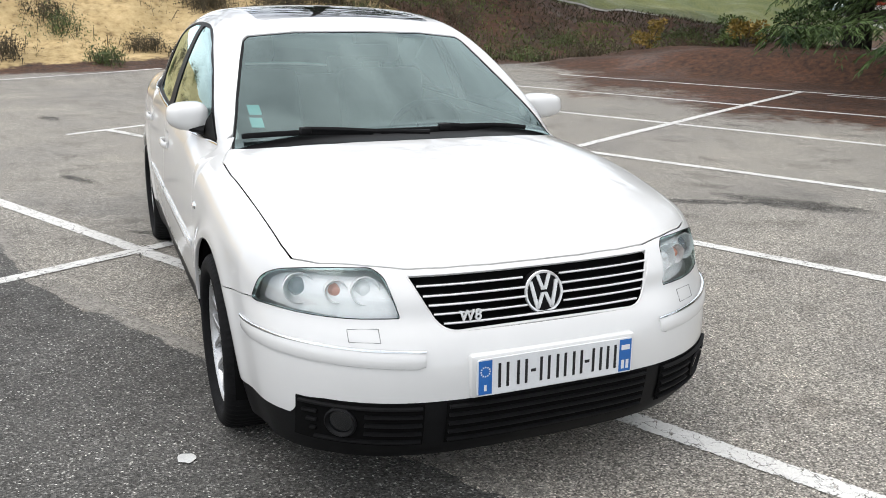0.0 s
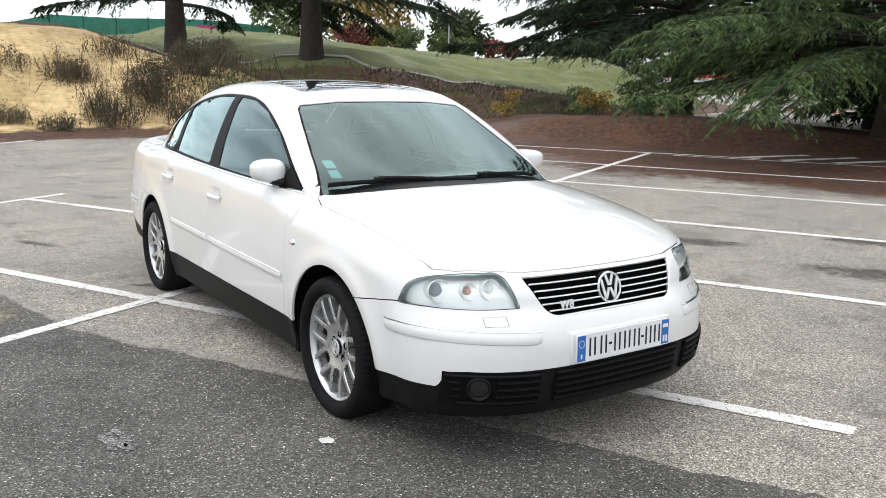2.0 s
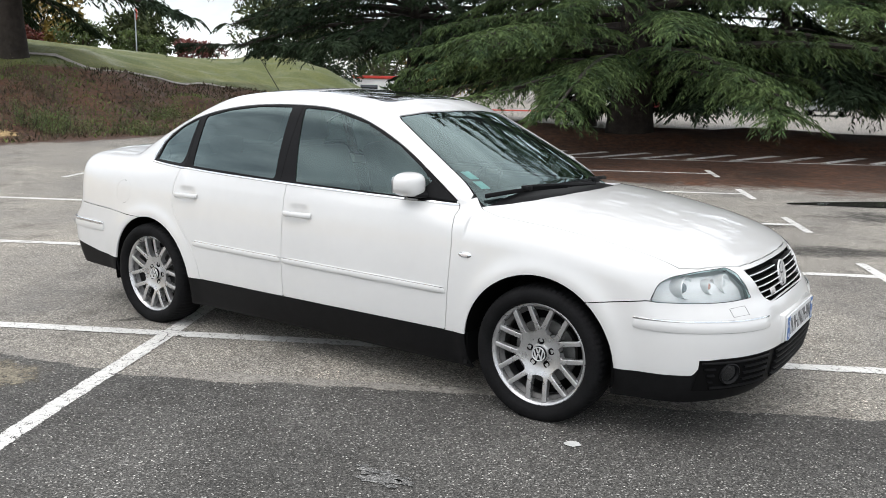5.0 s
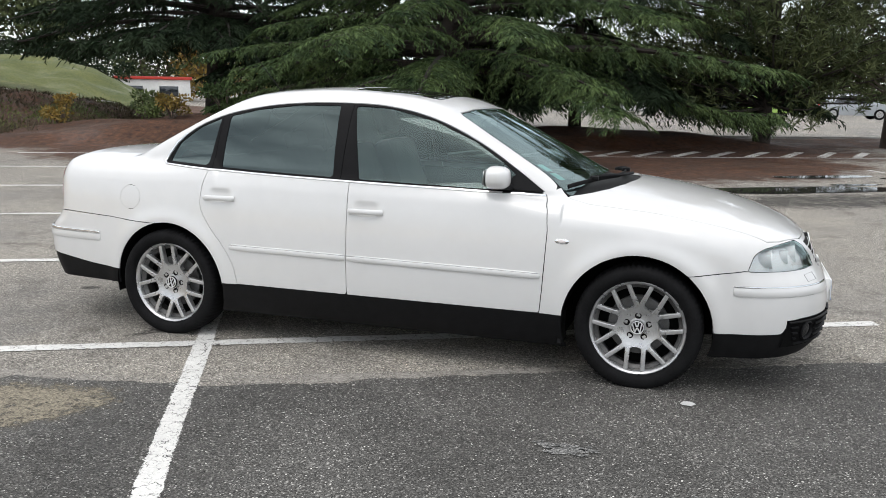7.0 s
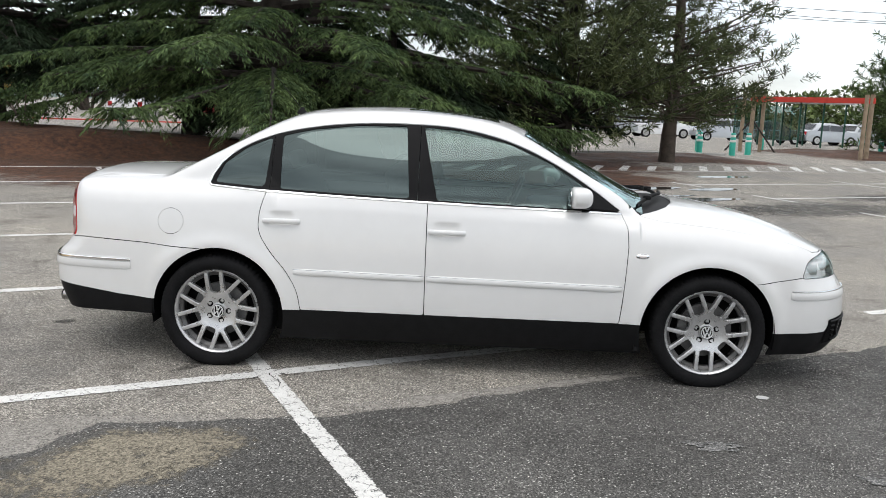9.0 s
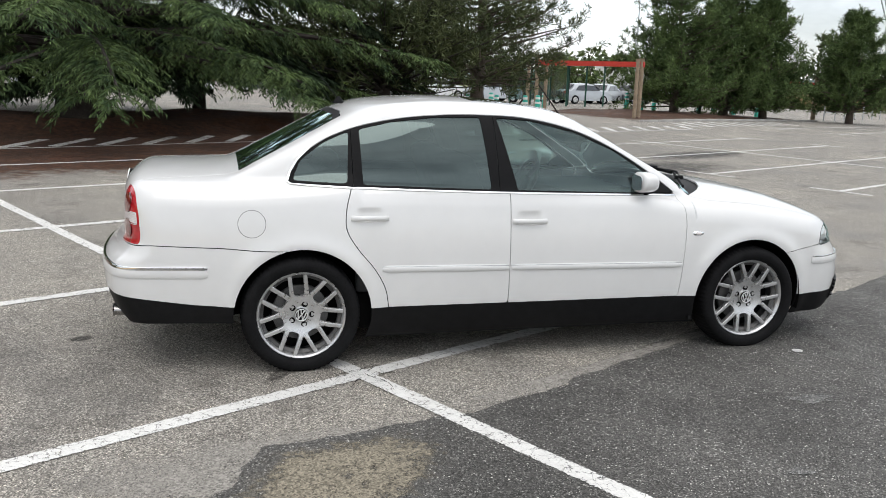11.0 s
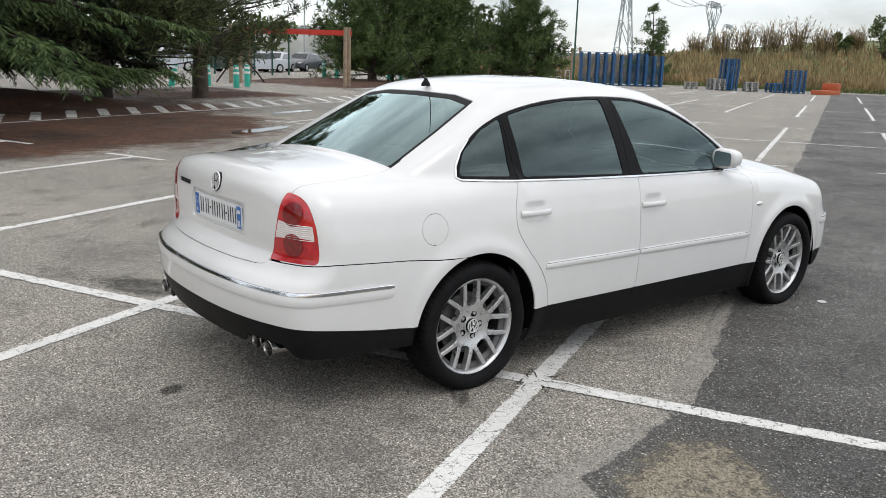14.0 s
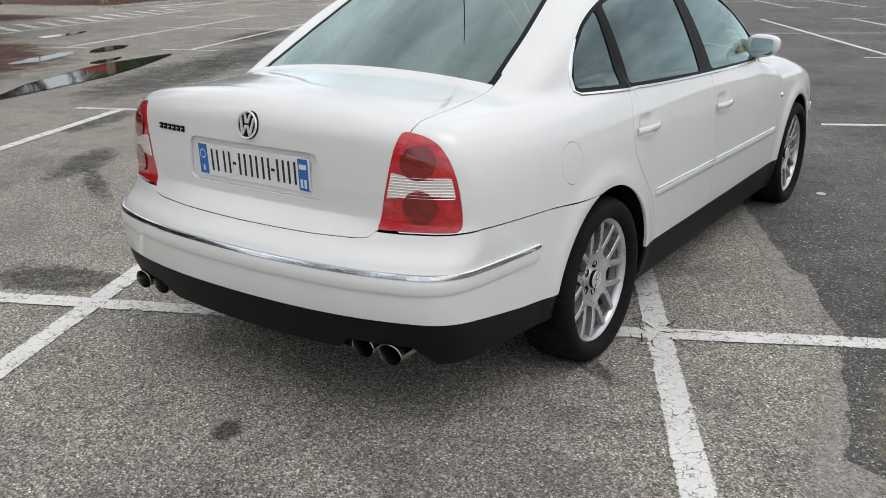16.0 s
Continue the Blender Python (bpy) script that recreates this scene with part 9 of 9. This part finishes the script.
def hill_side():
    # green wind-break fence on the rise
    pts = [(-77, -14), (-76, 0), (-74, 11), (-71.5, 21), (-69.5, 29)]
    first = None
    for (x0, y0), (x1, y1) in zip(pts, pts[1:]):
        n = 4
        for k in range(n):
            xa, ya = x0 + (x1 - x0) * k / n, y0 + (y1 - y0) * k / n
            xb, yb = x0 + (x1 - x0) * (k + 1) / n, y0 + (y1 - y0) * (k + 1) / n
            t = empty("fence_panel", Matrix.Translation((xa, ya, gz(xa, ya))), "green netted fence panel on dark posts", "fence", "wind-break fence")
            dz = gz(xb, yb) - gz(xa, ya)
            bm = bmesh.new()
            beam(bm, (0, 0, -0.2), (0, 0, 2.5), 0.09, sides=8)
            part("post", bm, M_DARKGREEN, t)
            bm = bmesh.new()
            m = Vector((xb - xa, yb - ya, 0))
            vs = [bm.verts.new(c) for c in ((0, 0, 0.25), (m.x, m.y, 0.25 + dz), (m.x, m.y, 2.35 + dz), (0, 0, 2.35))]
            bm.faces.new(vs)
            bmesh.ops.solidify(bm, geom=bm.faces[:], thickness=0.02)
            part("net", bm, M_GREENNET, t, "green wind-break net", smooth=False)
    # bins by the fence
    for x, y, m, lab in ((-57.0, 18.4, M_PINK, "magenta container on the rise"), (-56.4, 20.4, M_DARKGREEN, "dark green container on the rise")):
        t = empty("container", pose(x, y, gz(x, y), 0, 0, 80), lab, "container")
        bm = bmesh.new()
        box(bm, -0.65, 0.65, -0.5, 0.5, 0.03, 0.75, 0.06)
        part("body", bm, m, t)
        bm = bmesh.new()
        box(bm, -0.69, 0.69, -0.54, 0.54, 0.75, 0.82, 0.03)
        part("lid", bm, m, t)
    # footpath across the lawn
    a = np.array([(-34.0, 2.5), (-28.5, 6.0), (-24.4, 9.0), (-21.2, 13.2), (-18.6, 17.2), (-17.0, 21.0)])
    s = np.linspace(0, len(a) - 1, 60)
    fx, fy = smooth_curve(range(len(a)), a[:, 0]), smooth_curve(range(len(a)), a[:, 1])
    x, y = fx(s), fy(s)
    tx, ty = np.gradient(x), np.gradient(y)
    ln = np.hypot(tx, ty)
    verts, faces = [], []
    for sd in (-0.17, -0.06, 0.06, 0.17):
        px, py = x - ty / ln * sd, y + tx / ln * sd
        verts.append(np.column_stack([px, py, ground_z(px, py) + 0.035]))
    n = len(x)
    v = np.concatenate(verts)
    for k in range(3):
        faces += [(k * n + i, k * n + i + 1, (k + 1) * n + i + 1, (k + 1) * n + i) for i in range(n - 1)]
    tagged(mesh_ob("footpath", v, faces, M_PATH, smooth=True), "pale gravel footpath across the lawn", "path", kind="structure")
    # road sign among the hedges
    x, y = -44.6, 31.0
    t = empty("road_sign", pose(x, y, gz(x, y), 0, 0, 60), "round red and white road sign", "sign")
    bm = bmesh.new()
    beam(bm, (0, 0, 0), (0, 0, 3.0), 0.09, sides=8)
    part("post", bm, M_GALV, t)
    bm = bmesh.new()
    lathe(bm, [(0.0, 0.02), (0.42, 0.02), (0.42, -0.02), (0.0, -0.02)], 24, Matrix.Translation((0.07, 0, 2.9)) @ Matrix.Rotation(radians(90), 4, "Y"))
    d = part("disc", bm, M_REDBAR, t, "red disc")
    bm = bmesh.new()
    box(bm, 0.09, 0.11, -0.26, 0.26, 2.84, 2.96)
    part("bar", bm, M_WHITE, d, "white bar")
    # far hills on the horizon
    rng = np.random.RandomState(4)
    ang = np.radians(np.linspace(-20, 200, 160))
    h = 14 + np.convolve(rng.normal(0, 14, 180), np.ones(21) / 21, "same")[10:170] + rng.uniform(0, 1.5, 160)
    verts = [(1500 * math.cos(a), 1500 * math.sin(a), -4) for a in ang] + [(1520 * math.cos(a), 1520 * math.sin(a), hh) for a, hh in zip(ang, h)] + [(1700 * math.cos(a), 1700 * math.sin(a), hh * 0.8) for a, hh in zip(ang, h)]
    faces = [(i, i + 1, 160 + i + 1, 160 + i) for i in range(159)] + [(160 + i, 161 + i, 321 + i, 320 + i) for i in range(159)]
    tagged(mesh_ob("backdrop_hills", verts, faces, M_HILLS), "low wooded hills on the horizon", "hills", kind="structure")


def sky_lines():
    c = np.array((-3.3, -4.4))
    for az, r, h, w, lab in ((40.4, 300, 44, 13, "tall lattice power pylon"), (35.0, 450, 34, 15, "lattice power pylon in the distance"), (34.0, 640, 32, 16, "small lattice power pylon far away"), (48.1, 420, 52, 17, "lattice power pylon behind the trees"), (12.5, 700, 46, 22, "faint lattice power pylon far away")):
        a = radians(az)
        pylon(c[0] + r * math.cos(a), c[1] + r * math.sin(a), h, w, lab)
    P = lambda az, r, z: (c[0] + r * math.cos(radians(az)), c[1] + r * math.sin(radians(az)), z)
    for dz, da in ((40, 1.4), (40, -1.4), (43, 0.5)):
        cable(P(40.4 + da * 0.6, 300, dz), P(35.0 + da * 0.5, 450, 31), 8, 0.10)
        cable(P(40.4 + da * 0.6, 300, dz), P(74 + da, 190, dz - 4), 7, 0.08)
        cable(P(48.1 + da * 0.6, 420, dz + 6), P(88 + da, 260, dz), 8, 0.09)
    lamp_post(45.4, 42.7, 10.5, False, "tall slim green lamp post", M_DARKGREEN)
    lamp_post(32.4, 61.4, 10.2, True, "grey lamp post with two curved arms", M_GALV)
    lamp_post(20.3, 31.0, 9.5, False, "green lamp post among the pines", M_DARKGREEN)


height_barrier()
pallets()
far_side()
hill_side()
sky_lines()
bollards()
